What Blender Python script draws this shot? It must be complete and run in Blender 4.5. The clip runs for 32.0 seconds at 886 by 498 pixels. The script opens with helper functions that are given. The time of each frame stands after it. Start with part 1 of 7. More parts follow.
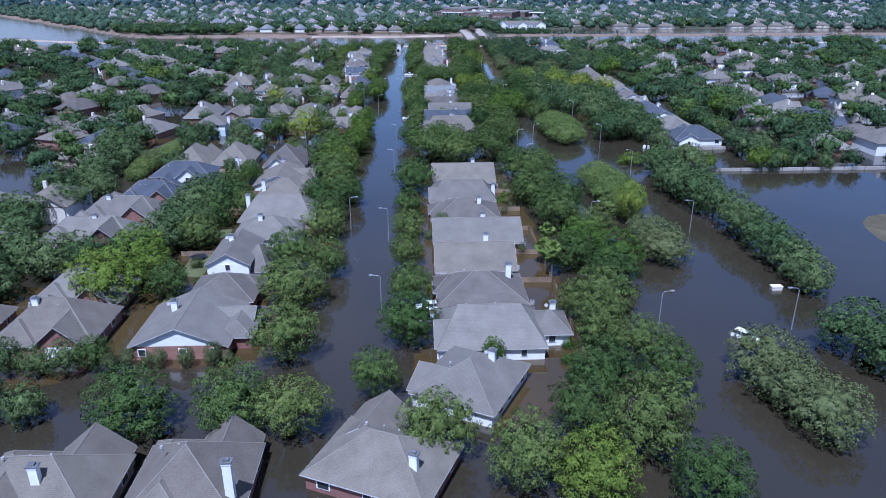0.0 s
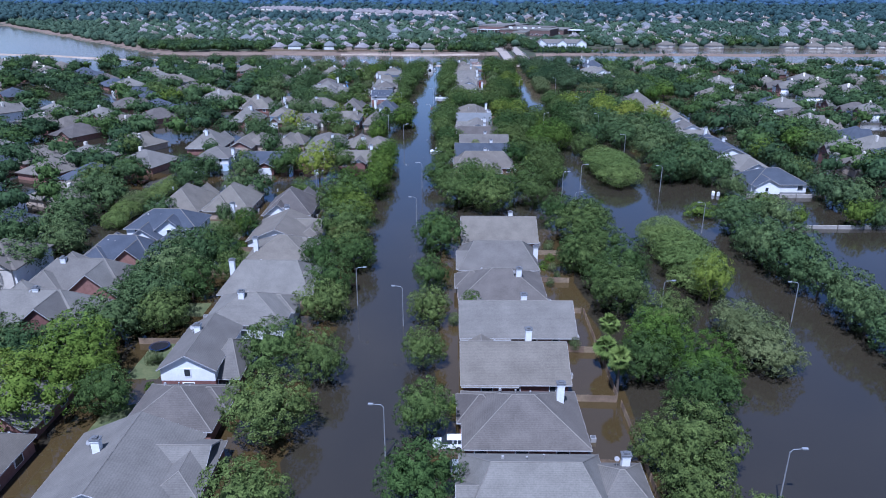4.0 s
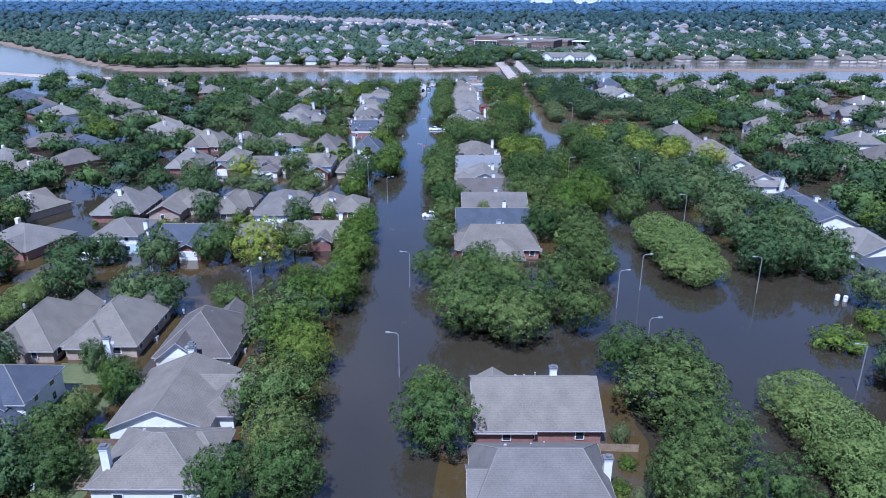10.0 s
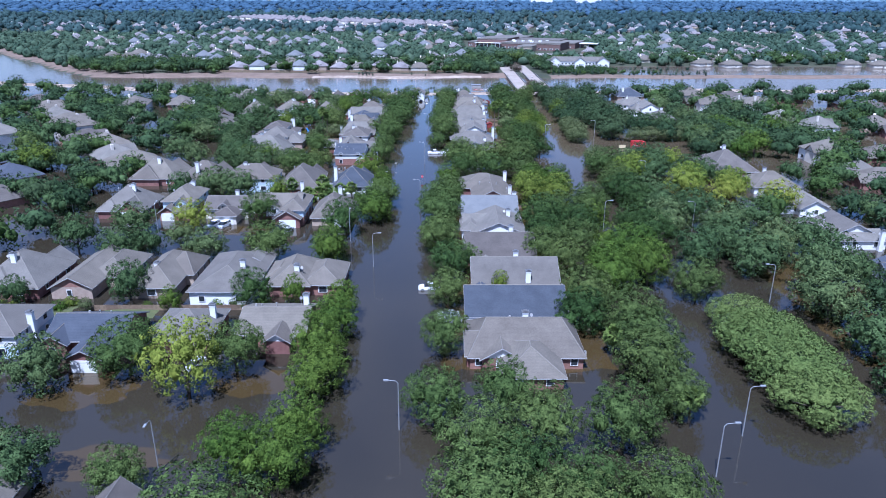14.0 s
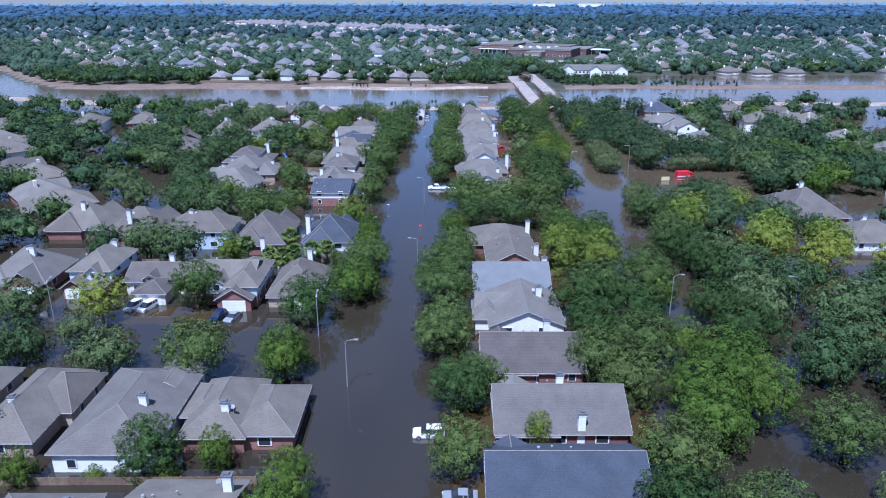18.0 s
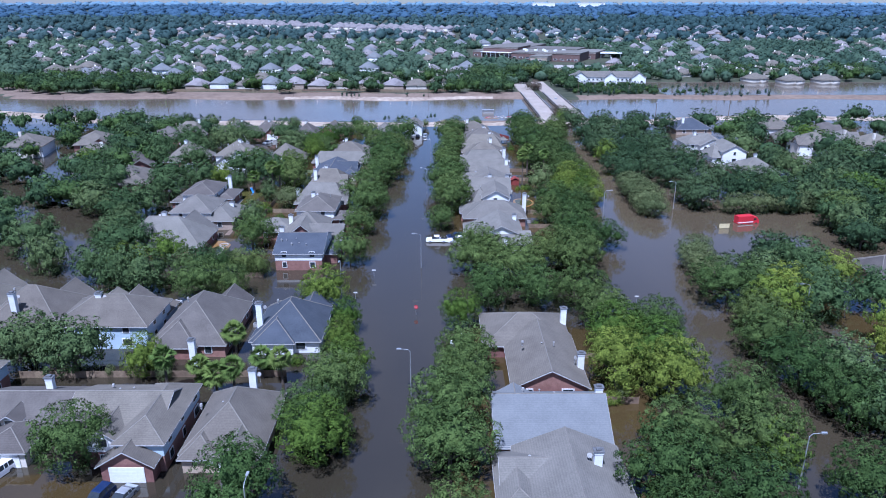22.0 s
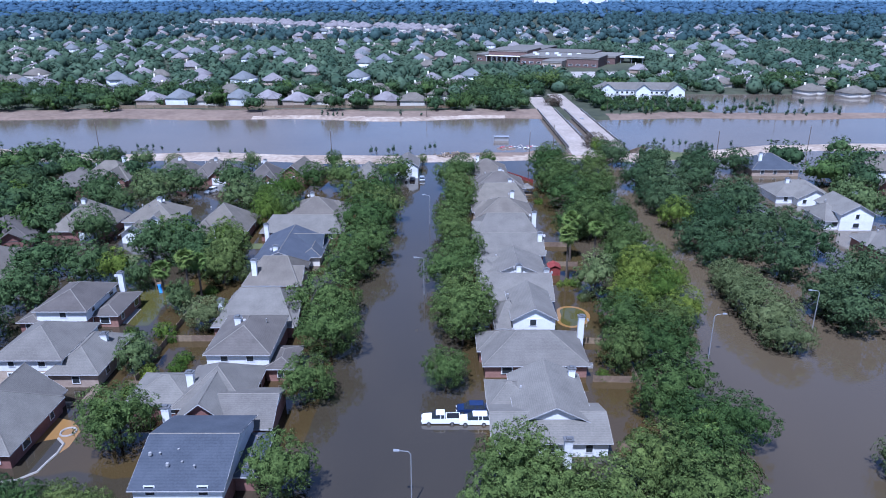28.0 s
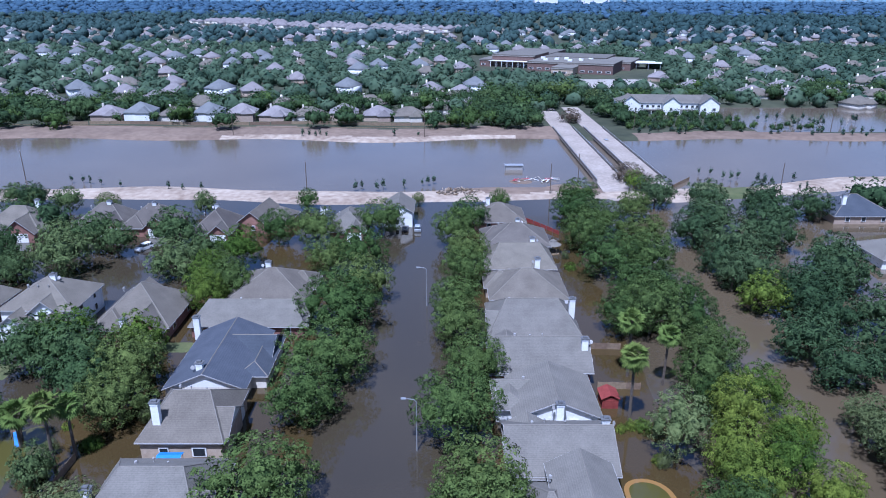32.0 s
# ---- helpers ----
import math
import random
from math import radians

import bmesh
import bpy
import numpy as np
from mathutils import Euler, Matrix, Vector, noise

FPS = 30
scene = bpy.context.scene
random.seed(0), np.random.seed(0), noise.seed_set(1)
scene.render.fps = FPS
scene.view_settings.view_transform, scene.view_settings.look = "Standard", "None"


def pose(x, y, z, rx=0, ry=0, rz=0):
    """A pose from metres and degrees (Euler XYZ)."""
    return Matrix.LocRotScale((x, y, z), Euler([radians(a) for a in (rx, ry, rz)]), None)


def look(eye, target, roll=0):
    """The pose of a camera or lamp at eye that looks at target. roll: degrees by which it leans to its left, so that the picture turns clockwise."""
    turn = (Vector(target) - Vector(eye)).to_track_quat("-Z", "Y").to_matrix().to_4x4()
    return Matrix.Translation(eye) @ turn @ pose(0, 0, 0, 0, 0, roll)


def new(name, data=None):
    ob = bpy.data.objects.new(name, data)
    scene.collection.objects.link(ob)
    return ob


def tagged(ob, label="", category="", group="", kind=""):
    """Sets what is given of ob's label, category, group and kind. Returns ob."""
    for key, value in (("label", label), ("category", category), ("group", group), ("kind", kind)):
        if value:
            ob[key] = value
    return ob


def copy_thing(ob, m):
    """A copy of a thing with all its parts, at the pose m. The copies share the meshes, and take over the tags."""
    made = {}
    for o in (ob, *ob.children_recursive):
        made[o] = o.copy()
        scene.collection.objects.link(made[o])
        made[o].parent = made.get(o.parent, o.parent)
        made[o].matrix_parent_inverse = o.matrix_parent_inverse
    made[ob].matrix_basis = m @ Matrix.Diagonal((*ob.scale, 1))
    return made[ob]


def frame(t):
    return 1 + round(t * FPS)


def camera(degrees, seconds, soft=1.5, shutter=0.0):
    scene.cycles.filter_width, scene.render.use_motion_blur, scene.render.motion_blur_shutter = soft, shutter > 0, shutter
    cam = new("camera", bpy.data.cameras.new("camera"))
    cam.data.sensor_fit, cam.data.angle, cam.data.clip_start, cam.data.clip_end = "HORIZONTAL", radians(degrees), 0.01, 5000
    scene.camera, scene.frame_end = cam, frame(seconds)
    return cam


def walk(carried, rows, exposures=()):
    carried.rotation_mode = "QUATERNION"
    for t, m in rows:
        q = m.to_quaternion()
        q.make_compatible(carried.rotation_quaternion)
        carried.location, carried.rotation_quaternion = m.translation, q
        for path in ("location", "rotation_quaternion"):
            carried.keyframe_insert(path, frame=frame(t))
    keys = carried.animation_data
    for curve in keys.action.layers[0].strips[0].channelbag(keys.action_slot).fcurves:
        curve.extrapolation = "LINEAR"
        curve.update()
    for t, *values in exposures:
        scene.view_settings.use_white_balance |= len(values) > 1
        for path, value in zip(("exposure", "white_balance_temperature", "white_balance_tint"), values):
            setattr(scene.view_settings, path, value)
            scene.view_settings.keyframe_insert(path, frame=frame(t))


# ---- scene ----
cam = camera(65.0, 32.0, soft=1.0)
PATH = [
    (0, (0.00, 0.00, 63.95), (3.53, 92.72, 26.65), -0.09),
    (0.5, (0.23, 4.82, 63.93), (3.82, 97.65, 26.91), -0.08),
    (1, (0.43, 9.70, 63.91), (4.09, 102.64, 27.19), -0.07),
    (1.5, (0.59, 14.65, 63.89), (4.35, 107.71, 27.48), -0.05),
    (1.8, (0.69, 17.65, 63.88), (4.45, 110.76, 27.61), -0.02),
    (1.9, (0.72, 18.65, 63.88), (2.23, 111.86, 27.69), -0.01),
    (2, (0.75, 19.65, 63.87), (0.00, 112.89, 27.74), -0.00),
    (2.5, (0.95, 24.70, 63.84), (0.09, 118.00, 27.87), 0.03),
    (3, (1.16, 29.87, 63.79), (0.26, 123.22, 27.95), 0.05),
    (3.5, (1.37, 35.20, 63.73), (0.48, 128.62, 28.07), 0.08),
    (5.5, (2.06, 58.37, 63.37), (1.15, 152.12, 28.58), 0.11),
    (6, (2.09, 64.61, 63.27), (1.15, 158.42, 28.64), 0.05),
    (6.5, (2.07, 71.01, 63.17), (1.11, 164.88, 28.70), 0.01),
    (7, (1.97, 77.59, 63.09), (1.03, 171.51, 28.75), -0.01),
    (7.5, (1.82, 84.30, 63.06), (0.94, 178.25, 28.81), -0.01),
    (8, (1.62, 91.08, 63.09), (0.83, 185.05, 28.88), 0.00),
    (8.5, (1.36, 97.89, 63.17), (0.69, 191.84, 28.94), 0.02),
    (9, (1.02, 104.71, 63.29), (0.52, 198.64, 29.00), 0.01),
    (9.5, (0.62, 111.57, 63.45), (0.31, 205.48, 29.07), 0.00),
    (10, (0.28, 118.48, 63.62), (0.12, 212.35, 29.14), 0.02),
    (10.5, (0.03, 125.42, 63.77), (-0.03, 219.26, 29.21), 0.03),
    (11, (-0.15, 132.35, 63.88), (-0.17, 226.17, 29.27), 0.02),
    (11.5, (-0.28, 139.27, 63.96), (-0.28, 233.07, 29.29), -0.00),
    (12, (-0.38, 146.20, 63.98), (-0.37, 239.98, 29.28), -0.01),
    (12.5, (-0.48, 153.17, 63.95), (-0.48, 246.96, 29.26), 0.00),
    (13, (-0.60, 160.20, 63.88), (-0.60, 254.00, 29.23), 0.02),
    (13.5, (-0.74, 167.31, 63.78), (-0.72, 261.13, 29.16), 0.04),
    (14, (-0.88, 174.51, 63.63), (-0.84, 268.34, 29.04), 0.08),
    (14.5, (-1.03, 181.75, 63.45), (-0.98, 275.58, 28.87), 0.13),
    (16.5, (-1.52, 211.04, 62.39), (-1.55, 304.97, 28.07), -0.04),
    (17, (-1.56, 218.14, 62.14), (-1.66, 312.11, 27.94), -0.04),
    (17.5, (-1.59, 225.13, 61.92), (-1.76, 319.13, 27.82), -0.04),
    (18, (-1.65, 232.00, 61.75), (-1.84, 326.04, 27.73), -0.05),
    (18.5, (-1.78, 238.82, 61.65), (-1.93, 332.88, 27.69), -0.08),
    (19, (-1.92, 245.61, 61.61), (-2.02, 339.68, 27.69), -0.09),
    (19.5, (-2.06, 252.38, 61.62), (-2.13, 346.46, 27.72), -0.09),
    (20, (-2.20, 259.12, 61.67), (-2.26, 353.20, 27.78), -0.08),
    (20.5, (-2.38, 265.87, 61.75), (-2.40, 359.94, 27.84), -0.06),
    (21, (-2.56, 272.63, 61.86), (-2.54, 366.69, 27.90), -0.04),
    (21.5, (-2.69, 279.41, 61.98), (-2.65, 373.45, 27.96), -0.01),
    (22, (-2.79, 286.22, 62.12), (-2.73, 380.23, 28.02), -0.00),
    (22.5, (-2.90, 293.06, 62.27), (-2.82, 387.04, 28.09), -0.00),
    (23, (-3.06, 299.93, 62.43), (-2.96, 393.88, 28.17), 0.01),
    (23.5, (-3.26, 306.84, 62.59), (-3.12, 400.76, 28.26), 0.04),
    (24, (-3.46, 313.75, 62.70), (-3.28, 407.66, 28.32), 0.08),
    (24.5, (-3.62, 320.67, 62.77), (-3.42, 414.56, 28.35), 0.10),
    (25, (-3.72, 327.65, 62.79), (-3.51, 421.53, 28.36), 0.12),
    (25.5, (-3.79, 334.69, 62.79), (-3.57, 428.57, 28.35), 0.14),
    (27.5, (-4.03, 363.61, 62.72), (-3.82, 457.47, 28.22), -0.00),
    (28, (-4.10, 370.82, 62.70), (-3.91, 464.67, 28.17), -0.01),
    (28.5, (-4.18, 378.02, 62.68), (-3.99, 471.86, 28.13), -0.02),
    (29, (-4.23, 385.21, 62.66), (-4.05, 479.05, 28.11), -0.05),
    (29.5, (-4.26, 392.36, 62.63), (-4.10, 486.22, 28.11), -0.08),
    (30, (-4.28, 399.44, 62.59), (-4.12, 493.30, 28.09), -0.06),
    (30.5, (-4.33, 406.41, 62.56), (-4.13, 500.28, 28.07), -0.01),
    (31, (-4.41, 413.33, 62.54), (-4.17, 507.19, 28.05), 0.04),
    (31.5, (-4.50, 420.25, 62.54), (-4.21, 514.10, 28.02), 0.08),
    (32, (-4.56, 427.19, 62.56), (-4.23, 521.03, 28.00), 0.11),
]
walk(cam, [(t, look(eye, target, roll)) for t, eye, target, roll in PATH],
     [(t, e - 0.07, 4690, 22) for t, e in ((0, 0.68), (3, 0.68), (5.5, 0.6), (7, 0.54), (8.3, 0.61), (9, 0.72), (10, 0.9), (12, 1.02), (14, 0.98), (17, 0.79), (20, 0.84), (28, 0.82), (32, 0.74))])

# ---- light ----
SUN_ELEVATION, SUN_AZIMUTH = 64.0, 200.0      # degrees; azimuth clockwise from +y
world = bpy.data.worlds.new("sky")
scene.world = world
world.use_nodes = True
wn = world.node_tree
sky = wn.nodes.new("ShaderNodeTexSky")
sky.sky_type, sky.sun_disc = "NISHITA", False
sky.sun_elevation, sky.sun_rotation = radians(SUN_ELEVATION), radians(SUN_AZIMUTH)
sky.air_density, sky.dust_density, sky.ozone_density = 1.0, 0.6, 2.0
coord, puff, haze, thin = wn.nodes.new("ShaderNodeTexCoord"), wn.nodes.new("ShaderNodeTexNoise"), wn.nodes.new("ShaderNodeMapRange"), wn.nodes.new("ShaderNodeMix")
puff.inputs["Scale"].default_value, puff.inputs["Detail"].default_value = 3.2, 5.0      # thin high cloud
haze.inputs[1].default_value, haze.inputs[2].default_value, haze.inputs[3].default_value, haze.inputs[4].default_value = 0.46, 0.64, 0.0, 0.62
thin.data_type = "RGBA"
thin.inputs[7].default_value = (3.2, 3.3, 3.75, 1)
wn.links.new(coord.outputs["Generated"], puff.inputs["Vector"])
wn.links.new(puff.outputs[0], haze.inputs[0])
wn.links.new(haze.outputs[0], thin.inputs[0])
wn.links.new(sky.outputs[0], thin.inputs[6])
wn.links.new(thin.outputs[2], wn.nodes["Background"].inputs[0])
wn.nodes["Background"].inputs[1].default_value = 0.07
sun = new("sun", bpy.data.lights.new("sun", "SUN"))
sun.data.energy, sun.data.angle, sun.data.color = 4.5, radians(0.6), (1.0, 0.95, 0.87)
a_, e_ = radians(SUN_AZIMUTH), radians(SUN_ELEVATION)
sun.matrix_world = look((math.sin(a_) * math.cos(e_) * 300, math.cos(a_) * math.cos(e_) * 300, math.sin(e_) * 300), (0, 0, 0))


# ---- materials ----
def surf(name, low, high, scale=1.0, rough=0.8, bump=0.0, fine=8.0, vary=0.0, metal=0.0, spec=0.3, courses=0.0):
    """A surface whose colour runs from low to high over two scales of noise, in world metres; vary: spread between objects."""
    m = bpy.data.materials.new(name)
    m.use_nodes = True
    n, l = m.node_tree.nodes, m.node_tree.links
    b = n["Principled BSDF"]
    geo = n.new("ShaderNodeNewGeometry")
    t1, t2 = n.new("ShaderNodeTexNoise"), n.new("ShaderNodeTexNoise")
    t1.inputs["Scale"].default_value, t2.inputs["Scale"].default_value = scale, scale * fine
    t1.inputs["Detail"].default_value, t2.inputs["Detail"].default_value = 3.0, 4.0
    add = n.new("ShaderNodeMath")
    add.operation = "ADD"
    half = n.new("ShaderNodeMath")
    half.operation = "MULTIPLY"
    half.inputs[1].default_value = 0.5
    for t in (t1, t2):
        l.new(geo.outputs["Position"], t.inputs["Vector"])
    l.new(t1.outputs[0], add.inputs[0])
    l.new(t2.outputs[0], add.inputs[1])
    l.new(add.outputs[0], half.inputs[0])
    value = half.outputs[0]
    if courses:
        w = n.new("ShaderNodeTexWave")
        w.bands_direction = "Z"
        w.inputs["Scale"].default_value = courses
        w.inputs["Distortion"].default_value = 0.6
        l.new(geo.outputs["Position"], w.inputs["Vector"])
        mx = n.new("ShaderNodeMix")
        mx.inputs[0].default_value = 0.09
        l.new(value, mx.inputs[2])
        l.new(w.outputs[1], mx.inputs[3])
        value = mx.outputs[0]
    ramp = n.new("ShaderNodeMapRange")
    ramp.inputs[1].default_value, ramp.inputs[2].default_value = 0.34, 0.66
    l.new(value, ramp.inputs[0])
    mix = n.new("ShaderNodeMix")
    mix.data_type = "RGBA"
    mix.inputs[6].default_value, mix.inputs[7].default_value = (*low, 1), (*high, 1)
    l.new(ramp.outputs[0], mix.inputs[0])
    colour = mix.outputs[2]
    if vary:
        info, hsv = n.new("ShaderNodeObjectInfo"), n.new("ShaderNodeHueSaturation")
        r1, r2 = n.new("ShaderNodeMapRange"), n.new("ShaderNodeMapRange")
        r1.inputs[3].default_value, r1.inputs[4].default_value = 1 - vary, 1 + vary
        r2.inputs[3].default_value, r2.inputs[4].default_value = 0.5 - vary * 0.05, 0.5 + vary * 0.05
        l.new(info.outputs["Random"], r1.inputs[0])
        l.new(info.outputs["Random"], r2.inputs[0])
        l.new(r1.outputs[0], hsv.inputs["Value"])
        l.new(r2.outputs[0], hsv.inputs["Hue"])
        l.new(colour, hsv.inputs["Color"])
        colour = hsv.outputs[0]
    l.new(colour, b.inputs["Base Color"])
    b.inputs["Roughness"].default_value = rough
    b.inputs["Metallic"].default_value = metal
    b.inputs["Specular IOR Level"].default_value = spec
    if bump:
        bp = n.new("ShaderNodeBump")
        bp.inputs["Strength"].default_value, bp.inputs["Distance"].default_value = bump, 0.05
        l.new(t2.outputs[0], bp.inputs["Height"])
        l.new(bp.outputs[0], b.inputs["Normal"])
    return m


def leafy(name, low, high, vary=0.26, patch=0.55, leaf=0.4):
    """Foliage: colour by leaf, by patch and by tree, a little light through the leaves."""
    m = bpy.data.materials.new(name)
    m.use_nodes = True
    n, l = m.node_tree.nodes, m.node_tree.links
    b = n["Principled BSDF"]
    geo, noise_ = n.new("ShaderNodeNewGeometry"), n.new("ShaderNodeTexNoise")
    noise_.inputs["Scale"].default_value = patch
    noise_.inputs["Detail"].default_value = 2.0
    l.new(geo.outputs["Position"], noise_.inputs["Vector"])
    add = n.new("ShaderNodeMath")
    add.operation = "MULTIPLY_ADD"
    add.inputs[1].default_value = leaf
    l.new(geo.outputs["Random Per Island"], add.inputs[0])
    sub = n.new("ShaderNodeMapRange")
    sub.inputs[1].default_value, sub.inputs[2].default_value = 0.3, 0.7
    sub.inputs[3].default_value, sub.inputs[4].default_value = 0.0, 0.95 - leaf
    l.new(noise_.outputs[0], sub.inputs[0])
    l.new(sub.outputs[0], add.inputs[2])
    mix = n.new("ShaderNodeMix")
    mix.data_type = "RGBA"
    mix.inputs[6].default_value, mix.inputs[7].default_value = (*low, 1), (*high, 1)
    l.new(add.outputs[0], mix.inputs[0])
    info, hsv = n.new("ShaderNodeObjectInfo"), n.new("ShaderNodeHueSaturation")
    r1, r2 = n.new("ShaderNodeMapRange"), n.new("ShaderNodeMapRange")
    r1.inputs[3].default_value, r1.inputs[4].default_value = 1 - vary, 1 + vary
    r2.inputs[3].default_value, r2.inputs[4].default_value = 0.5 + vary * 0.08, 0.5 - vary * 0.10
    l.new(info.outputs["Random"], r1.inputs[0])
    l.new(info.outputs["Random"], r2.inputs[0])
    l.new(r1.outputs[0], hsv.inputs["Value"])
    l.new(r2.outputs[0], hsv.inputs["Hue"])
    l.new(mix.outputs[2], hsv.inputs["Color"])
    l.new(hsv.outputs[0], b.inputs["Base Color"])
    b.inputs["Roughness"].default_value = 0.8
    b.inputs["Specular IOR Level"].default_value = 0.08
    thin, both = n.new("ShaderNodeBsdfTranslucent"), n.new("ShaderNodeMixShader")
    both.inputs[0].default_value = 0.04
    l.new(hsv.outputs[0], thin.inputs["Color"])
    l.new(b.outputs[0], both.inputs[1])
    l.new(thin.outputs[0], both.inputs[2])
    l.new(both.outputs[0], n["Material Output"].inputs["Surface"])
    return m


def flood_water(name, low=(0.021, 0.018, 0.012, 1), high=(0.04, 0.033, 0.021, 1), rough=0.045, wave=0.2, ior=1.72, silt_sheen=(0, 0, 0, 1)):
    m = bpy.data.materials.new(name)
    m.use_nodes = True
    n, l = m.node_tree.nodes, m.node_tree.links
    b = n["Principled BSDF"]
    geo = n.new("ShaderNodeNewGeometry")
    big, small = n.new("ShaderNodeTexNoise"), n.new("ShaderNodeTexNoise")
    big.inputs["Scale"].default_value, small.inputs["Scale"].default_value = 0.03, 1.6
    big.inputs["Detail"].default_value, small.inputs["Detail"].default_value = 4.0, 3.0
    for t in (big, small):
        l.new(geo.outputs["Position"], t.inputs["Vector"])
    mix = n.new("ShaderNodeMix")
    mix.data_type = "RGBA"
    mix.inputs[6].default_value, mix.inputs[7].default_value = low, high
    l.new(big.outputs[0], mix.inputs[0])
    if silt_sheen[0]:
        xyz, along, mud = n.new("ShaderNodeSeparateXYZ"), n.new("ShaderNodeMapRange"), n.new("ShaderNodeMix")
        along.inputs[1].default_value, along.inputs[2].default_value = 330, 520      # thicker silt towards the river; its paleness also imitates reflected cloud
        mud.data_type = "RGBA"
        mud.inputs[7].default_value = silt_sheen
        l.new(geo.outputs["Position"], xyz.inputs[0])
        l.new(xyz.outputs[1], along.inputs[0])
        across, both = n.new("ShaderNodeMapRange"), n.new("ShaderNodeMath")
        across.inputs[1].default_value, across.inputs[2].default_value, across.inputs[3].default_value = 20, 48, 0.25
        both.operation = "MULTIPLY"
        l.new(xyz.outputs[0], across.inputs[0])
        l.new(across.outputs[0], both.inputs[0])
        l.new(along.outputs[0], both.inputs[1])
        l.new(both.outputs[0], mud.inputs[0])
        l.new(mix.outputs[2], mud.inputs[6])
        mix = mud
    l.new(mix.outputs[2], b.inputs["Base Color"])
    b.inputs["Roughness"].default_value = rough
    b.inputs["IOR"].default_value = ior
    bp = n.new("ShaderNodeBump")
    bp.inputs["Strength"].default_value, bp.inputs["Distance"].default_value = wave, 0.04
    l.new(small.outputs[0], bp.inputs["Height"])
    l.new(bp.outputs[0], b.inputs["Normal"])
    return m


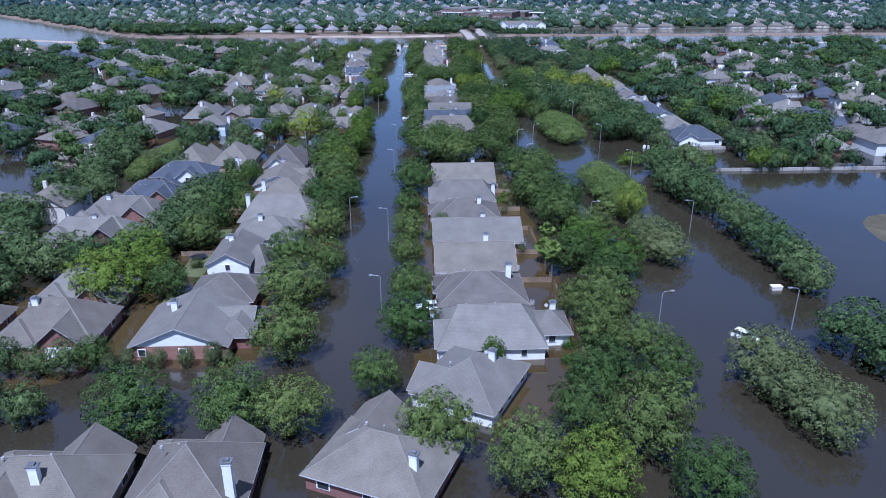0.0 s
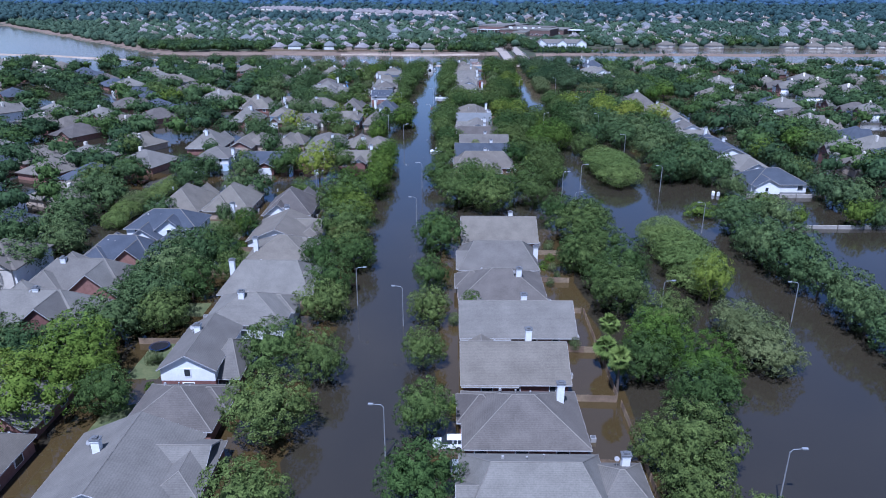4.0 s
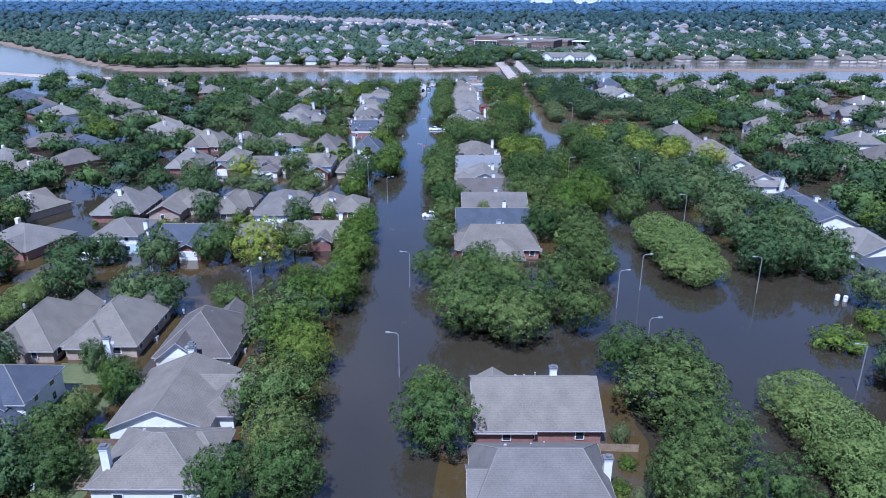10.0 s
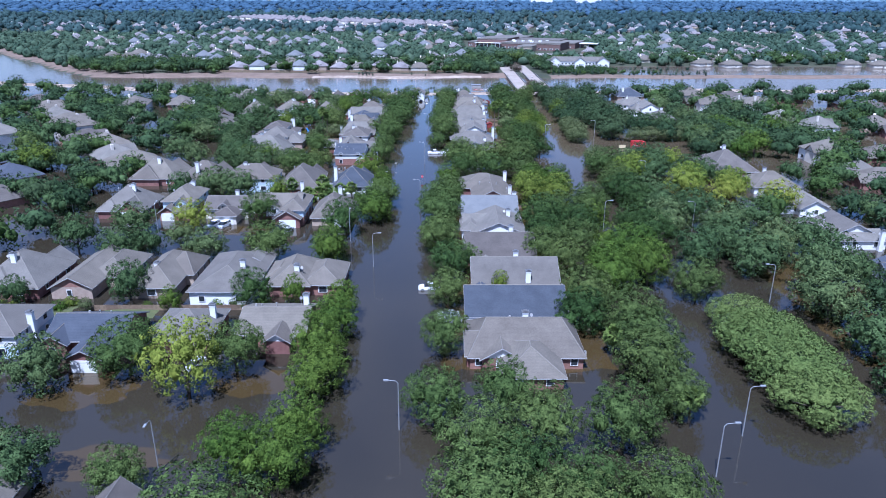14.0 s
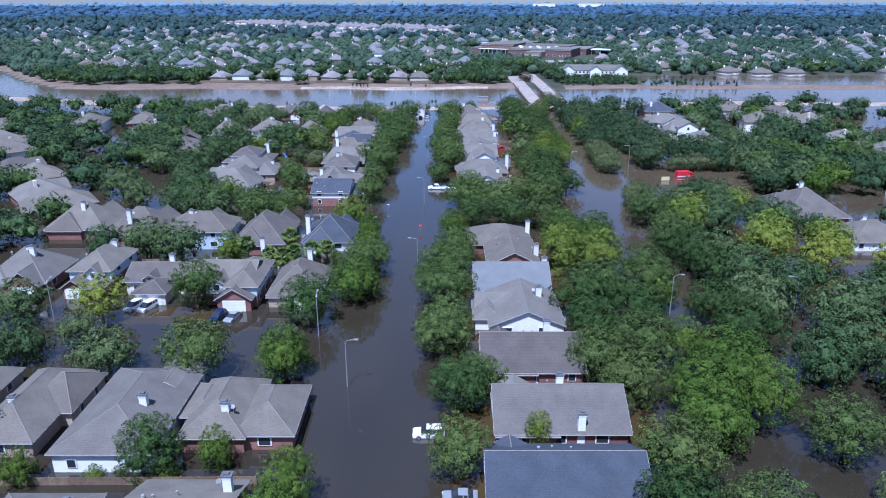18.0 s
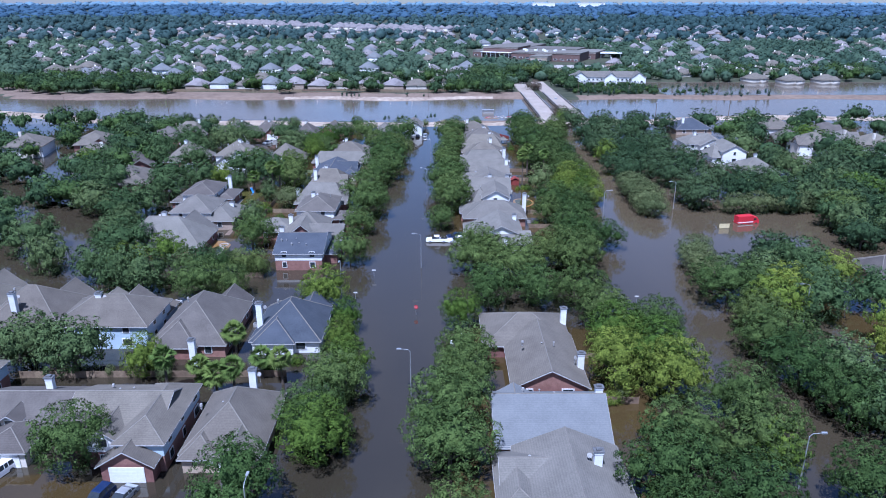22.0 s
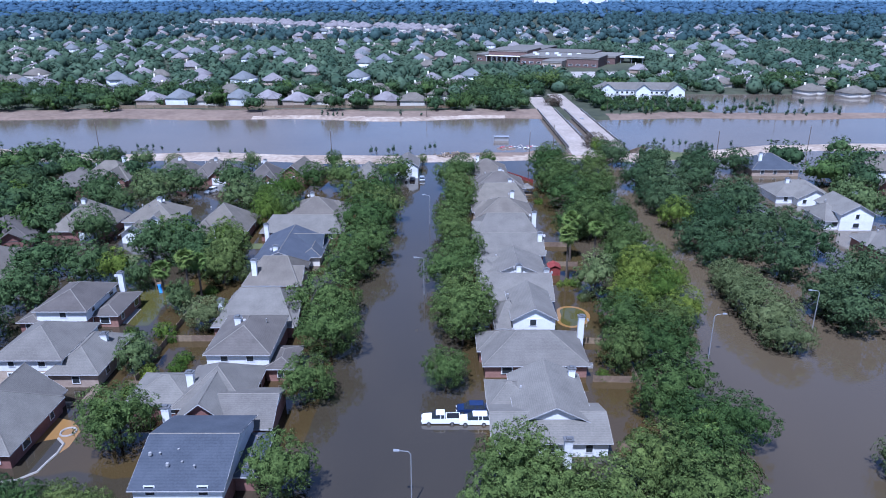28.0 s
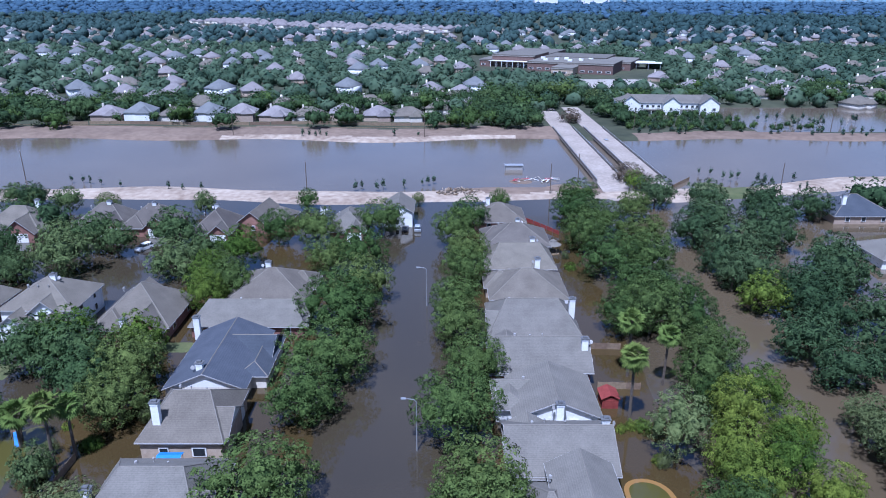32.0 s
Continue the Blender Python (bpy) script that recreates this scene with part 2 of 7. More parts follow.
M = {
    "water": flood_water("flood_water", silt_sheen=(0.092, 0.07, 0.042, 1)),
    "muddy": flood_water("muddy_flood_water", (0.095, 0.076, 0.055, 1), (0.15, 0.122, 0.09, 1), 0.09, 0.6, 1.5),
    "shallow": flood_water("shallow_flood_water", (0.036, 0.026, 0.011, 1), (0.07, 0.047, 0.018, 1)),
    "pool_water": flood_water("pool_water", (0.05, 0.048, 0.013, 1), (0.085, 0.076, 0.02, 1)),
    "sunk_paving": flood_water("sunk_paving", (0.19, 0.105, 0.035, 1), (0.27, 0.155, 0.05, 1)),
    "soil": surf("wet_soil", (0.05, 0.045, 0.025), (0.10, 0.085, 0.05), 0.05),
    "land": surf("land", (0.03, 0.036, 0.02), (0.066, 0.07, 0.04), 0.02, 0.95),
    "grass": surf("lawn", (0.055, 0.072, 0.026), (0.11, 0.115, 0.046), 0.3, 0.9, 0.4),
    "sand": surf("bank_sand", (0.19, 0.14, 0.10), (0.42, 0.35, 0.27), 0.06, 0.95, 0.3),
    "shingle_grey": surf("shingle_grey", (0.108, 0.1, 0.086), (0.166, 0.154, 0.133), 0.35, 0.95, 0.5, 12, 0.16, courses=2.2),
    "shingle_brown": surf("shingle_brown", (0.101, 0.0892, 0.0723), (0.16, 0.142, 0.115), 0.35, 0.95, 0.5, 12, 0.14, courses=2.2),
    "shingle_dark": surf("shingle_dark", (0.0728, 0.064, 0.0558), (0.12, 0.106, 0.0918), 0.35, 0.95, 0.5, 12, 0.12, courses=2.2),
    "shingle_blue": surf("shingle_blue", (0.042, 0.049, 0.062), (0.07, 0.079, 0.096), 0.35, 0.95, 0.5, 12, 0.1, courses=2.2),
    "shingle_pale": surf("shingle_pale", (0.118, 0.124, 0.126), (0.165, 0.171, 0.172), 0.35, 0.95, 0.5, 12, 0.05, courses=2.2),
    "ridge": surf("ridge_shingle", (0.156, 0.142, 0.121), (0.213, 0.196, 0.167), 1.5, 0.95),
    "brick": surf("red_brick", (0.175, 0.088, 0.068), (0.28, 0.15, 0.12), 1.2, 0.9, 0.4, 9, 0.2),
    "terracotta": surf("terracotta_tiles", (0.27, 0.10, 0.065), (0.38, 0.16, 0.105), 1.2, 0.9, 0.4, 9, courses=3.0),
    "town_roof": surf("pale_tan_shingle", (0.145, 0.13, 0.128), (0.23, 0.21, 0.206), 0.35, 0.95, 0.3, 12, 0.16),
    "clay": surf("bank_clay", (0.12, 0.086, 0.062), (0.21, 0.155, 0.112), 0.05, 0.95, 0.3),
    "school_brick": surf("brown_brick", (0.11, 0.07, 0.06), (0.19, 0.125, 0.105), 1.2, 0.9),
    "tan_brick": surf("tan_brick", (0.30, 0.23, 0.17), (0.44, 0.35, 0.27), 1.2, 0.9, 0.4, 9, 0.15),
    "siding": surf("white_siding", (0.66, 0.66, 0.64), (0.80, 0.80, 0.78), 0.6, 0.7, 0.0, 6, 0.06, courses=3.0),
    "cream_siding": surf("cream_siding", (0.55, 0.50, 0.42), (0.68, 0.63, 0.54), 0.6, 0.7, 0.0, 6, 0.08, courses=3.0),
    "blue_siding": surf("pale_blue_siding", (0.42, 0.52, 0.60), (0.52, 0.62, 0.70), 0.6, 0.7, 0.0, 6, 0.05, courses=3.0),
    "trim": surf("white_trim", (0.68, 0.68, 0.66), (0.80, 0.80, 0.78), 2.0, 0.6),
    "fascia": surf("fascia_paint", (0.36, 0.35, 0.34), (0.5, 0.49, 0.48), 2.0, 0.7),
    "cap": surf("chimney_cap", (0.12, 0.12, 0.12), (0.25, 0.25, 0.25), 2.0, 0.5, metal=0.5),
    "glass": surf("window_glass", (0.02, 0.025, 0.03), (0.04, 0.045, 0.05), 0.5, 0.08, spec=0.6),
    "vent": surf("vent_metal", (0.30, 0.29, 0.28), (0.45, 0.44, 0.42), 2.0, 0.5, metal=0.3),
    "bark": surf("bark", (0.06, 0.048, 0.036), (0.13, 0.105, 0.08), 2.0, 0.95, 0.6),
    "oak": leafy("oak_leaves", (0.011, 0.025, 0.006), (0.118, 0.17, 0.045)),
    # outer trees: oak green tinted bluer to stand in for haze
    "shade": leafy("shade_tree_leaves", (0.012, 0.027, 0.009), (0.114, 0.164, 0.058), 0.24),
    # bluer for haze, and darker to imitate cloud shadow past the boulevard
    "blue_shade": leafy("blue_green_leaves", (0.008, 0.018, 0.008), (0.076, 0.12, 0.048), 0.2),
    "deep": leafy("deep_green_leaves", (0.008, 0.019, 0.005), (0.094, 0.141, 0.037)),
    "bright": leafy("bright_leaves", (0.014, 0.032, 0.005), (0.138, 0.197, 0.029)),
    "lime": leafy("lime_leaves", (0.056, 0.088, 0.01), (0.215, 0.262, 0.04)),
    "olive": leafy("olive_leaves", (0.048, 0.074, 0.018), (0.165, 0.215, 0.058), 0.1),
    "willow": leafy("grey_green_leaves", (0.036, 0.05, 0.016), (0.145, 0.17, 0.068), 0.12),
    "pine": leafy("pine_needles", (0.045, 0.07, 0.022), (0.175, 0.205, 0.075), 0.15),
    "palm": leafy("palm_fronds", (0.05, 0.082, 0.017), (0.15, 0.205, 0.048), 0.12),
    # the next four hold distance haze in their bluish base colours
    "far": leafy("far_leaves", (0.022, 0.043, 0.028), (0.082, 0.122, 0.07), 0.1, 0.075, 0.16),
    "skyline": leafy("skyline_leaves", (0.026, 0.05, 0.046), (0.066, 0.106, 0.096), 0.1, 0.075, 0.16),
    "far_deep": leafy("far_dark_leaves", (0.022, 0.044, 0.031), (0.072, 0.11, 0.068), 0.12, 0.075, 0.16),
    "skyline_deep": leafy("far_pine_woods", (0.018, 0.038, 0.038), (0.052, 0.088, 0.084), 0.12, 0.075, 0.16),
    "russet": leafy("russet_leaves", (0.05, 0.045, 0.03), (0.15, 0.115, 0.085), 0.1),
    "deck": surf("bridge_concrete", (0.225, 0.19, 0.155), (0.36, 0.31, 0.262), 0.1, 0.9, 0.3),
    # a darker concrete for parapets and piers
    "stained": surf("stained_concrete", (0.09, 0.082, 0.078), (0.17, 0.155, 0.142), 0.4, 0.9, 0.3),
    # aerial haze painted as leaf colour: blue woods, then pale country
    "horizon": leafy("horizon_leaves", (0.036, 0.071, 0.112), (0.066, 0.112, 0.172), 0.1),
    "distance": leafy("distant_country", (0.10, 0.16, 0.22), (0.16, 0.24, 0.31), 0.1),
    "concrete": surf("concrete", (0.24, 0.22, 0.19), (0.38, 0.35, 0.31), 0.12, 0.9, 0.3),
    "metal": surf("galvanised_pole", (0.42, 0.43, 0.44), (0.56, 0.57, 0.58), 3.0, 0.4, metal=0.6),
    "lens": surf("lamp_lens", (0.7, 0.7, 0.68), (0.8, 0.8, 0.78), 3.0, 0.3),
    "wood": surf("fence_wood", (0.13, 0.095, 0.06), (0.26, 0.19, 0.125), 1.5, 0.9, 0.3, 9, 0.2),
    "pole_wood": surf("pole_wood", (0.07, 0.055, 0.04), (0.13, 0.10, 0.075), 2.0, 0.9),
    "white_paint": surf("white_car_paint", (0.74, 0.74, 0.74), (0.82, 0.82, 0.82), 0.5, 0.25, spec=0.5),
    "navy_paint": surf("navy_car_paint", (0.012, 0.022, 0.065), (0.02, 0.035, 0.09), 0.5, 0.2, spec=0.6),
    "grey_paint": surf("silver_car_paint", (0.36, 0.38, 0.40), (0.46, 0.48, 0.5), 0.5, 0.3, metal=0.5),
    "black_paint": surf("black_car_paint", (0.012, 0.012, 0.014), (0.025, 0.025, 0.03), 0.5, 0.2, spec=0.6),
    "red_paint": surf("red_paint", (0.42, 0.02, 0.03), (0.55, 0.03, 0.045), 0.5, 0.3, spec=0.5),
    "yellow_paint": surf("faded_yellow_paint", (0.5, 0.42, 0.22), (0.64, 0.55, 0.32), 1.5, 0.6),
    "red_wood": surf("dark_red_wood", (0.14, 0.025, 0.02), (0.24, 0.05, 0.04), 1.5, 0.8),
    "blue_plastic": surf("blue_plastic", (0.04, 0.16, 0.42), (0.06, 0.22, 0.52), 1.5, 0.4),
    "lilac_plastic": surf("lilac_plastic", (0.42, 0.38, 0.6), (0.5, 0.46, 0.68), 1.5, 0.4),
    "tyre": surf("tyre_rubber", (0.015, 0.015, 0.015), (0.03, 0.03, 0.03), 3.0, 0.8),
    "rim": surf("wheel_rim", (0.35, 0.35, 0.36), (0.5, 0.5, 0.5), 3.0, 0.35, metal=0.8),
}

# ---- building blocks ----
def mesh_of(name, verts, faces, mat, smooth=False):
    me = bpy.data.meshes.new(name)
    me.from_pydata(verts, [], faces)
    me.materials.append(M[mat])
    if smooth:
        for p in me.polygons:
            p.use_smooth = True
    return me


def part(name, data, parent, label="", at=None):
    """Links a mesh as one part under a thing or a part."""
    ob = new(name, data)
    ob.parent = parent
    if at is not None:
        ob.matrix_basis = at
    return tagged(ob, label)


def thing(name, m, label, category, group="", kind=""):
    ob = new(name)
    ob.matrix_basis = m
    return tagged(ob, label, category, group, kind)


def box(x0, y0, z0, x1, y1, z1):
    v = [(x, y, z) for z in (z0, z1) for x, y in ((x0, y0), (x1, y0), (x1, y1), (x0, y1))]
    f = [(3, 2, 1, 0), (4, 5, 6, 7), (0, 1, 5, 4), (1, 2, 6, 5), (2, 3, 7, 6), (3, 0, 4, 7)]
    return v, f


def joined(*pieces):
    verts, faces = [], []
    for v, f in pieces:
        n = len(verts)
        verts += list(v)
        faces += [tuple(i + n for i in g) for g in f]
    return verts, faces


def beam(a, b, r, sides=6, r2=None):
    """A round bar from a to b."""
    a, b = Vector(a), Vector(b)
    q = (b - a).to_track_quat("Z", "Y")
    r2 = r if r2 is None else r2
    ring = [Vector((math.cos(k * math.tau / sides), math.sin(k * math.tau / sides), 0)) for k in range(sides)]
    v = [tuple(a + q @ (p * r)) for p in ring] + [tuple(b + q @ (p * r2)) for p in ring]
    f = [(k, (k + 1) % sides, sides + (k + 1) % sides, sides + k) for k in range(sides)]
    return v, f + [tuple(range(sides))[::-1], tuple(range(sides, 2 * sides))]


# ---- houses ----
def roof_shape(w, d, eave, pitch, style, axis, over=0.5, thick=0.22):
    """A roof over a w by d box about the origin. Returns verts, faces, the ridge's height and the edges that carry ridge caps."""
    W, D = w / 2 + over, d / 2 + over
    swap = axis == "y"
    if swap:
        W, D = D, W
    e = eave - over * pitch * 0.6
    top = e + D * pitch
    if style == "gable":
        v = [(x, y, z) for x in (-W, W) for y, z in ((-D, e), (0, top), (D, e), (D, e - thick), (0, top - thick), (-D, e - thick))]
        f = [(0, 6, 7, 1), (1, 7, 8, 2), (2, 8, 9, 3), (3, 9, 10, 4), (4, 10, 11, 5), (5, 11, 6, 0), (0, 1, 4, 5), (1, 2, 3, 4), (11, 10, 7, 6), (10, 9, 8, 7)]
        caps = [(1, 7)]
    else:
        inset = {"hip": min(D, W - 0.3), "half": D * 0.5}[style]
        v = [(-W, -D, e), (W, -D, e), (W, D, e), (-W, D, e), (-W + inset, 0, top), (W - inset, 0, top)]
        v += [(x, y, z - thick) for x, y, z in v[:4]]
        f = [(0, 1, 5, 4), (2, 3, 4, 5), (1, 2, 5), (3, 0, 4), (0, 6, 7, 1), (1, 7, 8, 2), (2, 8, 9, 3), (3, 9, 6, 0), (9, 8, 7, 6)]
        caps = [(4, 5), (0, 4), (3, 4), (1, 5), (2, 5)]
    if swap:
        v = [(-y, x, z) for x, y, z in v]
    return v, f, top, caps


PANE = mesh_of("pane", *box(-0.52, 0.03, -0.62, 0.52, 0.075, 0.62), "glass")
FRAME = mesh_of("window", *box(-0.64, -0.04, -0.74, 0.64, 0.06, 0.74), "trim")
VENT = mesh_of("roof_vent", *joined(beam((0, 0, -0.3), (0, 0, 0.35), 0.09, 6), beam((0, 0, 0.35), (0, 0, 0.45), 0.16, 6)), "vent")
TURBINE = mesh_of("roof_turbine", *joined(beam((0, 0, -0.3), (0, 0, 0.25), 0.16, 8), beam((0, 0, 0.25), (0, 0, 0.6), 0.26, 8, 0.2)), "vent")
rng = random.Random(11)


def put_window(house, x, y, z, turn, wide=1.0):
    w = part("window", FRAME, house, at=pose(x, y, z, 0, 0, turn) @ Matrix.Diagonal((wide, 1, 1, 1)))
    part("pane", PANE, w)


def block(house, cx, cy, w, d, eave, pitch=0.62, style="hip", axis="x", wall="brick", roof="shingle_grey", gable="siding", windows="sw", upper=""):
    """One wing of a house: its wall, its roof with ridge caps, its gables and windows. cx, cy: the wing's middle within the house."""
    at = pose(cx, cy, 0)
    two = eave > 4
    if upper:
        part("wall", mesh_of("wall", *box(-w / 2, -d / 2, -1.0, w / 2, d / 2, 2.55), wall), house, at=at)
        part("upper_wall", mesh_of("upper_wall", *box(-w / 2 - 0.03, -d / 2 - 0.03, 2.55, w / 2 + 0.03, d / 2 + 0.03, eave), upper), house, "pale painted siding upper wall", at)
    else:
        part("wall", mesh_of("wall", *box(-w / 2, -d / 2, -1.0, w / 2, d / 2, eave), wall), house, at=at)
    v, f, top, caps = roof_shape(w, d, eave, pitch, style, axis)
    part("roof", mesh_of("roof", v, f, roof), house, at=at)
    bars = []
    for a, b in caps:
        a, b = Vector(v[a]) + Vector((0, 0, 0.0)), Vector(v[b])
        bars.append(beam(a, b, 0.09, 4))
    part("ridge_cap", mesh_of("ridge_cap", *joined(*bars), "ridge"), house, at=at)
    loop = [v[k] for k in ((0, 1, 2, 8, 7, 6) if style == "gable" else (0, 1, 2, 3))]
    n = len(loop)
    ring = [(x * (1 + 0.03 * q / w), y * (1 + 0.03 * q / d), z + r) for x, y, z in loop for q, r in ((2, -0.03), (2, -0.19), (-1, -0.19), (-1, -0.03))]
    part("fascia", mesh_of("fascia", ring, [(4 * k + c, 4 * ((k + 1) % n) + c, 4 * ((k + 1) % n) + (c + 1) % 4, 4 * k + (c + 1) % 4) for k in range(n) for c in range(4)], "fascia"), house, "pale fascia board", at)
    if style == "gable":
        lift = eave + (w if axis == "y" else d) / 2 * pitch
        cut = 0.02
        for s in (-1, 1):
            if axis == "x":
                h = d / 2
                g = [(s * w / 2, -h, eave), (s * w / 2, h, eave), (s * w / 2, h * cut, lift - h * cut * pitch), (s * w / 2, -h * cut, lift - h * cut * pitch)]
                g2 = [(x - s * 0.2, y, z) for x, y, z in g]
            else:
                h = w / 2
                g = [(-h, s * d / 2, eave), (h, s * d / 2, eave), (h * cut, s * d / 2, lift - h * cut * pitch), (-h * cut, s * d / 2, lift - h * cut * pitch)]
                g2 = [(x, y - s * 0.2, z) for x, y, z in g]
            part("gable", mesh_of("gable", g + g2, [(0, 1, 2, 3), (7, 6, 5, 4), (0, 4, 5, 1), (1, 5, 6, 2), (3, 2, 6, 7), (3, 7, 4, 0)], gable), house, at=at)
    for side in windows:
        n = max(1, int((w if side in "sn" else d) / 5))
        for k in range(n):
            o = (k + 0.5) / n - 0.5 + rng.uniform(-0.06, 0.06)
            for z in (1.5, 4.1) if two else (1.5,):
                p = {"s": (o * w, -d / 2 - 0.06, 180), "n": (o * w, d / 2 + 0.06, 0), "w": (-w / 2 - 0.06, o * d, 90), "e": (w / 2 + 0.06, o * d, -90)}[side]
                put_window(house, cx + p[0], cy + p[1], z, p[2], rng.choice((0.9, 1.1, 1.6)))
    return top


CHIMNEY_CAP = mesh_of("cap", *joined(box(-0.72, -0.57, 0, 0.72, 0.57, 0.1), box(-0.35, -0.3, 0.1, 0.35, 0.3, 0.35)), "cap")


def chimney(house, x, y, top, mat="siding", low=-0.5):
    c = part("chimney", mesh_of("chimney", *joined(box(-0.54, -0.42, low, 0.54, 0.42, top - 0.35), box(-0.6, -0.48, top - 0.35, 0.6, 0.48, top)), mat), house, "white boxed chimney" if mat == "siding" else "brick chimney", pose(x, y, 0))
    part("cap", CHIMNEY_CAP, c, "dark metal cap", pose(0, 0, top))
    if rng.random() < 0.4:
        part("satellite_dish", DISH, house, "small grey satellite dish", pose(x + rng.choice((-1.1, 1.1)), y + rng.uniform(-0.3, 0.3), top - 0.9, 0, 0, rng.uniform(-40, 40)))


DISH = mesh_of("satellite_dish", *joined(beam((0, 0, -1.4), (0, 0, 0.1), 0.04, 5), beam((0, -0.02, 0.1), (0.03, -0.14, 0.16), 0.12, 9, 0.36), beam((0, 0, -0.1), (0.05, -0.5, 0.2), 0.02, 4)), "vent")


def vents(house, x, y, z, n=3, spread=3.0):
    for k in range(n):
        part("roof_vent" if k else "roof_turbine", VENT if k else TURBINE, house, at=pose(x + (k - n / 2) * spread * rng.uniform(0.5, 1), y + rng.uniform(-0.6, 0.6), z))


def garage(house, x, y, turn, wide=4.8):
    g = part("garage_door", mesh_of("garage_door", *joined(*[box(-wide / 2, -0.05, k * 0.55 - 0.3, wide / 2, 0.05, k * 0.55 + 0.22) for k in range(5)]), "trim"), house, "white panelled garage door", pose(x, y, 0, 0, 0, turn))
    return g


COUNT = {"shingle_grey": "grey shingle", "shingle_brown": "brown-grey shingle", "shingle_dark": "dark shingle", "shingle_blue": "slate-blue shingle", "shingle_pale": "pale grey shingle", "town_roof": "pale tan shingle"}
WALLS = {"brick": "red brick", "tan_brick": "tan brick", "siding": "white siding", "cream_siding": "cream siding", "blue_siding": "pale blue siding"}


def house(x, y, turn=0, wall="brick", roof="shingle_grey", storeys=1, where="in flood water"):
    word = "two-storey" if storeys > 1 else "one-storey"
    return thing("house", pose(x, y, 0, 0, 0, turn), f"{word} {WALLS[wall]} house, {COUNT[roof]} roof, {where}", "house", "houses of the flooded estate")


def row_house(x0, x1, y0, y1, style="side", roof="shingle_grey", wall="brick", chim=None, faces="w", eave=2.7):
    """A house of the rows along the main street. faces: where its garage looks (w or e)."""
    cx, cy, w, d = (x0 + x1) / 2, (y0 + y1) / 2, x1 - x0, y1 - y0
    two = style == "twogable"
    h = house(cx, cy, 0, wall, roof, 2 if two else 1)
    s = -1 if faces == "w" else 1
    win = "s" + ("e" if faces == "w" else "w")
    if style == "side":
        top = block(h, 0, 0, w, d, eave, 0.56, "gable", "x", wall, roof, wall if wall == "siding" else "siding", win)
        block(h, s * (w / 2 - 3.4), -s * d * 0.16, 6.4, d * 0.55, eave - 0.05, 0.6, "gable", "y", wall, roof, "siding", "")
        block(h, s * (w / 2 - 4.4), -d * 0.27, 8.4, d * 0.5, eave - 0.25, 0.42, "gable", "x", wall, roof, "siding", "s")
    elif style == "hip":
        top = block(h, 0, 0, w, d, eave, 0.56, "hip", "x", wall, roof, "siding", win)
        block(h, s * (w / 2 - 2.6), d * 0.2, 6.6, d * 0.5, eave - 0.04, 0.6, "hip", "x", wall, roof, "siding", "")
    elif style == "half":
        top = block(h, 0, 0, w, d, eave, 0.6, "half", "x", wall, roof, "siding", win)
        block(h, s * (w / 2 - 3.0), -d * 0.15, 7.0, d * 0.6, eave - 0.04, 0.6, "gable", "x", wall, roof, "siding", "")
    elif style == "south":
        top = block(h, 0, d * 0.1, w, d * 0.8, eave, 0.56, "hip", "x", wall, roof, "siding", win)
        block(h, w * 0.12, -d * 0.12, w * 0.62, d * 0.78, eave - 0.04, 0.52, "gable", "y", wall, roof, "siding", "s")
    elif style == "wide":
        top = block(h, -s * w * 0.08, 0, w * 0.84, d, eave, 0.42, "gable", "y", wall, roof, "siding", win)
        block(h, s * w * 0.36, d * 0.06, w * 0.3, d * 0.7, eave - 0.05, 0.5, "hip", "y", wall, roof, "siding", "")
        block(h, s * w * 0.22, d * 0.2, w * 0.5, d * 0.45, eave - 0.02, 0.5, "gable", "x", wall, roof, "siding", "")
    elif style == "step":
        top = block(h, w * 0.06, d * 0.1, w * 0.66, d * 0.8, eave + 0.9, 0.48, "gable", "y", wall, roof, "siding", "s")
        block(h, 0, -d * 0.22, w, d * 0.56, eave, 0.36, "gable", "x", wall, roof, "siding", win)
        block(h, s * w * 0.3, d * 0.26, w * 0.4, d * 0.45, eave - 0.03, 0.5, "hip", "x", wall, roof, "siding", "")
    elif style == "twogable":
        top = block(h, -s * w * 0.08, 0, w * 0.66, d, 4.9, 0.55, "gable", "y", wall, roof, "siding", win, "siding")
        block(h, s * w * 0.3, 0, w * 0.4, d * 0.85, eave, 0.55, "hip", "x", wall, roof, "siding", "s")
    garage(h, s * (w / 2 + 0.06), d * 0.18, 90)
    vents(h, 0, d * 0.22, top - d * 0.22 * 0.56 - 0.15)
    if chim:
        out = not (x0 < chim[0] < x1 and y0 < chim[1] < y1)
        chimney(h, chim[0] - cx, chim[1] - cy, (7.0 if two else 5.6) if out else top + 0.7)
    return h


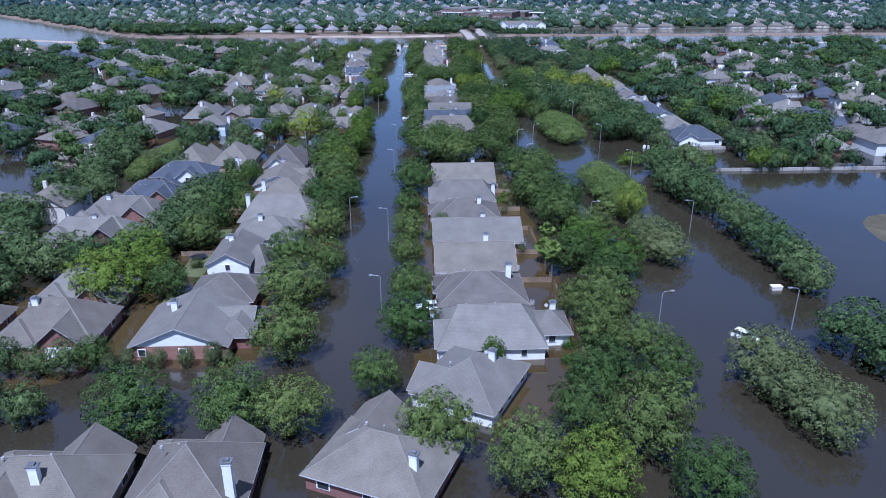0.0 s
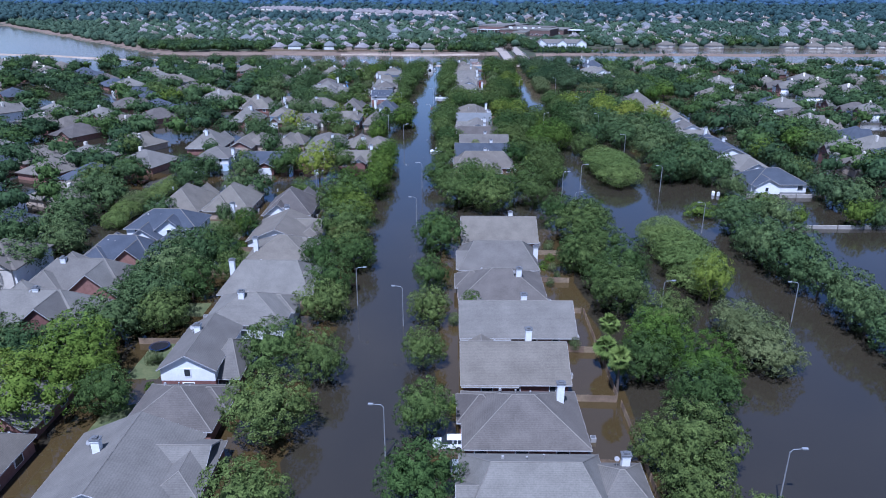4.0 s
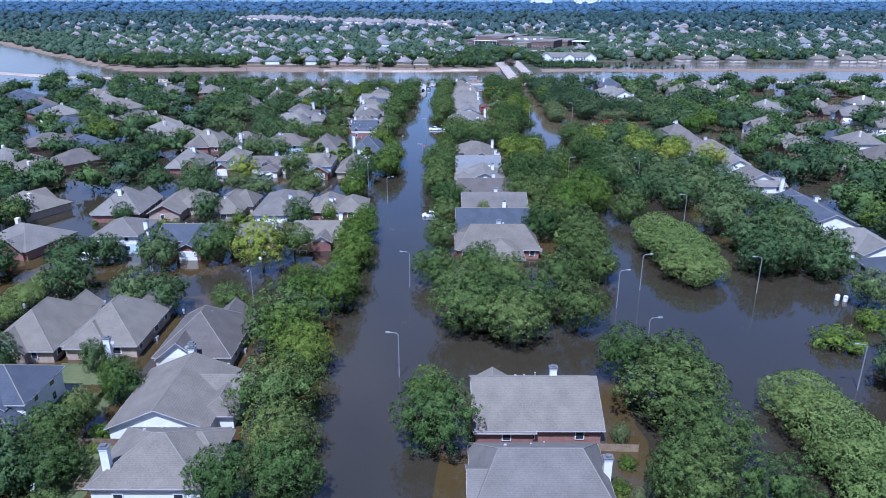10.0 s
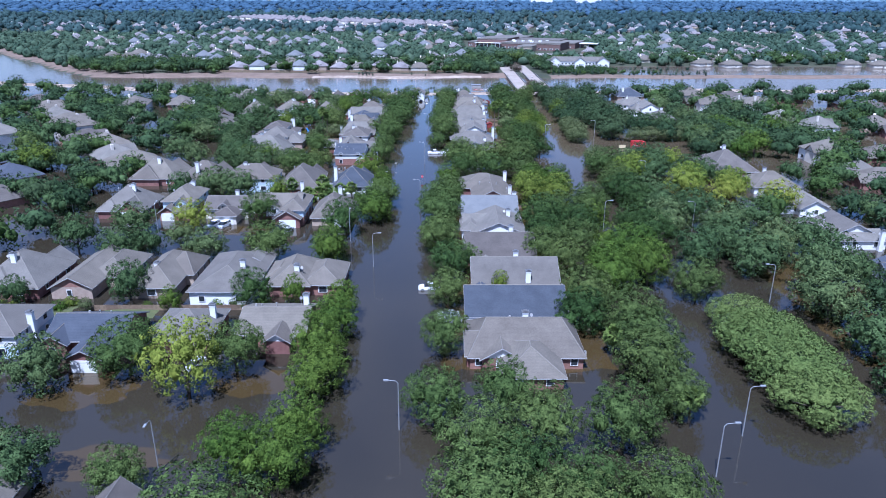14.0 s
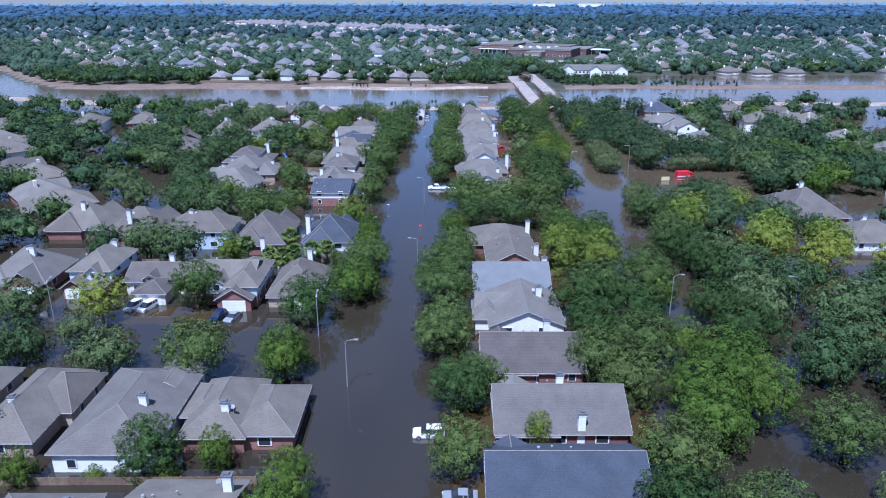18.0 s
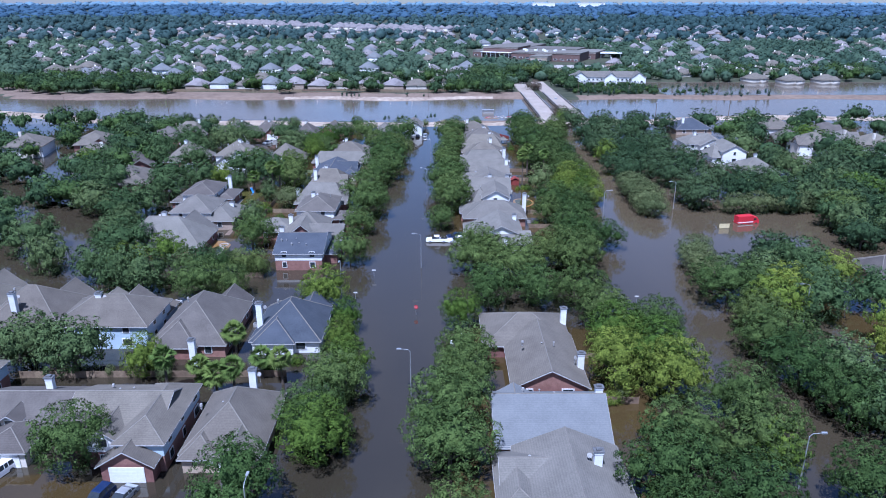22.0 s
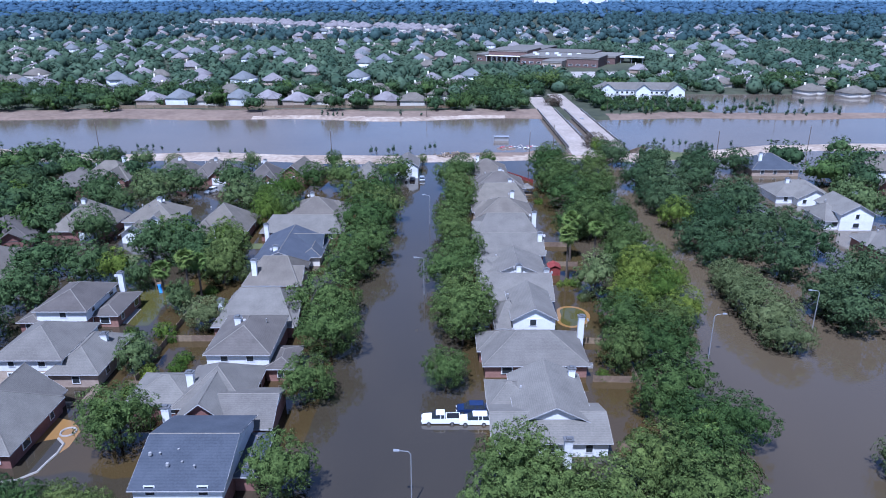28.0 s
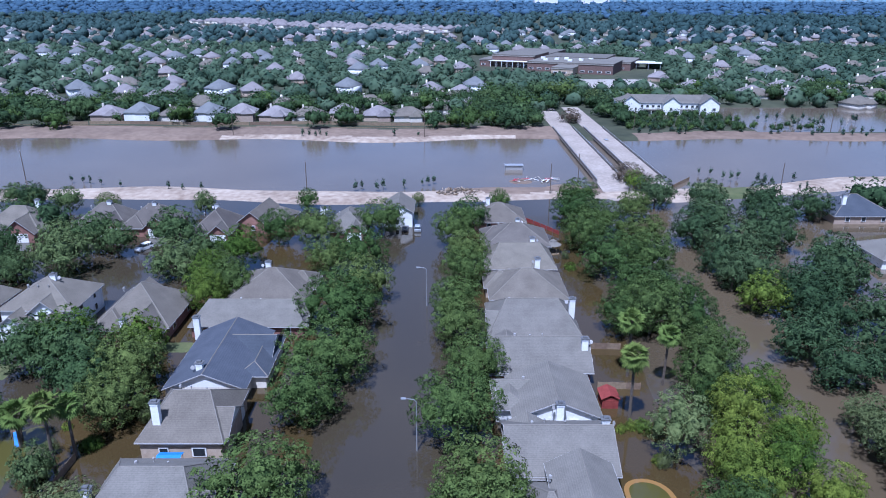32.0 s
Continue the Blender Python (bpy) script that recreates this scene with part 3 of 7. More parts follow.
def lane_house(x0, x1, y0, y1, faces="n", roof="shingle_brown", wall="brick", two=False, chim=None, upper="siding"):
    """A house of the side lanes: a deep hipped main wing and one or two gabled wings towards its lane."""
    cx, cy, w, d = (x0 + x1) / 2, (y0 + y1) / 2, x1 - x0, y1 - y0
    s = 1 if faces == "n" else -1
    h = house(cx, cy, 0, wall, roof, 2 if two else 1)
    if two:
        top = block(h, 0, -s * d * 0.12, w, d * 0.76, 5.0, 0.6, "hip", "y" if d > w else "x", wall, roof, "siding", "swe", upper)
        block(h, -w * 0.2, s * d * 0.3, w * 0.5, d * 0.42, 2.75, 0.7, "gable", "y", wall, roof, wall, "")
        block(h, w * 0.14, s * d * 0.2, w * 0.42, d * 0.24, 4.6, 0.8, "gable", "y", wall, roof, "siding", "n" if s > 0 else "s", upper)
        block(h, w * 0.26, s * d * 0.33, w * 0.46, d * 0.36, 2.7, 0.6, "hip", "y", wall, roof, "siding", "")
    else:
        top = block(h, 0, -s * d * 0.06, w, d * 0.88, 2.8, 0.8, "hip", "y" if d > w else "x", wall, roof, "siding", "swe")
        block(h, w * 0.22, s * d * 0.26, w * 0.5, d * 0.5, 2.75, 0.85, "gable", "y", wall, roof, wall, "")
        block(h, -w * 0.27, s * d * 0.2, w * 0.42, d * 0.5, 2.72, 0.8, "hip", "y", wall, roof, "siding", "")
    if not two and w > 12:
        block(h, -w * 0.16, -s * d * 0.3, w * 0.56, d * 0.5, 2.76, 0.82, "gable" if int(x0) % 2 else "hip", "y", wall, roof, "siding", "")
    garage(h, -w * 0.2 if two else w * 0.22, s * (d * 0.51 + 0.08), 0, min(4.8, w * 0.4))
    vents(h, 0, 0, top - 1.4)
    if chim:
        out = not (x0 < chim[0] < x1 and y0 < chim[1] < y1)
        chimney(h, chim[0] - cx, chim[1] - cy, (7.0 if two else 5.6) if out else top + 0.4)
    return h


# the row between the main street and the boulevard
h = house(-5.0, 77, -24, "brick", "shingle_brown")
top = block(h, 0, 0, 17, 13, 2.7, 0.62, "hip", "x", "brick", "shingle_brown", "siding", "swe")
block(h, -4.5, 6, 7.5, 9, 2.66, 0.75, "gable", "y", "brick", "shingle_brown", "siding", "n")
chimney(h, 5.5, -2.5, top)
vents(h, 0, 2, top - 1.2)
h = house(8.3, 96.5, -28, "siding", "shingle_grey")
top = block(h, 0, 0, 13.5, 15.5, 2.7, 0.6, "hip", "y", "siding", "shingle_grey", "siding", "swe")
block(h, -4, -3, 7, 8, 2.66, 0.62, "gable", "x", "siding", "shingle_grey", "siding", "s")
chimney(h, 2.5, 2.5, top + 0.2)
vents(h, 0, -2, top - 1.4)
h = row_house(3.5, 22, 106, 121, "half", "shingle_grey", "siding", (25.2, 117.5))
block(h, 11.4, 1.5, 6.5, 8.5, 2.66, 0.55, "hip", "x", "siding", "shingle_grey", "siding", "s")
row_house(4, 21.4, 122.8, 137, "hip", "shingle_dark", "brick", (18.6, 132))
row_house(4, 21.3, 139.8, 153.5, "side", "shingle_brown", "brick", (15.6, 150))
row_house(4, 25, 156, 170, "side", "shingle_grey", "brick", (16.2, 164.5))
row_house(4, 21.7, 172.8, 186.5, "hip", "shingle_dark", "tan_brick", (16.5, 178))
row_house(4.2, 22, 188.8, 203, "half", "shingle_grey", "tan_brick", (22.2, 196))
row_house(5, 23.8, 206.8, 222, "side", "shingle_brown", "brick", (17.7, 216))
h = row_house(4, 24.4, 284.6, 298.5, "half", "shingle_brown", "brick", (14.6, 292.5))
block(h, 0.4, -7.6, 10.4, 12.5, 2.6, 0.55, "hip", "y", "brick", "shingle_brown", "siding", "s")
block(h, -4.5, -4.2, 7, 7, 2.6, 0.6, "gable", "y", "brick", "shingle_brown", "siding", "s")
row_house(4, 24, 301.2, 314.5, "side", "shingle_blue", "brick", (18.2, 318))
row_house(6, 25, 317.6, 331, "side", "shingle_grey", "brick", (16.1, 326))
row_house(5, 21.8, 335, 348.5, "side", "shingle_dark", "brick", (16.7, 345))
row_house(4.6, 21.3, 352.4, 368.5, "wide", "shingle_grey", "siding", (17.6, 362.6))
row_house(5, 21, 369.5, 383, "side", "shingle_pale", "brick", (20.6, 377))
h = house(13, 398.5, 0, "brick", "shingle_brown")
top = block(h, -0.3, 7.2, 15.5, 13, 2.7, 0.5, "hip", "x", "brick", "shingle_brown", "brick", "w")
block(h, 1.8, -4.5, 12, 18.5, 2.66, 0.5, "gable", "y", "brick", "shingle_brown", "brick", "se")
chimney(h, 7.4, 9.1, top)
chimney(h, 7.6, -8.0, top - 0.4)
vents(h, 2.5, -5, top - 0.6)
row_house(3.4, 19.8, 454.5, 471.5, "step", "shingle_grey", "siding", (13.2, 450.8))
row_house(3.4, 21, 476.5, 488.5, "hip", "shingle_grey", "brick", (17, 470))
row_house(6.5, 18.5, 489.8, 502.5, "twogable", "shingle_grey", "brick", (21.6, 486.5))
row_house(4.7, 19, 503.5, 515.5, "side", "shingle_grey", "siding", (18.5, 510))
row_house(4.2, 19.5, 516.8, 528.5, "wide", "shingle_grey", "siding", (13.2, 515.8))
row_house(4, 20.8, 530.2, 542.2, "side", "shingle_grey", "brick", (20.3, 534))
row_house(5, 21.4, 543.8, 557.5, "half", "shingle_grey", "tan_brick", (20.7, 549))
row_house(6, 22, 560, 574, "hip", "shingle_brown", "tan_brick", (16.9, 571))
row_house(6.5, 22, 577, 590, "half", "shingle_brown", "tan_brick", (17.5, 585))
row_house(7, 23, 592.5, 606, "hip", "shingle_dark", "tan_brick", (15.5, 600))
row_house(5, 19, 612, 625, "hip", "shingle_brown", "brick", (9, 620))

# the row beyond the boulevard
h = house(110, 269, 0, "siding", "shingle_blue")
block(h, 0, 1, 18, 14, 2.9, 0.52, "hip", "x", "siding", "shingle_blue", "siding", "sw")
block(h, -4.5, -3.5, 8, 9, 2.85, 0.55, "gable", "y", "siding", "shingle_blue", "siding", "s")
vents(h, 2, 3, 5.2)
row_house(100, 116, 281, 297, "south", "shingle_grey", "siding")
row_house(99.5, 117, 304, 331, "wide", "shingle_blue", "siding", (112, 320))
row_house(101, 116, 347, 363, "step", "shingle_grey", "siding", (114, 346))
row_house(103, 117, 376, 390, "south", "shingle_grey", "siding", (109, 386))
row_house(104, 119, 401, 414, "hip", "shingle_brown", "siding", (110, 409))
row_house(97, 114, 422, 443, "hip", "shingle_dark", "brick", (106, 436))
row_house(105, 119, 531, 545, "hip", "shingle_grey", "brick", (113, 540))
row_house(104, 118, 556, 570, "twogable", "shingle_grey", "siding", (116, 566))
row_house(102, 119, 580, 595, "south", "shingle_grey", "siding", (107, 588))
row_house(109, 126, 618, 633, "hip", "shingle_blue", "tan_brick", (113, 622))

# the row on the other side of the main street
row_house(-51, -30.8, 108.6, 125, "wide", "shingle_grey", "brick", (-45.5, 118), "e")
row_house(-46.5, -33.5, 126.5, 138.5, "hip", "shingle_dark", "brick", None, "e")
row_house(-47, -33.5, 140, 155, "twogable", "shingle_grey", "brick", (-42.4, 149.3), "e")
row_house(-45, -30, 158.8, 171.5, "hip", "shingle_grey", "siding", (-38.9, 164), "e", 3.6)
row_house(-47, -28.2, 174.5, 189.5, "half", "shingle_grey", "tan_brick", (-45.5, 180.3), "e")
row_house(-46, -31.6, 192.8, 205.5, "hip", "shingle_brown", "siding", (-44.3, 195), "e", 3.5)
row_house(-50, -32.6, 207, 224, "wide", "shingle_brown", "siding", (-43.8, 226.5), "e")
lane_house(-51.5, -38.2, 228.8, 247, "n", "shingle_dark", "cream_siding", False, (-44.3, 228))
lane_house(-70, -56.8, 233, 252, "n", "shingle_brown", "tan_brick", False, (-60.3, 230))
lane_house(-83.5, -71.2, 231, 251.5, "n", "shingle_brown", "tan_brick", False, (-81, 229))
lane_house(-82, -64, 206.5, 221, "s", "shingle_blue", "siding", True)
lane_house(-86, -68, 190, 203, "s", "shingle_blue", "brick", False)
lane_house(-90, -67, 172.5, 187, "s", "shingle_grey", "brick", False, (-82, 180))
lane_house(-92, -68, 156, 170.5, "s", "shingle_grey", "brick", False, (-79, 164))
lane_house(-76, -58.6, 109.6, 124.5, "s", "shingle_brown", "brick", False, (-70, 117))
lane_house(-97, -79, 110, 125, "s", "shingle_brown", "brick", False, (-85, 117))
lane_house(-77, -60, 126, 138.5, "s", "shingle_grey", "brick", False)
lane_house(-57, -39.5, 66, 80.5, "n", "shingle_brown", "tan_brick", False, (-47, 70))
lane_house(-36.8, -22.3, 66, 82.5, "n", "shingle_brown", "brick", False, (-23.5, 69))
lane_house(-77, -61, 67, 82, "n", "shingle_grey", "blue_siding", False)

# the lanes that run off to the side, block by block
h = house(-50.6, 297, 0, "brick", "shingle_grey")
block(h, 0, 0.5, 11.5, 12.5, 2.9, 0.46, "hip", "x", "brick", "shingle_grey", "siding", "s")
block(h, -2.2, -5, 5, 6, 2.85, 0.66, "gable", "y", "brick", "shingle_grey", "brick", "s")
chimney(h, 4.6, 1.6, 6.3)
h = house(-33.6, 298.5, 0, "brick", "shingle_brown")
block(h, 0, 1.2, 12.6, 13.6, 2.8, 0.36, "gable", "x", "brick", "shingle_brown", "brick", "s")
block(h, 1.8, -6, 4.6, 5, 2.7, 0.66, "gable", "y", "brick", "shingle_brown", "siding", "")
chimney(h, 5.2, 4.4, 6.6)
vents(h, -2, 2.5, 4.9)
h = house(-67.8, 296, 0, "brick", "shingle_blue")
block(h, 0, 0, 14, 12, 3.0, 0.42, "gable", "x", "brick", "shingle_blue", "brick", "s")
block(h, -5, -4.2, 5, 6.4, 2.9, 0.62, "gable", "y", "brick", "shingle_blue", "brick", "s")
block(h, 3.2, -7.8, 6.2, 10, 2.9, 0.5, "gable", "y", "brick", "shingle_blue", "brick", "w")
garage(h, 3.2, -12.86, 0, 4.6)
vents(h, 1, 1.5, 5.0)
h = house(-84.8, 294.6, 0, "blue_siding", "shingle_grey", 2)
block(h, 0, 0, 11.5, 13, 5.0, 0.46, "hip", "y", "blue_siding", "shingle_grey", "siding", "se", "siding")
block(h, -1.5, -8, 7, 5, 2.7, 0.4, "hip", "x", "blue_siding", "shingle_grey", "siding", "s")
chimney(h, 6.4, -1.8, 7.4)
h = house(-80.2, 325, 0, "tan_brick", "shingle_brown")
block(h, -2.4, 0.4, 9, 21, 2.8, 0.52, "gable", "y", "tan_brick", "shingle_brown", "brick", "s")
block(h, 2.6, 3.8, 8.4, 14, 2.76, 0.66, "hip", "y", "tan_brick", "shingle_brown", "brick", "e")
garage(h, 2.6, 10.86, 0, 4.4)
h = house(-64.4, 325, 0, "tan_brick", "shingle_brown")
block(h, -0.6, 0, 9.6, 19.6, 2.9, 0.64, "hip", "y", "tan_brick", "shingle_brown", "siding", "sw")
block(h, 2.6, 3.4, 6.6, 11, 2.86, 0.6, "hip", "x", "tan_brick", "shingle_brown", "siding", "e")
chimney(h, -1.3, -3.6, 6.2)
garage(h, -0.6, 9.86, 0, 4.6)
h = house(-48.8, 323.2, 0, "siding", "shingle_grey")
block(h, 0, 0, 13.6, 22.6, 3.4, 0.46, "hip", "y", "siding", "shingle_grey", "siding", "se")
block(h, 3.4, 8.4, 6.2, 8, 3.3, 0.62, "gable", "y", "siding", "shingle_grey", "siding", "n")
chimney(h, 2.8, -2.4, 7.0)
garage(h, -2.6, 11.36, 0, 4.8)
h = house(-32.2, 323, 0, "brick", "shingle_brown")
block(h, -2.8, 1, 9, 15.4, 2.9, 0.68, "hip", "y", "brick", "shingle_brown", "siding", "s")
block(h, 4.4, 0.5, 8.4, 13, 2.86, 0.6, "hip", "y", "brick", "shingle_brown", "siding", "se")
block(h, -6.4, 3.2, 4.6, 9, 2.82, 0.5, "hip", "y", "brick", "shingle_brown", "siding", "w")
chimney(h, -1.4, -3.4, 6.4)
garage(h, -2.8, 8.76, 0, 4.6)
lane_house(-104, -90, 315, 333, "n", "shingle_grey", "brick", False, (-97, 320))
lane_house(-85, -75.8, 371, 389, "s", "shingle_brown", "brick", True, (-79, 386), "blue_siding")
h = house(-65.5, 376, 0, "cream_siding", "shingle_dark")
block(h, 0, 2.5, 12.6, 10.4, 3.2, 0.46, "gable", "x", "cream_siding", "shingle_dark", "siding", "s")
block(h, 1, -4.4, 6.8, 8, 2.8, 0.42, "hip", "y", "cream_siding", "shingle_dark", "siding", "w")
block(h, -0.6, -1.4, 2.6, 3, 4.0, 0.7, "gable", "y", "cream_siding", "shingle_dark", "siding", "")
put_window(h, -0.6, -2.98, 3.4, 180, 1.1)
garage(h, 1, -8.46, 0, 5.2)
chimney(h, 1.6, 5.0, 6.6)
h = house(-47.5, 373, 0, "brick", "shingle_brown", 2)
block(h, -2.4, 3, 13.6, 11, 4.8, 0.42, "gable", "x", "brick", "shingle_brown", "siding", "w", "siding")
block(h, 3.1, 1.2, 6.4, 15, 4.9, 0.62, "hip", "y", "brick", "shingle_brown", "siding", "e", "blue_siding")
block(h, -2.4, -2.4, 4.6, 6, 4.5, 0.68, "gable", "y", "brick", "shingle_brown", "siding", "s", "siding")
block(h, 2, -4.4, 7, 8.4, 2.9, 0.62, "gable", "y", "brick", "shingle_brown", "brick", "")
garage(h, 2, -8.66, 0, 4.8)
vents(h, -3, 5.5, 6.0)
lane_house(-39, -28.2, 365.5, 382.5, "s", "shingle_brown", "tan_brick", False, (-32.4, 381.5))
lane_house(-104, -90, 372, 388, "s", "shingle_grey", "brick", False, (-95, 380))
lane_house(-75, -57.8, 402.5, 418, "n", "shingle_brown", "blue_siding", True, (-68.4, 408), "blue_siding")
lane_house(-56, -42.6, 399.5, 420, "n", "shingle_dark", "brick", False, (-46.9, 395.5))
lane_house(-38, -25.6, 401, 417, "n", "shingle_blue", "siding", False, (-37.2, 405))
lane_house(-92, -76, 406, 422, "n", "shingle_brown", "brick", False, (-85, 408))
lane_house(-110, -94, 411, 427, "n", "shingle_brown", "brick", False, (-101, 416))
h = house(-37.4, 450.2, 0, "brick", "shingle_blue", 2)
block(h, 0, 0, 11.2, 15.6, 4.5, 0.32, "gable", "x", "brick", "shingle_blue", "siding", "s", "siding")
block(h, 7.1, 1.6, 2.8, 9, 2.7, 0.35, "hip", "y", "brick", "shingle_blue", "siding", "")
vents(h, -2.4, -3.0, 5.95)
vents(h, 0.6, -4.6, 5.45)
h = house(-40.5, 466.5, 0, "brick", "shingle_grey")
block(h, 0.5, 3, 11, 12, 2.8, 0.68, "hip", "y", "brick", "shingle_grey", "brick", "e")
block(h, 0.6, -2.3, 8, 10, 2.78, 0.8, "gable", "y", "brick", "shingle_grey", "brick", "")
block(h, 6.8, -3.2, 8.4, 10.6, 2.76, 0.42, "gable", "x", "brick", "shingle_grey", "siding", "s")
block(h, -8, 2.5, 10, 9, 2.7, 0.5, "hip", "x", "brick", "shingle_grey", "siding", "s")
chimney(h, -3.8, 1.7, 6.0)
chimney(h, -4.2, -7.8, 5.7)
h = house(-39.1, 483.6, 0, "brick", "shingle_dark", 2)
block(h, 0, 0, 10.6, 14.6, 5.0, 0.48, "hip", "y", "brick", "shingle_dark", "siding", "sw", "siding")
block(h, 7.2, -4.4, 4.6, 7.6, 2.7, 0.3, "hip", "y", "brick", "shingle_dark", "siding", "s")
chimney(h, -1.6, 0.2, 8.2)
vents(h, 1.8, 2.0, 6.6)
row_house(-48, -33, 491.5, 506.5, "half", "shingle_grey", "brick", (-48, 497), "e")
row_house(-47, -35.5, 509.8, 523, "half", "shingle_brown", "tan_brick", (-45, 512), "e", 3.5)
row_house(-49, -34, 525, 545, "wide", "shingle_blue", "cream_siding", (-43.8, 527), "e")
row_house(-52.5, -31, 547.5, 557.6, "half", "shingle_grey", "brick", (-50.3, 545), "e")
row_house(-49, -32.5, 558.8, 574, "hip", "shingle_brown", "brick", (-42, 568), "e")
h = house(-71.5, 481.2, 0, "tan_brick", "shingle_grey", 2)
block(h, -2.6, 0, 11.4, 13.2, 5.0, 0.55, "hip", "y", "tan_brick", "shingle_grey", "siding", "sw", "siding")
block(h, 5.2, -0.8, 8.4, 13.8, 2.9, 0.62, "hip", "y", "tan_brick", "shingle_grey", "siding", "se")
chimney(h, 7.0, 1.2, 5.6)
h = house(-77.4, 500.3, 0, "brick", "shingle_dark", 2)
block(h, -0.8, 0, 9.6, 13.4, 5.0, 0.46, "hip", "y", "brick", "shingle_dark", "siding", "se", "siding")
block(h, 6.0, 1.4, 5.4, 11, 2.8, 0.34, "hip", "y", "brick", "shingle_dark", "siding", "se")
block(h, -7.2, -4, 3.6, 6, 2.7, 0.3, "hip", "y", "brick", "shingle_dark", "siding", "s")
chimney(h, 5.2, 7.2, 7.2)
lane_house(-86, -64.5, 452, 468, "n", "shingle_grey", "brick", False, (-75.8, 461))
lane_house(-90, -76, 546, 562, "s", "shingle_brown", "siding", True, (-82, 556))
lane_house(-71, -56.8, 545, 562, "s", "shingle_brown", "brick", False, (-63.6, 544))
lane_house(-110, -95, 548, 564, "s", "shingle_brown", "brick", False, (-103, 556))
lane_house(-128, -112, 602, 616, "s", "shingle_brown", "brick", False, (-117, 614))
lane_house(-105, -91, 607, 620, "s", "shingle_dark", "brick", False, (-97, 614))
lane_house(-91.5, -77.5, 606, 619, "s", "shingle_dark", "brick", False, (-84, 613))
lane_house(-71, -60.5, 601, 616, "s", "shingle_dark", "brick", False, (-66.4, 612))
h = house(-55.8, 616.5, -8, "brick", "shingle_brown")
block(h, 0, 0, 8.6, 14, 2.8, 0.75, "gable", "y", "brick", "shingle_brown", "brick", "s")
block(h, 5.5, 2, 7, 8, 2.75, 0.6, "hip", "x", "brick", "shingle_brown", "brick", "")
lane_house(-34.5, -25, 603, 618, "s", "shingle_grey", "brick", False, (-38, 616))
h = house(-16.6, 621, 0, "siding", "shingle_grey", 2)
block(h, 0, 0, 8, 12, 4.6, 0.6, "gable", "y", "siding", "shingle_grey", "siding", "s", "siding")
garage(h, -0.6, -6.06, 0, 4.8)

# ---- trees ----
def lumps(r, h, seed, flat=1.0):
    """Middles and half-sizes of the lobes of a crown of radius r and height h: one broad dome and uneven shoulders round it."""
    g = random.Random(seed)
    lobes = [(0.0, 0.0, 0.02 * h, 0.8 * r, 0.48 * h)]
    turn, count = g.uniform(0, 6.28), g.choice((5, 6, 7))
    for k in range(count):
        a, d, q = turn + 6.283 * (k + g.uniform(-0.28, 0.28)) / count, g.uniform(0.46, 0.66) * r, g.uniform(0.34, 0.48)
        lobes.append((d * math.cos(a), d * math.sin(a), g.uniform(-0.2, 0.1) * h, q * r, q * 0.8 * h))
    return np.array([(x, y, z * flat, q, v * flat) for x, y, z, q, v in lobes])


bm_ = bmesh.new()
bmesh.ops.create_icosphere(bm_, subdivisions=1, radius=1.0)
ICO1_V = np.array([v.co[:] for v in bm_.verts])
ICO1_F = np.array([[v.index for v in f.verts] for f in bm_.faces])
bm_.free()


_f = (1 + 5 ** 0.5) / 2
ICO0_V = np.array([(-1, _f, 0), (1, _f, 0), (-1, -_f, 0), (1, -_f, 0), (0, -1, _f), (0, 1, _f), (0, -1, -_f), (0, 1, -_f), (_f, 0, -1), (_f, 0, 1), (-_f, 0, -1), (-_f, 0, 1)]) / math.sqrt(1 + _f * _f)
ICO0_F = np.array([(0, 11, 5), (0, 5, 1), (0, 1, 7), (0, 7, 10), (0, 10, 11), (1, 5, 9), (5, 11, 4), (11, 10, 2), (10, 7, 6), (7, 1, 8), (3, 9, 4), (3, 4, 2), (3, 2, 6), (3, 6, 8), (3, 8, 9), (4, 9, 5), (2, 4, 11), (6, 2, 10), (8, 6, 7), (9, 8, 1)])


def tri_mesh(name, verts, tris, quads, mat):
    """A mesh from arrays of corners, triangles and quads."""
    me = bpy.data.meshes.new(name)
    nt, nq = len(tris), len(quads)
    me.vertices.add(len(verts))
    me.vertices.foreach_set("co", np.asarray(verts, np.float32).ravel())
    loops = np.concatenate([np.asarray(tris, np.int32).ravel(), np.asarray(quads, np.int32).ravel()]).astype(np.int32)
    me.loops.add(len(loops))
    me.loops.foreach_set("vertex_index", loops)
    me.polygons.add(nt + nq)
    starts = np.concatenate([np.arange(nt) * 3, nt * 3 + np.arange(nq) * 4]).astype(np.int32)
    me.polygons.foreach_set("loop_start", starts)
    me.materials.append(M[mat])
    me.update(calc_edges=True)
    me.validate()
    return me


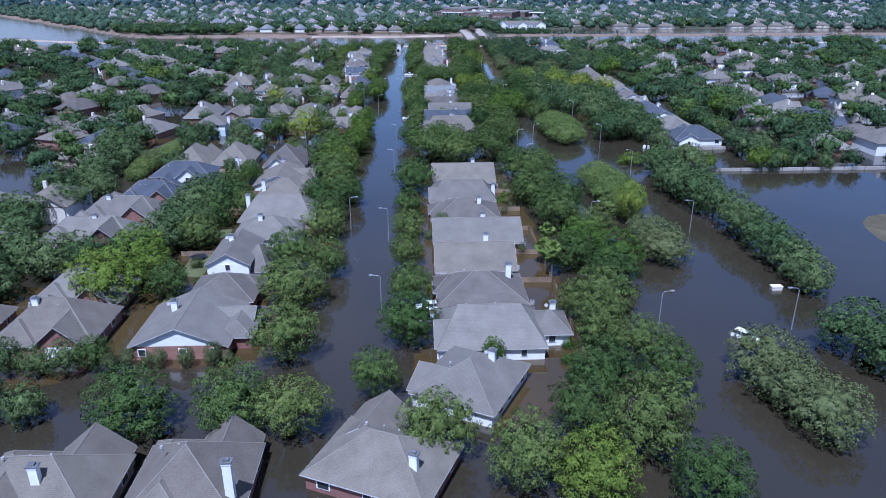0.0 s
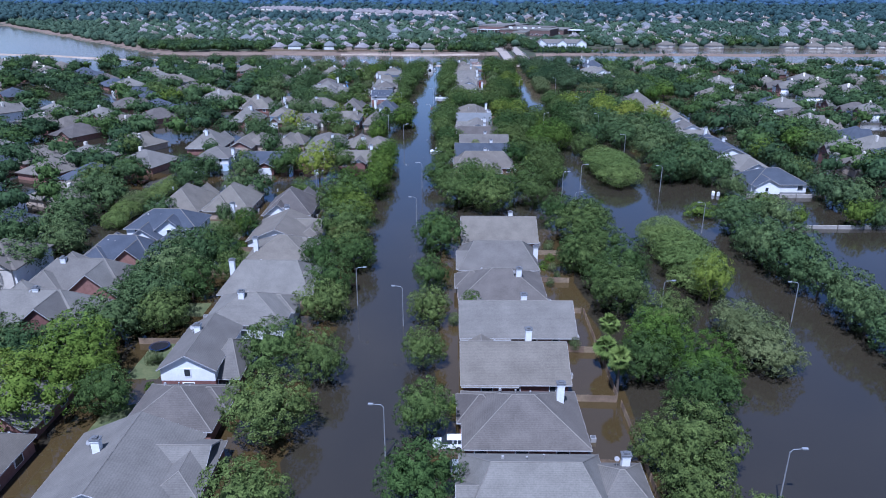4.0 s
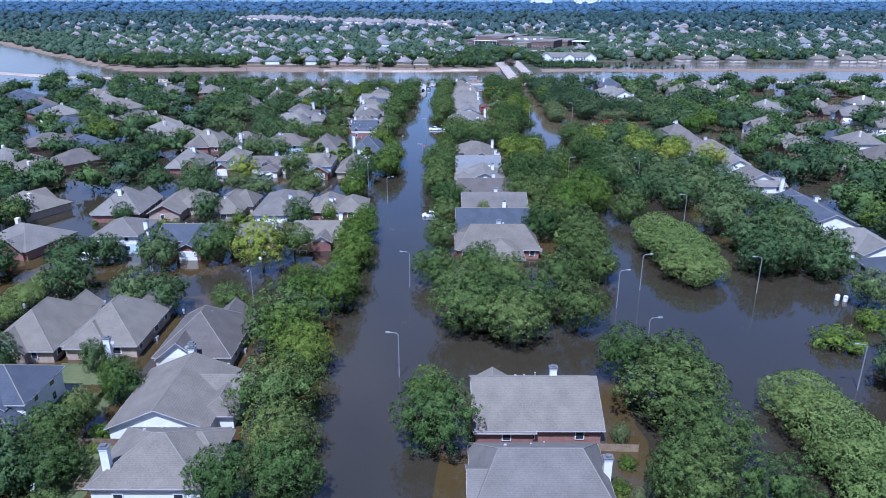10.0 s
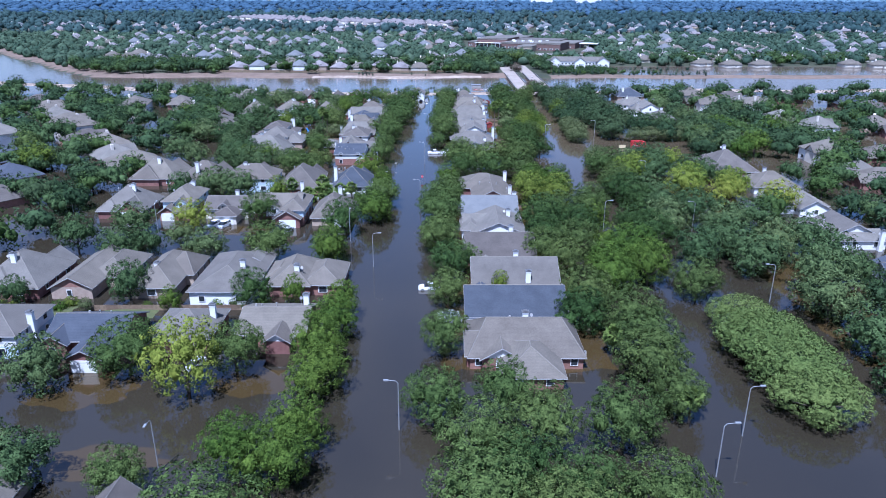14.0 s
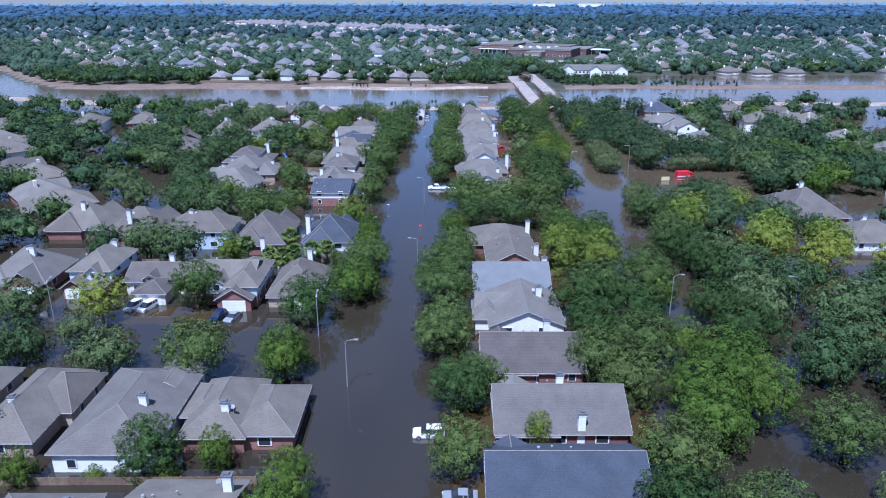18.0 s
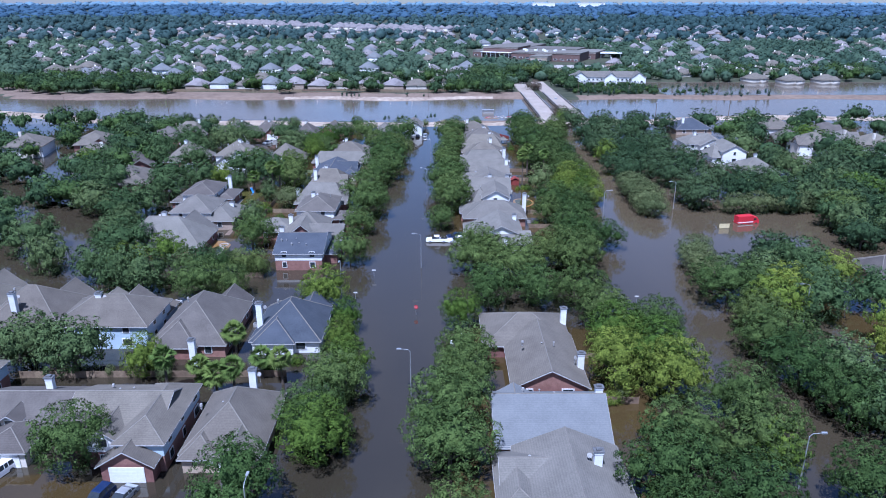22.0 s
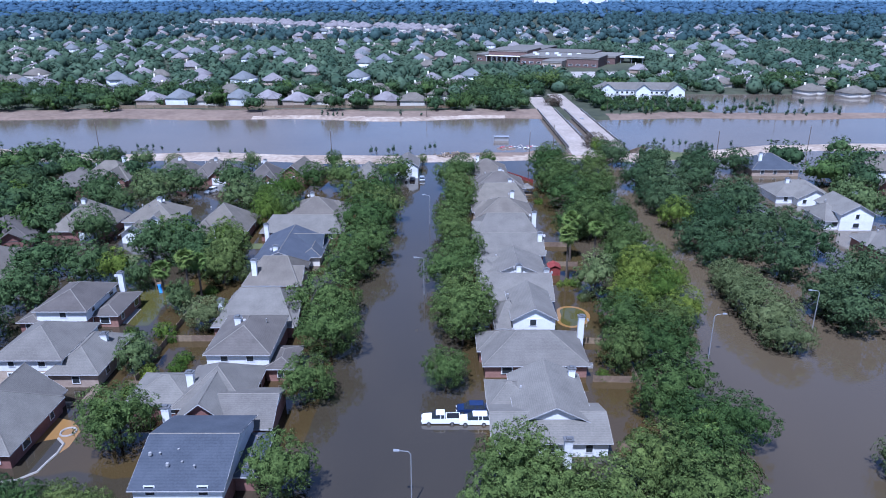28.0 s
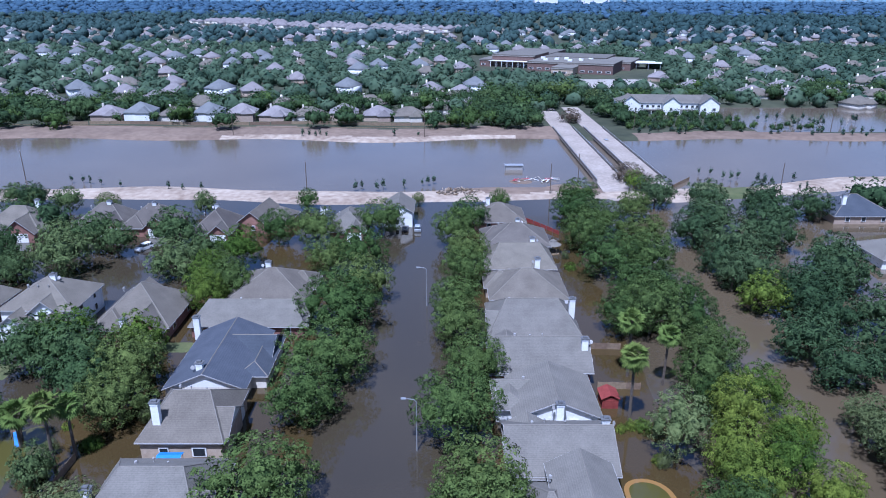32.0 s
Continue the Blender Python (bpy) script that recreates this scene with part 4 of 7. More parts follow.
def crown_mesh(name, r, h, seed, mat, n=90, leaves=1500, size=0.42, flat=1.0, core=0.52):
    """A crown: lobes covered with n rounded clumps that stand apart, each clump a tuft of small leafy sprays turned outwards."""
    g = np.random.default_rng(seed)
    lobes = lumps(r, h, seed, flat)
    core_v, core_f = (ICO1_V, ICO1_F) if leaves > 1000 else (ICO0_V, ICO0_F)
    verts, tris, base = [], [], 0
    for x, y, z, q, v in lobes:
        co = core_v * (np.array((q, q, v)) * core) * g.uniform(0.8, 1.08, (len(core_v), 1)) + (x, y, z)
        verts.append(co)
        tris.append(core_f + base)
        base += len(co)
    # clumps: spread over the outside of the lobes, none deep inside another lobe
    pick = g.choice(len(lobes), n * 9, p=lobes[:, 3] ** 2 / (lobes[:, 3] ** 2).sum())
    out = g.normal(size=(n * 9, 3))
    out[:, 2] += 0.35
    out /= np.linalg.norm(out, axis=1, keepdims=True)
    at = lobes[pick, :3] + out * np.stack([lobes[pick, 3], lobes[pick, 3], lobes[pick, 4]], 1) * g.uniform(0.9, 1.04, (n * 9, 1))
    rel = (at[:, None, :] - lobes[None, :, :3]) / np.stack([lobes[:, 3], lobes[:, 3], lobes[:, 4]], 1)[None]
    free = (rel ** 2).sum(2).min(1) > 0.68
    at, out = at[free], out[free]
    gap, chosen = 2.1 * r / math.sqrt(n), []
    for tight in (1.0, 0.75, 0.5, 0.0):
        for k in range(len(at)):
            if len(chosen) < n and all(((at[k] - at[c]) ** 2).sum() > (gap * tight) ** 2 for c in chosen):
                chosen.append(k)
        if len(chosen) >= n:
            break
    mids, outs = np.concatenate([at[chosen], lobes[:, :3]]), np.concatenate([out[chosen], lobes[:, :3] / r + (0, 0, 0.3)])
    rads = np.concatenate([r * g.uniform(0.62, 1.25, len(chosen)) * 1.28 / math.sqrt(n), lobes[:, 3] * 0.86])
    share = np.concatenate([rads[:len(chosen)] ** 2 / (rads[:len(chosen)] ** 2).sum() * 0.68, lobes[:, 3] ** 2 / (lobes[:, 3] ** 2).sum() * 0.32])
    c = g.choice(len(mids), leaves, p=share)
    way = g.normal(size=(leaves, 3)) + outs[c] * 0.9 + (0, 0, 0.35)
    way /= np.linalg.norm(way, axis=1, keepdims=True)
    mid = mids[c] + way * (rads[c] * np.where(c < len(chosen), g.uniform(0.6, 1.18, leaves), g.uniform(0.86, 1.02, leaves)))[:, None] * (1, 1, 0.85)
    nrm = way * 0.6 + outs[c] * 0.6 + g.normal(size=(leaves, 3)) * 0.26
    nrm /= np.linalg.norm(nrm, axis=1, keepdims=True)
    side = np.cross(nrm, g.normal(size=(leaves, 3)))
    side /= np.linalg.norm(side, axis=1, keepdims=True)
    up = np.cross(nrm, side)
    s = (size * g.uniform(0.55, 1.4, leaves))[:, None]
    q = np.stack([mid - side * s * 0.55 - up * s * 0.8, mid + side * s * 0.55 - up * s * 0.6 + nrm * s * 0.2, mid + up * s * 1.2 - nrm * s * 0.2], 1).reshape(-1, 3)
    tris.append(np.arange(leaves * 3).reshape(-1, 3) + base)
    verts.append(q)
    return tri_mesh(name, np.concatenate(verts), np.concatenate(tris), np.zeros((0, 4), int), mat)


def trunk_mesh(name, r, h, seed):
    """A tapered trunk that forks into limbs under the crown."""
    g = random.Random(seed)
    pieces = [beam((0, 0, -0.4), (0.05, 0, h * 0.4), 0.28, 7, 0.22)]
    for k in range(5):
        a = k * 1.257 + g.uniform(-0.3, 0.3)
        pieces.append(beam((0.05, 0, h * g.uniform(0.28, 0.4)), (r * 0.6 * math.cos(a), r * 0.6 * math.sin(a), h * g.uniform(0.62, 0.8)), 0.13, 5, 0.05))
    return mesh_of(name, *joined(*pieces), "bark")


KINDS = {}


def kind(key, name, label, variants, r, h, lift, mat, **opt):
    """The models of one sort of tree, of crown radius r: crown height h, its middle at height lift."""
    KINDS[key] = []
    for k in range(variants):
        base = thing(name, pose(0, 0, -50), label, "bush" if "bush" in name else "tree", "trees of the flooded estate")
        if "bush" not in name:
            part("trunk", trunk_mesh("trunk", r, lift + h * 0.2, 31 * k + len(key)), base)
        part("crown", crown_mesh("crown", r, h, 97 * k + 7 * len(KINDS), mat, **opt), base, at=pose(0, 0, lift))
        KINDS[key].append(base)


kind("o", "oak_tree", "dense dark green live oak rising from flood water", 6, 6.0, 8.6, 5.4, "oak", n=140, leaves=7400, size=0.165)
kind("b", "tree", "bright green broadleaf tree rising from flood water", 4, 6.0, 9.4, 5.8, "bright", n=130, leaves=7200, size=0.165)
kind("y", "tree", "yellow-green broadleaf tree with airy crown", 3, 5.5, 9.2, 6.2, "lime", n=90, leaves=4200, size=0.2, core=0.4)
kind("i", "island_tree", "olive-green spreading tree on a boulevard island", 2, 6.0, 6.4, 3.6, "olive", n=420, leaves=9500, size=0.135, flat=0.8)
kind("g", "willow_tree", "grey-green thin-leaved tree standing in water", 3, 6.0, 6.8, 4.2, "willow", n=190, leaves=5200, size=0.17)
kind("n", "pine_tree", "brownish green pine with layered crown", 2, 5.0, 11.0, 7.0, "pine", n=120, leaves=4800, size=0.18)
kind("l", "bush", "low rounded green bush at the water's edge", 2, 4.0, 4.0, 1.8, "bright", n=40, leaves=2200, size=0.19)


kind("d", "shade_tree", "deep green dense tree in the belt by the boulevard", 5, 6.0, 8.8, 5.5, "deep", n=140, leaves=7400, size=0.165)
kind("D", "shade_tree", "tree beyond the boulevard, leaves coloured dark for cloud shadow", 3, 6.0, 8.6, 5.4, "blue_shade", n=90, leaves=3300, size=0.25, core=0.58)
kind("O", "tree", "dark green tree among the flooded houses, tinted for haze", 4, 6.0, 8.6, 5.4, "shade", n=90, leaves=3300, size=0.25, core=0.58)
kind("r", "russet_tree", "round russet-brown tree beside the bridge road", 1, 6.0, 7.0, 4.0, "russet", n=70, leaves=2600, size=0.22)
kind("B", "tree", "light green shade tree among the flooded houses", 2, 6.0, 9.2, 5.7, "bright", n=90, leaves=3300, size=0.25, core=0.58)


def palm_model(seed, tall):
    g = random.Random(seed)
    base = thing("palm_tree", pose(0, 0, -50), "fan palm with a tall thin trunk and drooping fronds", "palm", "trees of the flooded estate")
    part("trunk", mesh_of("trunk", *joined(beam((0, 0, -0.6), (0.1, 0, tall * 0.5), 0.26, 7, 0.2), beam((0.1, 0, tall * 0.5), (0.15, 0.05, tall), 0.2, 7, 0.17)), "bark"), base)
    verts, faces = [], []
    o = Vector((0.15, 0.05, tall))
    for k in range(56):
        a, up = k * 2.39996, 1.35 - 2.5 * k / 56 + g.uniform(-0.2, 0.2)
        d = Vector((math.cos(a) * math.cos(up), math.sin(a) * math.cos(up), math.sin(up)))
        side = Vector((-math.sin(a), math.cos(a), 0))
        over = side.cross(d)
        roll = g.uniform(-0.9, 0.9)
        side, over = side * math.cos(roll) + over * math.sin(roll), over * math.cos(roll) - side * math.sin(roll)
        m = o + d * g.uniform(0.8, 1.3) + Vector((0, 0, -0.1))
        n = len(verts)
        verts += [tuple(o + side * 0.04), tuple(o - side * 0.04), tuple(m)]
        faces.append((n, n + 1, n + 2))
        for q in range(9):
            f = -1.35 + 2.7 * q / 8
            tip = m + (d * math.cos(f) + side * math.sin(f)) * g.uniform(0.95, 1.25) + Vector((0, 0, -0.55 + 0.15 * math.cos(f)))
            w = (side * math.cos(f) - d * math.sin(f)) * 0.11
            mid = m.lerp(tip, 0.5) + over * 0.05
            n = len(verts)
            verts += [tuple(m), tuple(mid - w), tuple(tip), tuple(mid + w)]
            faces.append((n, n + 1, n + 2, n + 3))
    part("crown", mesh_of("crown", verts, faces, "palm"), base)
    return base


KINDS["p"] = [palm_model(k, tall) for k, tall in enumerate((4.6, 6.0, 7.6))]
KINDS["P"] = [palm_model(k, tall) for k, tall in ((4, 9.8), (5, 10.8))]
pick = random.Random(5)
FULL = {"o": 6.25, "b": 6.25, "y": 5.5, "i": 6.0, "g": 6.0, "n": 5.0, "l": 4.0, "p": 3.4, "P": 3.4, "r": 6.0, "O": 6.0, "B": 6.0, "d": 6.25, "D": 6.2}
MODELS = [ob for some in KINDS.values() for ob in some]


def tree(x, y, r=6.0, sort="o", tall=1.0, stretch=1.0):
    """A tree of crown radius r; tall: its height against its width. Those far from the street take a coarser crown."""
    if sort == "o" and x > 23:
        sort = "d"
    if not -58 < x < 60 and sort in "obd":
        # past y 440 the darker leaf colour stands in for a cloud's shadow
        sort = sort.upper() if y > 440 else sort.upper().replace("D", "O")
    s = r / FULL[sort]
    if sort in "pP":
        s = pick.uniform(0.95, 1.2)
    z = s ** 0.55 * tall * pick.uniform(0.93, 1.1)
    m = pose(x, y, -0.5, 0, 0, pick.uniform(0, 360) if stretch == 1 else 0) @ Matrix.Diagonal((s, s * stretch, z, 1))
    return copy_thing(pick.choice(KINDS[sort]), m)


def trees(sort, *rows):
    for x, y, r in rows:
        tree(x, y, r, sort)


# both sides of the main street
trees("o", (-23.4, 108.1, 6.9), (-28.6, 146.3, 6.5), (-25.6, 128.9, 8.1), (-20.7, 145.1, 5.5), (-23.6, 167.3, 5.7), (-24, 180, 5.6), (-20.9, 194.2, 5.8), (-25.4, 212.1, 8.0), (-23, 203, 5.5),
      (-30.6, 239.3, 8.8), (-28.9, 358.8, 6.4), (-29.5, 339.5, 4.8), (-22, 375, 5.8), (-20, 384, 6), (-25.5, 446.4, 5.2), (-26, 469.3, 5.2), (-24.5, 484.7, 6.9), (-27.1, 499.1, 8.1))
trees("o", (-25.6, 520.3, 6.7), (-23.7, 531.8, 8.4), (-24.1, 551.4, 8.7), (-22, 564.2, 7.1), (-24, 582, 7), (-37.3, 600, 7.4), (-20.8, 608.5, 7))
trees("b", (-24, 227, 6.2), (-29, 236, 6.6), (-23.4, 252.5, 6.1), (-29.5, 254.7, 5.7), (-22.1, 260.9, 5.2), (-21.7, 275.8, 5.9), (-23, 285, 5.6), (-21.9, 295.9, 5.6), (-21.4, 304.6, 4.3), (-29, 337, 5.1), (-20.9, 369.9, 6.2), (-19, 392, 4.6),
      (-21.4, 400.9, 3.5), (-27.6, 420.9, 6.1), (-21.2, 409.2, 3.3))
trees("o", (-19, 87, 6.4), (-28, 89, 6.9), (-43, 88, 7.6), (2.3, 81.6, 5.8), (-7.3, 96.1, 4.6), (-2.2, 113.3, 6.0), (-1.9, 129.4, 5.1), (-2.9, 149.5, 4.6), (-2.3, 167.1, 4.9), (-2.7, 182.5, 4.4), (-0.7, 206.8, 6.9))
trees("o", (-2.1, 268.8, 5.8), (4.6, 244.8, 8.3), (9, 250, 6), (14, 240, 7.4), (18, 247, 6), (27, 245, 6.9), (5, 258, 6.6), (14.2, 261.9, 6.1), (26, 262, 6.6), (9, 270, 5.6), (36.8, 270, 5.2), (-0.5, 290.6, 5.4), (0.3, 311.8, 5.1), (0.6, 327.8, 5.7), (3.3, 331.4, 5.0),
      (-2, 346, 6.2), (-0.9, 352.7, 5.4), (-1.8, 366.7, 7.1), (-1.9, 375.6, 7.4), (1.1, 394, 6.2), (0.6, 387.1, 5.8))
trees("o", (14, 434, 7.4), (28.2, 439.4, 7.8), (6, 447, 6.2), (5.1, 442.5, 7.1), (10, 442, 6.2), (17.7, 441.2, 6.4), (30, 446, 6.6), (-3.4, 473.5, 4.4), (-0, 490.9, 7.4), (0.6, 498.4, 7.2), (-2.1, 515.5, 7.7), (1, 531, 6), (-1.2, 544.9, 6.2), (-1.6, 554.8, 6.2),
      (1, 572, 6.4), (2, 584, 6.4), (-0.9, 598.7, 6.3), (3, 612, 6))
trees("b", (-2.1, 216.9, 3.9), (0.7, 411.8, 4.4), (12, 318, 2.4), (6.1, 169.5, 2.6), (12.6, 104.3, 2.3))

# the belt between the houses and the boulevard
trees("o", (35, 145, 5.6), (43, 160, 6.4), (14, 74.2, 6.2), (37, 70, 6.0), (32, 81, 7.4), (29, 95, 6.3), (38, 104, 5.8), (39.6, 94.4, 5.5), (24, 84, 6.2), (33, 112, 6), (35.9, 121.3, 7.5), (31, 122, 5), (41, 133.6, 6.5), (36.7, 171.2, 7.2), (37, 181, 6.6), (32.9, 193.5, 6.5), (38, 202, 7.2), (36.8, 213.3, 9.2), (39, 222, 7), (32, 226, 6))
trees("b", (38.3, 150.8, 6.7), (44.3, 141.6, 6.2), (22, 70.4, 6.8), (36.7, 317.8, 6.5), (44.8, 331.5, 7.4), (26.5, 389, 6.4), (34, 392.5, 6.8), (29.5, 396.5, 5.8), (35, 385, 6.6), (29.1, 400.9, 6.5), (39.6, 515.6, 5.4), (36, 506.5, 5.2), (45.4, 521.5, 4.6), (41.9, 504.6, 4.6), (46, 511, 4.4), (44.8, 498, 4.6), (35, 499, 5))
trees("o", (27, 300, 6.4), (31, 194, 5), (36.7, 287.8, 7.4), (34.6, 278.6, 7.2), (35.6, 296.2, 6.9), (30, 310, 6.6), (24.5, 338.2, 6.1), (28.1, 329.3, 5.8), (26.3, 350.4, 6.1), (34, 342, 6.6), (27, 361, 7), (36, 356, 6.8), (33, 370, 7), (42, 368, 7), (29, 412, 6), (37.4, 404.7, 5.6),
      (26, 448, 6.8), (32, 454, 6.4), (31.7, 465, 6.8), (39.1, 457.4, 5.6), (27.3, 479.1, 4.9), (35, 480, 6.6), (31, 492, 6.4), (38.5, 487.9, 5.6))
trees("o", (36.4, 549.4, 8.2), (44, 547, 5.4), (43, 536, 5.6), (43.4, 560, 6), (37, 561, 7.4), (43, 576, 7.4), (35.8, 578.4, 8.8), (33, 596, 7.4), (40, 608, 7.6), (33.9, 615.6, 8.6), (37, 632, 7), (46, 592, 7), (31, 549, 6), (39.1, 527, 6.2), (38, 520.5, 3.6))
trees("o", (7, 421, 6.1), (17.4, 422.2, 6.4), (26.7, 419, 6.5), (43, 190, 5.8), (-28.6, 192.8, 5.4), (55.2, 315.5, 6.2), (62.5, 336.1, 6.2), (91, 271, 5.6), (82.5, 277, 5.6), (92, 256, 4.6))
trees("n", (29.4, 511, 4.6))
trees("y", (43, 366, 4.2))
trees("b", (62.1, 558.5, 5.2), (38.5, 326, 6.6), (46.5, 323, 6.4), (41, 343, 4.6))
trees("p", (29.6, 140.5, 3.4), (30.5, 145, 3.4), (29.2, 149, 3.2), (30.6, 153.8, 3.4), (32, 452, 3), (38, 268, 3), (31, 290, 3))

trees("P", (24.6, 518.9, 3.4), (27.9, 533, 3.4), (33.2, 530.2, 3.4), (-56.8, 510.5, 3.4), (-58.6, 508.2, 3.4))
tree(57, 176, 4.2, "y", 1.35)
tree(-44, 277, 6.6, "y", 1.25)
shrub = random.Random(77)
for x0, x1, y0, y1, n in ((-104, -26, 305, 312, 13), (-104, -28, 389, 398, 14), (-62, -49, 455, 540, 10), (-57, -48, 110, 225, 8), (24, 28, 90, 225, 12), (24, 28, 285, 410, 10), (22, 27, 455, 600, 10), (-33, -30, 110, 225, 5), (-4, 3, 110, 600, 10)):
    for k in range(n):
        x, y = shrub.uniform(x0, x1), shrub.uniform(y0, y1)
        if math.dist((x, y), (-52.3, 155)) < 5 or math.dist((x, y), (22.6, 500.7)) < 8:
            y += 9      # clear of the trampoline and the pool
        tree(x, y, shrub.uniform(0.9, 1.9), shrub.choice("lllg"), 0.9)

# the islands of the boulevard and its far side
trees("g", (60, 84, 7), (58.5, 91, 6.6), (58, 98, 7), (58, 149, 6.4), (58, 156, 6.2), (58, 163, 6), (58, 442, 5), (59, 435, 5.6), (60, 449, 5), (60, 486, 4.8), (60, 493, 6.4), (60, 501, 6.8), (60, 509, 6.2), (60, 516, 4.8))
trees("i", (58, 184, 7), (58, 191, 8), (58, 199, 8.4), (57.5, 207, 8.2), (58, 215, 7.2), (59, 270, 8.2), (59.5, 278, 9.6), (59, 285, 10), (59, 292, 9.4), (59, 300, 8))
trees("o", (78, 199, 6.4), (80, 209, 6.3), (80, 189, 7), (82, 180, 6.3), (83, 163, 5.7), (84, 147, 5.9), (83, 131, 5), (78, 106, 7), (79, 222, 6.3), (84, 171, 5.8), (84, 155, 5.6), (84, 139, 5.4), (80, 98, 6.6), (86, 230, 6.4), (92, 224, 6), (88, 204, 6), (78, 275, 7.4), (80, 290, 7), (79, 305, 7.4), (84, 318, 7), (74, 330, 7), (72, 343, 7.4))
trees("o", (88, 282, 7), (93, 296, 7.2), (96, 309, 7.2), (92, 330, 7.4), (94, 346, 7.4), (83, 340, 6.6), (66, 376, 7.4), (63, 388, 7.2), (57, 399, 7), (72, 368, 7.2), (54.2, 347.6, 6.8), (52, 359, 6.6), (62, 360, 6.8), (76, 355, 7), (86, 362, 7), (59.9, 378.1, 5.9), (66, 425, 6.6), (73, 415, 7), (57.3, 388.9, 7.8), (44, 380, 6))
trees("y", (76, 391, 6.4), (69, 420, 6), (82, 402, 6), (88, 384, 5.8), (63.8, 413.5, 6.1), (94, 396, 5.6), (102, 380, 6), (84, 428, 5))
trees("o", (76, 521, 6.6), (83, 509, 6.4), (75, 502, 5.8), (74, 535, 6.4), (81, 548, 6.8), (71, 549, 6), (87, 534, 6.8), (89, 548, 6.2), (74, 562, 7.4), (84, 570, 8), (66, 572, 7), (67, 586, 7.6), (62, 600, 7), (71, 612, 7.6), (62, 635, 7), (87, 612, 8), (80, 596, 7.6), (89, 581, 6.2), (62, 538.5, 7), (64, 529.5, 6), (61, 571, 5), (61, 580, 5))
trees("o", (52, 622, 6), (76, 630, 6.4), (92, 628, 6), (104, 622, 6.4), (104, 512, 7), (112, 496, 6.6))
trees("o", (58, 422.2, 8.6), (59, 409, 6), (77, 445, 6), (81, 438, 6.6), (88, 419, 6.4), (79, 427, 6), (70, 434, 5))
trees("l", (76, 238, 5), (88, 246, 4), (100, 250, 4))

# the yards and lanes on the other side
trees("y", (-63, 131, 7), (-62, 146, 7), (-58, 141, 5), (-68, 136, 5.4), (-71, 360, 5.4))
trees("o", (-52, 134, 5), (-54, 178, 6), (-59, 170, 7), (-58, 195, 5.8), (-60, 183, 7), (-62, 160, 7.2), (-54, 162, 5.6), (-48, 186, 4), (-53, 197, 5), (-57, 204, 5), (-66, 150, 5.6), (-60, 91, 3.4), (-60, 104, 3.2), (-65, 104, 2.8), (-56, 106, 3.2), (-70, 105, 3), (-68, 92, 5.4), (-84, 90, 6))
trees("o", (-53, 219, 4), (-44.2, 250.7, 4.6), (-56.3, 283, 7.2), (-37.5, 283.3, 6.1), (-69.8, 278.4, 5.6), (-84, 281, 4.6), (-66, 255, 5.2), (-84, 262, 5.6), (-90, 276, 6), (-60.2, 339.1, 5.6), (-44.1, 337.4, 6.7), (-82, 338, 5.6), (-53.9, 367, 6.3), (-75.5, 396, 6.2), (-71, 350, 3.6), (-96, 345, 6), (-88, 360, 6), (-42.3, 312.6, 5.2))
trees("o", (-49, 426, 5), (-69.9, 429.7, 6.7), (-55.4, 424.2, 6.6), (-82.9, 451.7, 7.5), (-83, 436, 5.6), (-51.4, 457.3, 6.5), (-67, 394, 6), (-87, 455, 6), (-97, 441, 5.4), (-108, 455, 7), (-46, 439, 3.2), (-50, 440, 3.8), (-55, 440, 3.8), (-60, 441, 3.8), (-64, 441, 3.4), (-87, 396, 4.6))
trees("g", (86, 489, 4.4), (93, 490, 4.8), (100, 491, 4.8), (107, 491, 4.8), (114, 492, 4.6), (121, 493, 4.6), (128, 494, 4.4))
trees("i", (-92, 224, 4.2), (-92, 232, 4.6), (-91, 240, 4.8), (-91, 248, 4.8), (-90, 256, 4.4), (-90, 263, 4))
trees("o", (-100, 240, 6.4), (-107, 270, 7), (-101, 214, 6.6), (-95, 203, 6), (-104, 227, 6.4), (-110, 250, 7), (-108, 205, 7), (-98, 190, 6.6), (-106, 180, 7), (-100, 168, 6.4), (-97, 155, 6.8), (-104, 145, 7), (-94, 140, 6.4),
      (-88, 133, 6), (-104, 128, 7), (-111, 116, 7), (-103, 106, 7), (-112, 160, 7.4), (-82, 145, 6.4), (-78, 150, 6), (-72, 146, 6.4), (-90, 150, 6), (-64, 200, 5), (-63, 188, 5.6), (-96, 98, 6.6), (-112, 98, 7), (-64, 176, 5.4), (-62, 228, 2.6), (-56, 211, 3.2))
trees("o", (-75, 430, 6.1), (-108, 489, 7), (-114, 507, 7.5), (-93, 489, 7), (-98, 524, 7.5), (-125, 527, 7.5), (-97, 547, 6), (-113, 556, 7), (-50, 566, 5.6), (-72, 515, 3.6), (-59, 504, 3.1),
      (-58, 480, 3.9), (-66, 578, 6.6), (-101, 574, 4.5), (-112, 584, 7))
trees("b", (-78, 518, 4), (-72, 539, 6.4), (-59, 540, 4.6), (-52, 583, 6), (-56, 570, 4.9))
trees("o", (-139, 586, 7.5), (-79, 226, 4.9), (-59, 253, 5.2), (-70.1, 315.3, 4.8), (-93, 311.5, 3.2), (-77.8, 343.5, 4.8), (-77, 397, 5.1), (77, 494, 7), (92, 500, 7), (90, 512, 7), (70, 556, 6))
trees("g", (-105.3, 630, 4), (-11.5, 636, 2.4))
trees("l", (-58.2, 492.6, 2.4), (-61, 486, 1.6), (-64, 491.5, 1.8))
trees("g", (-50.4, 495.4, 5.6), (-53, 443, 3), (-92, 240, 5))
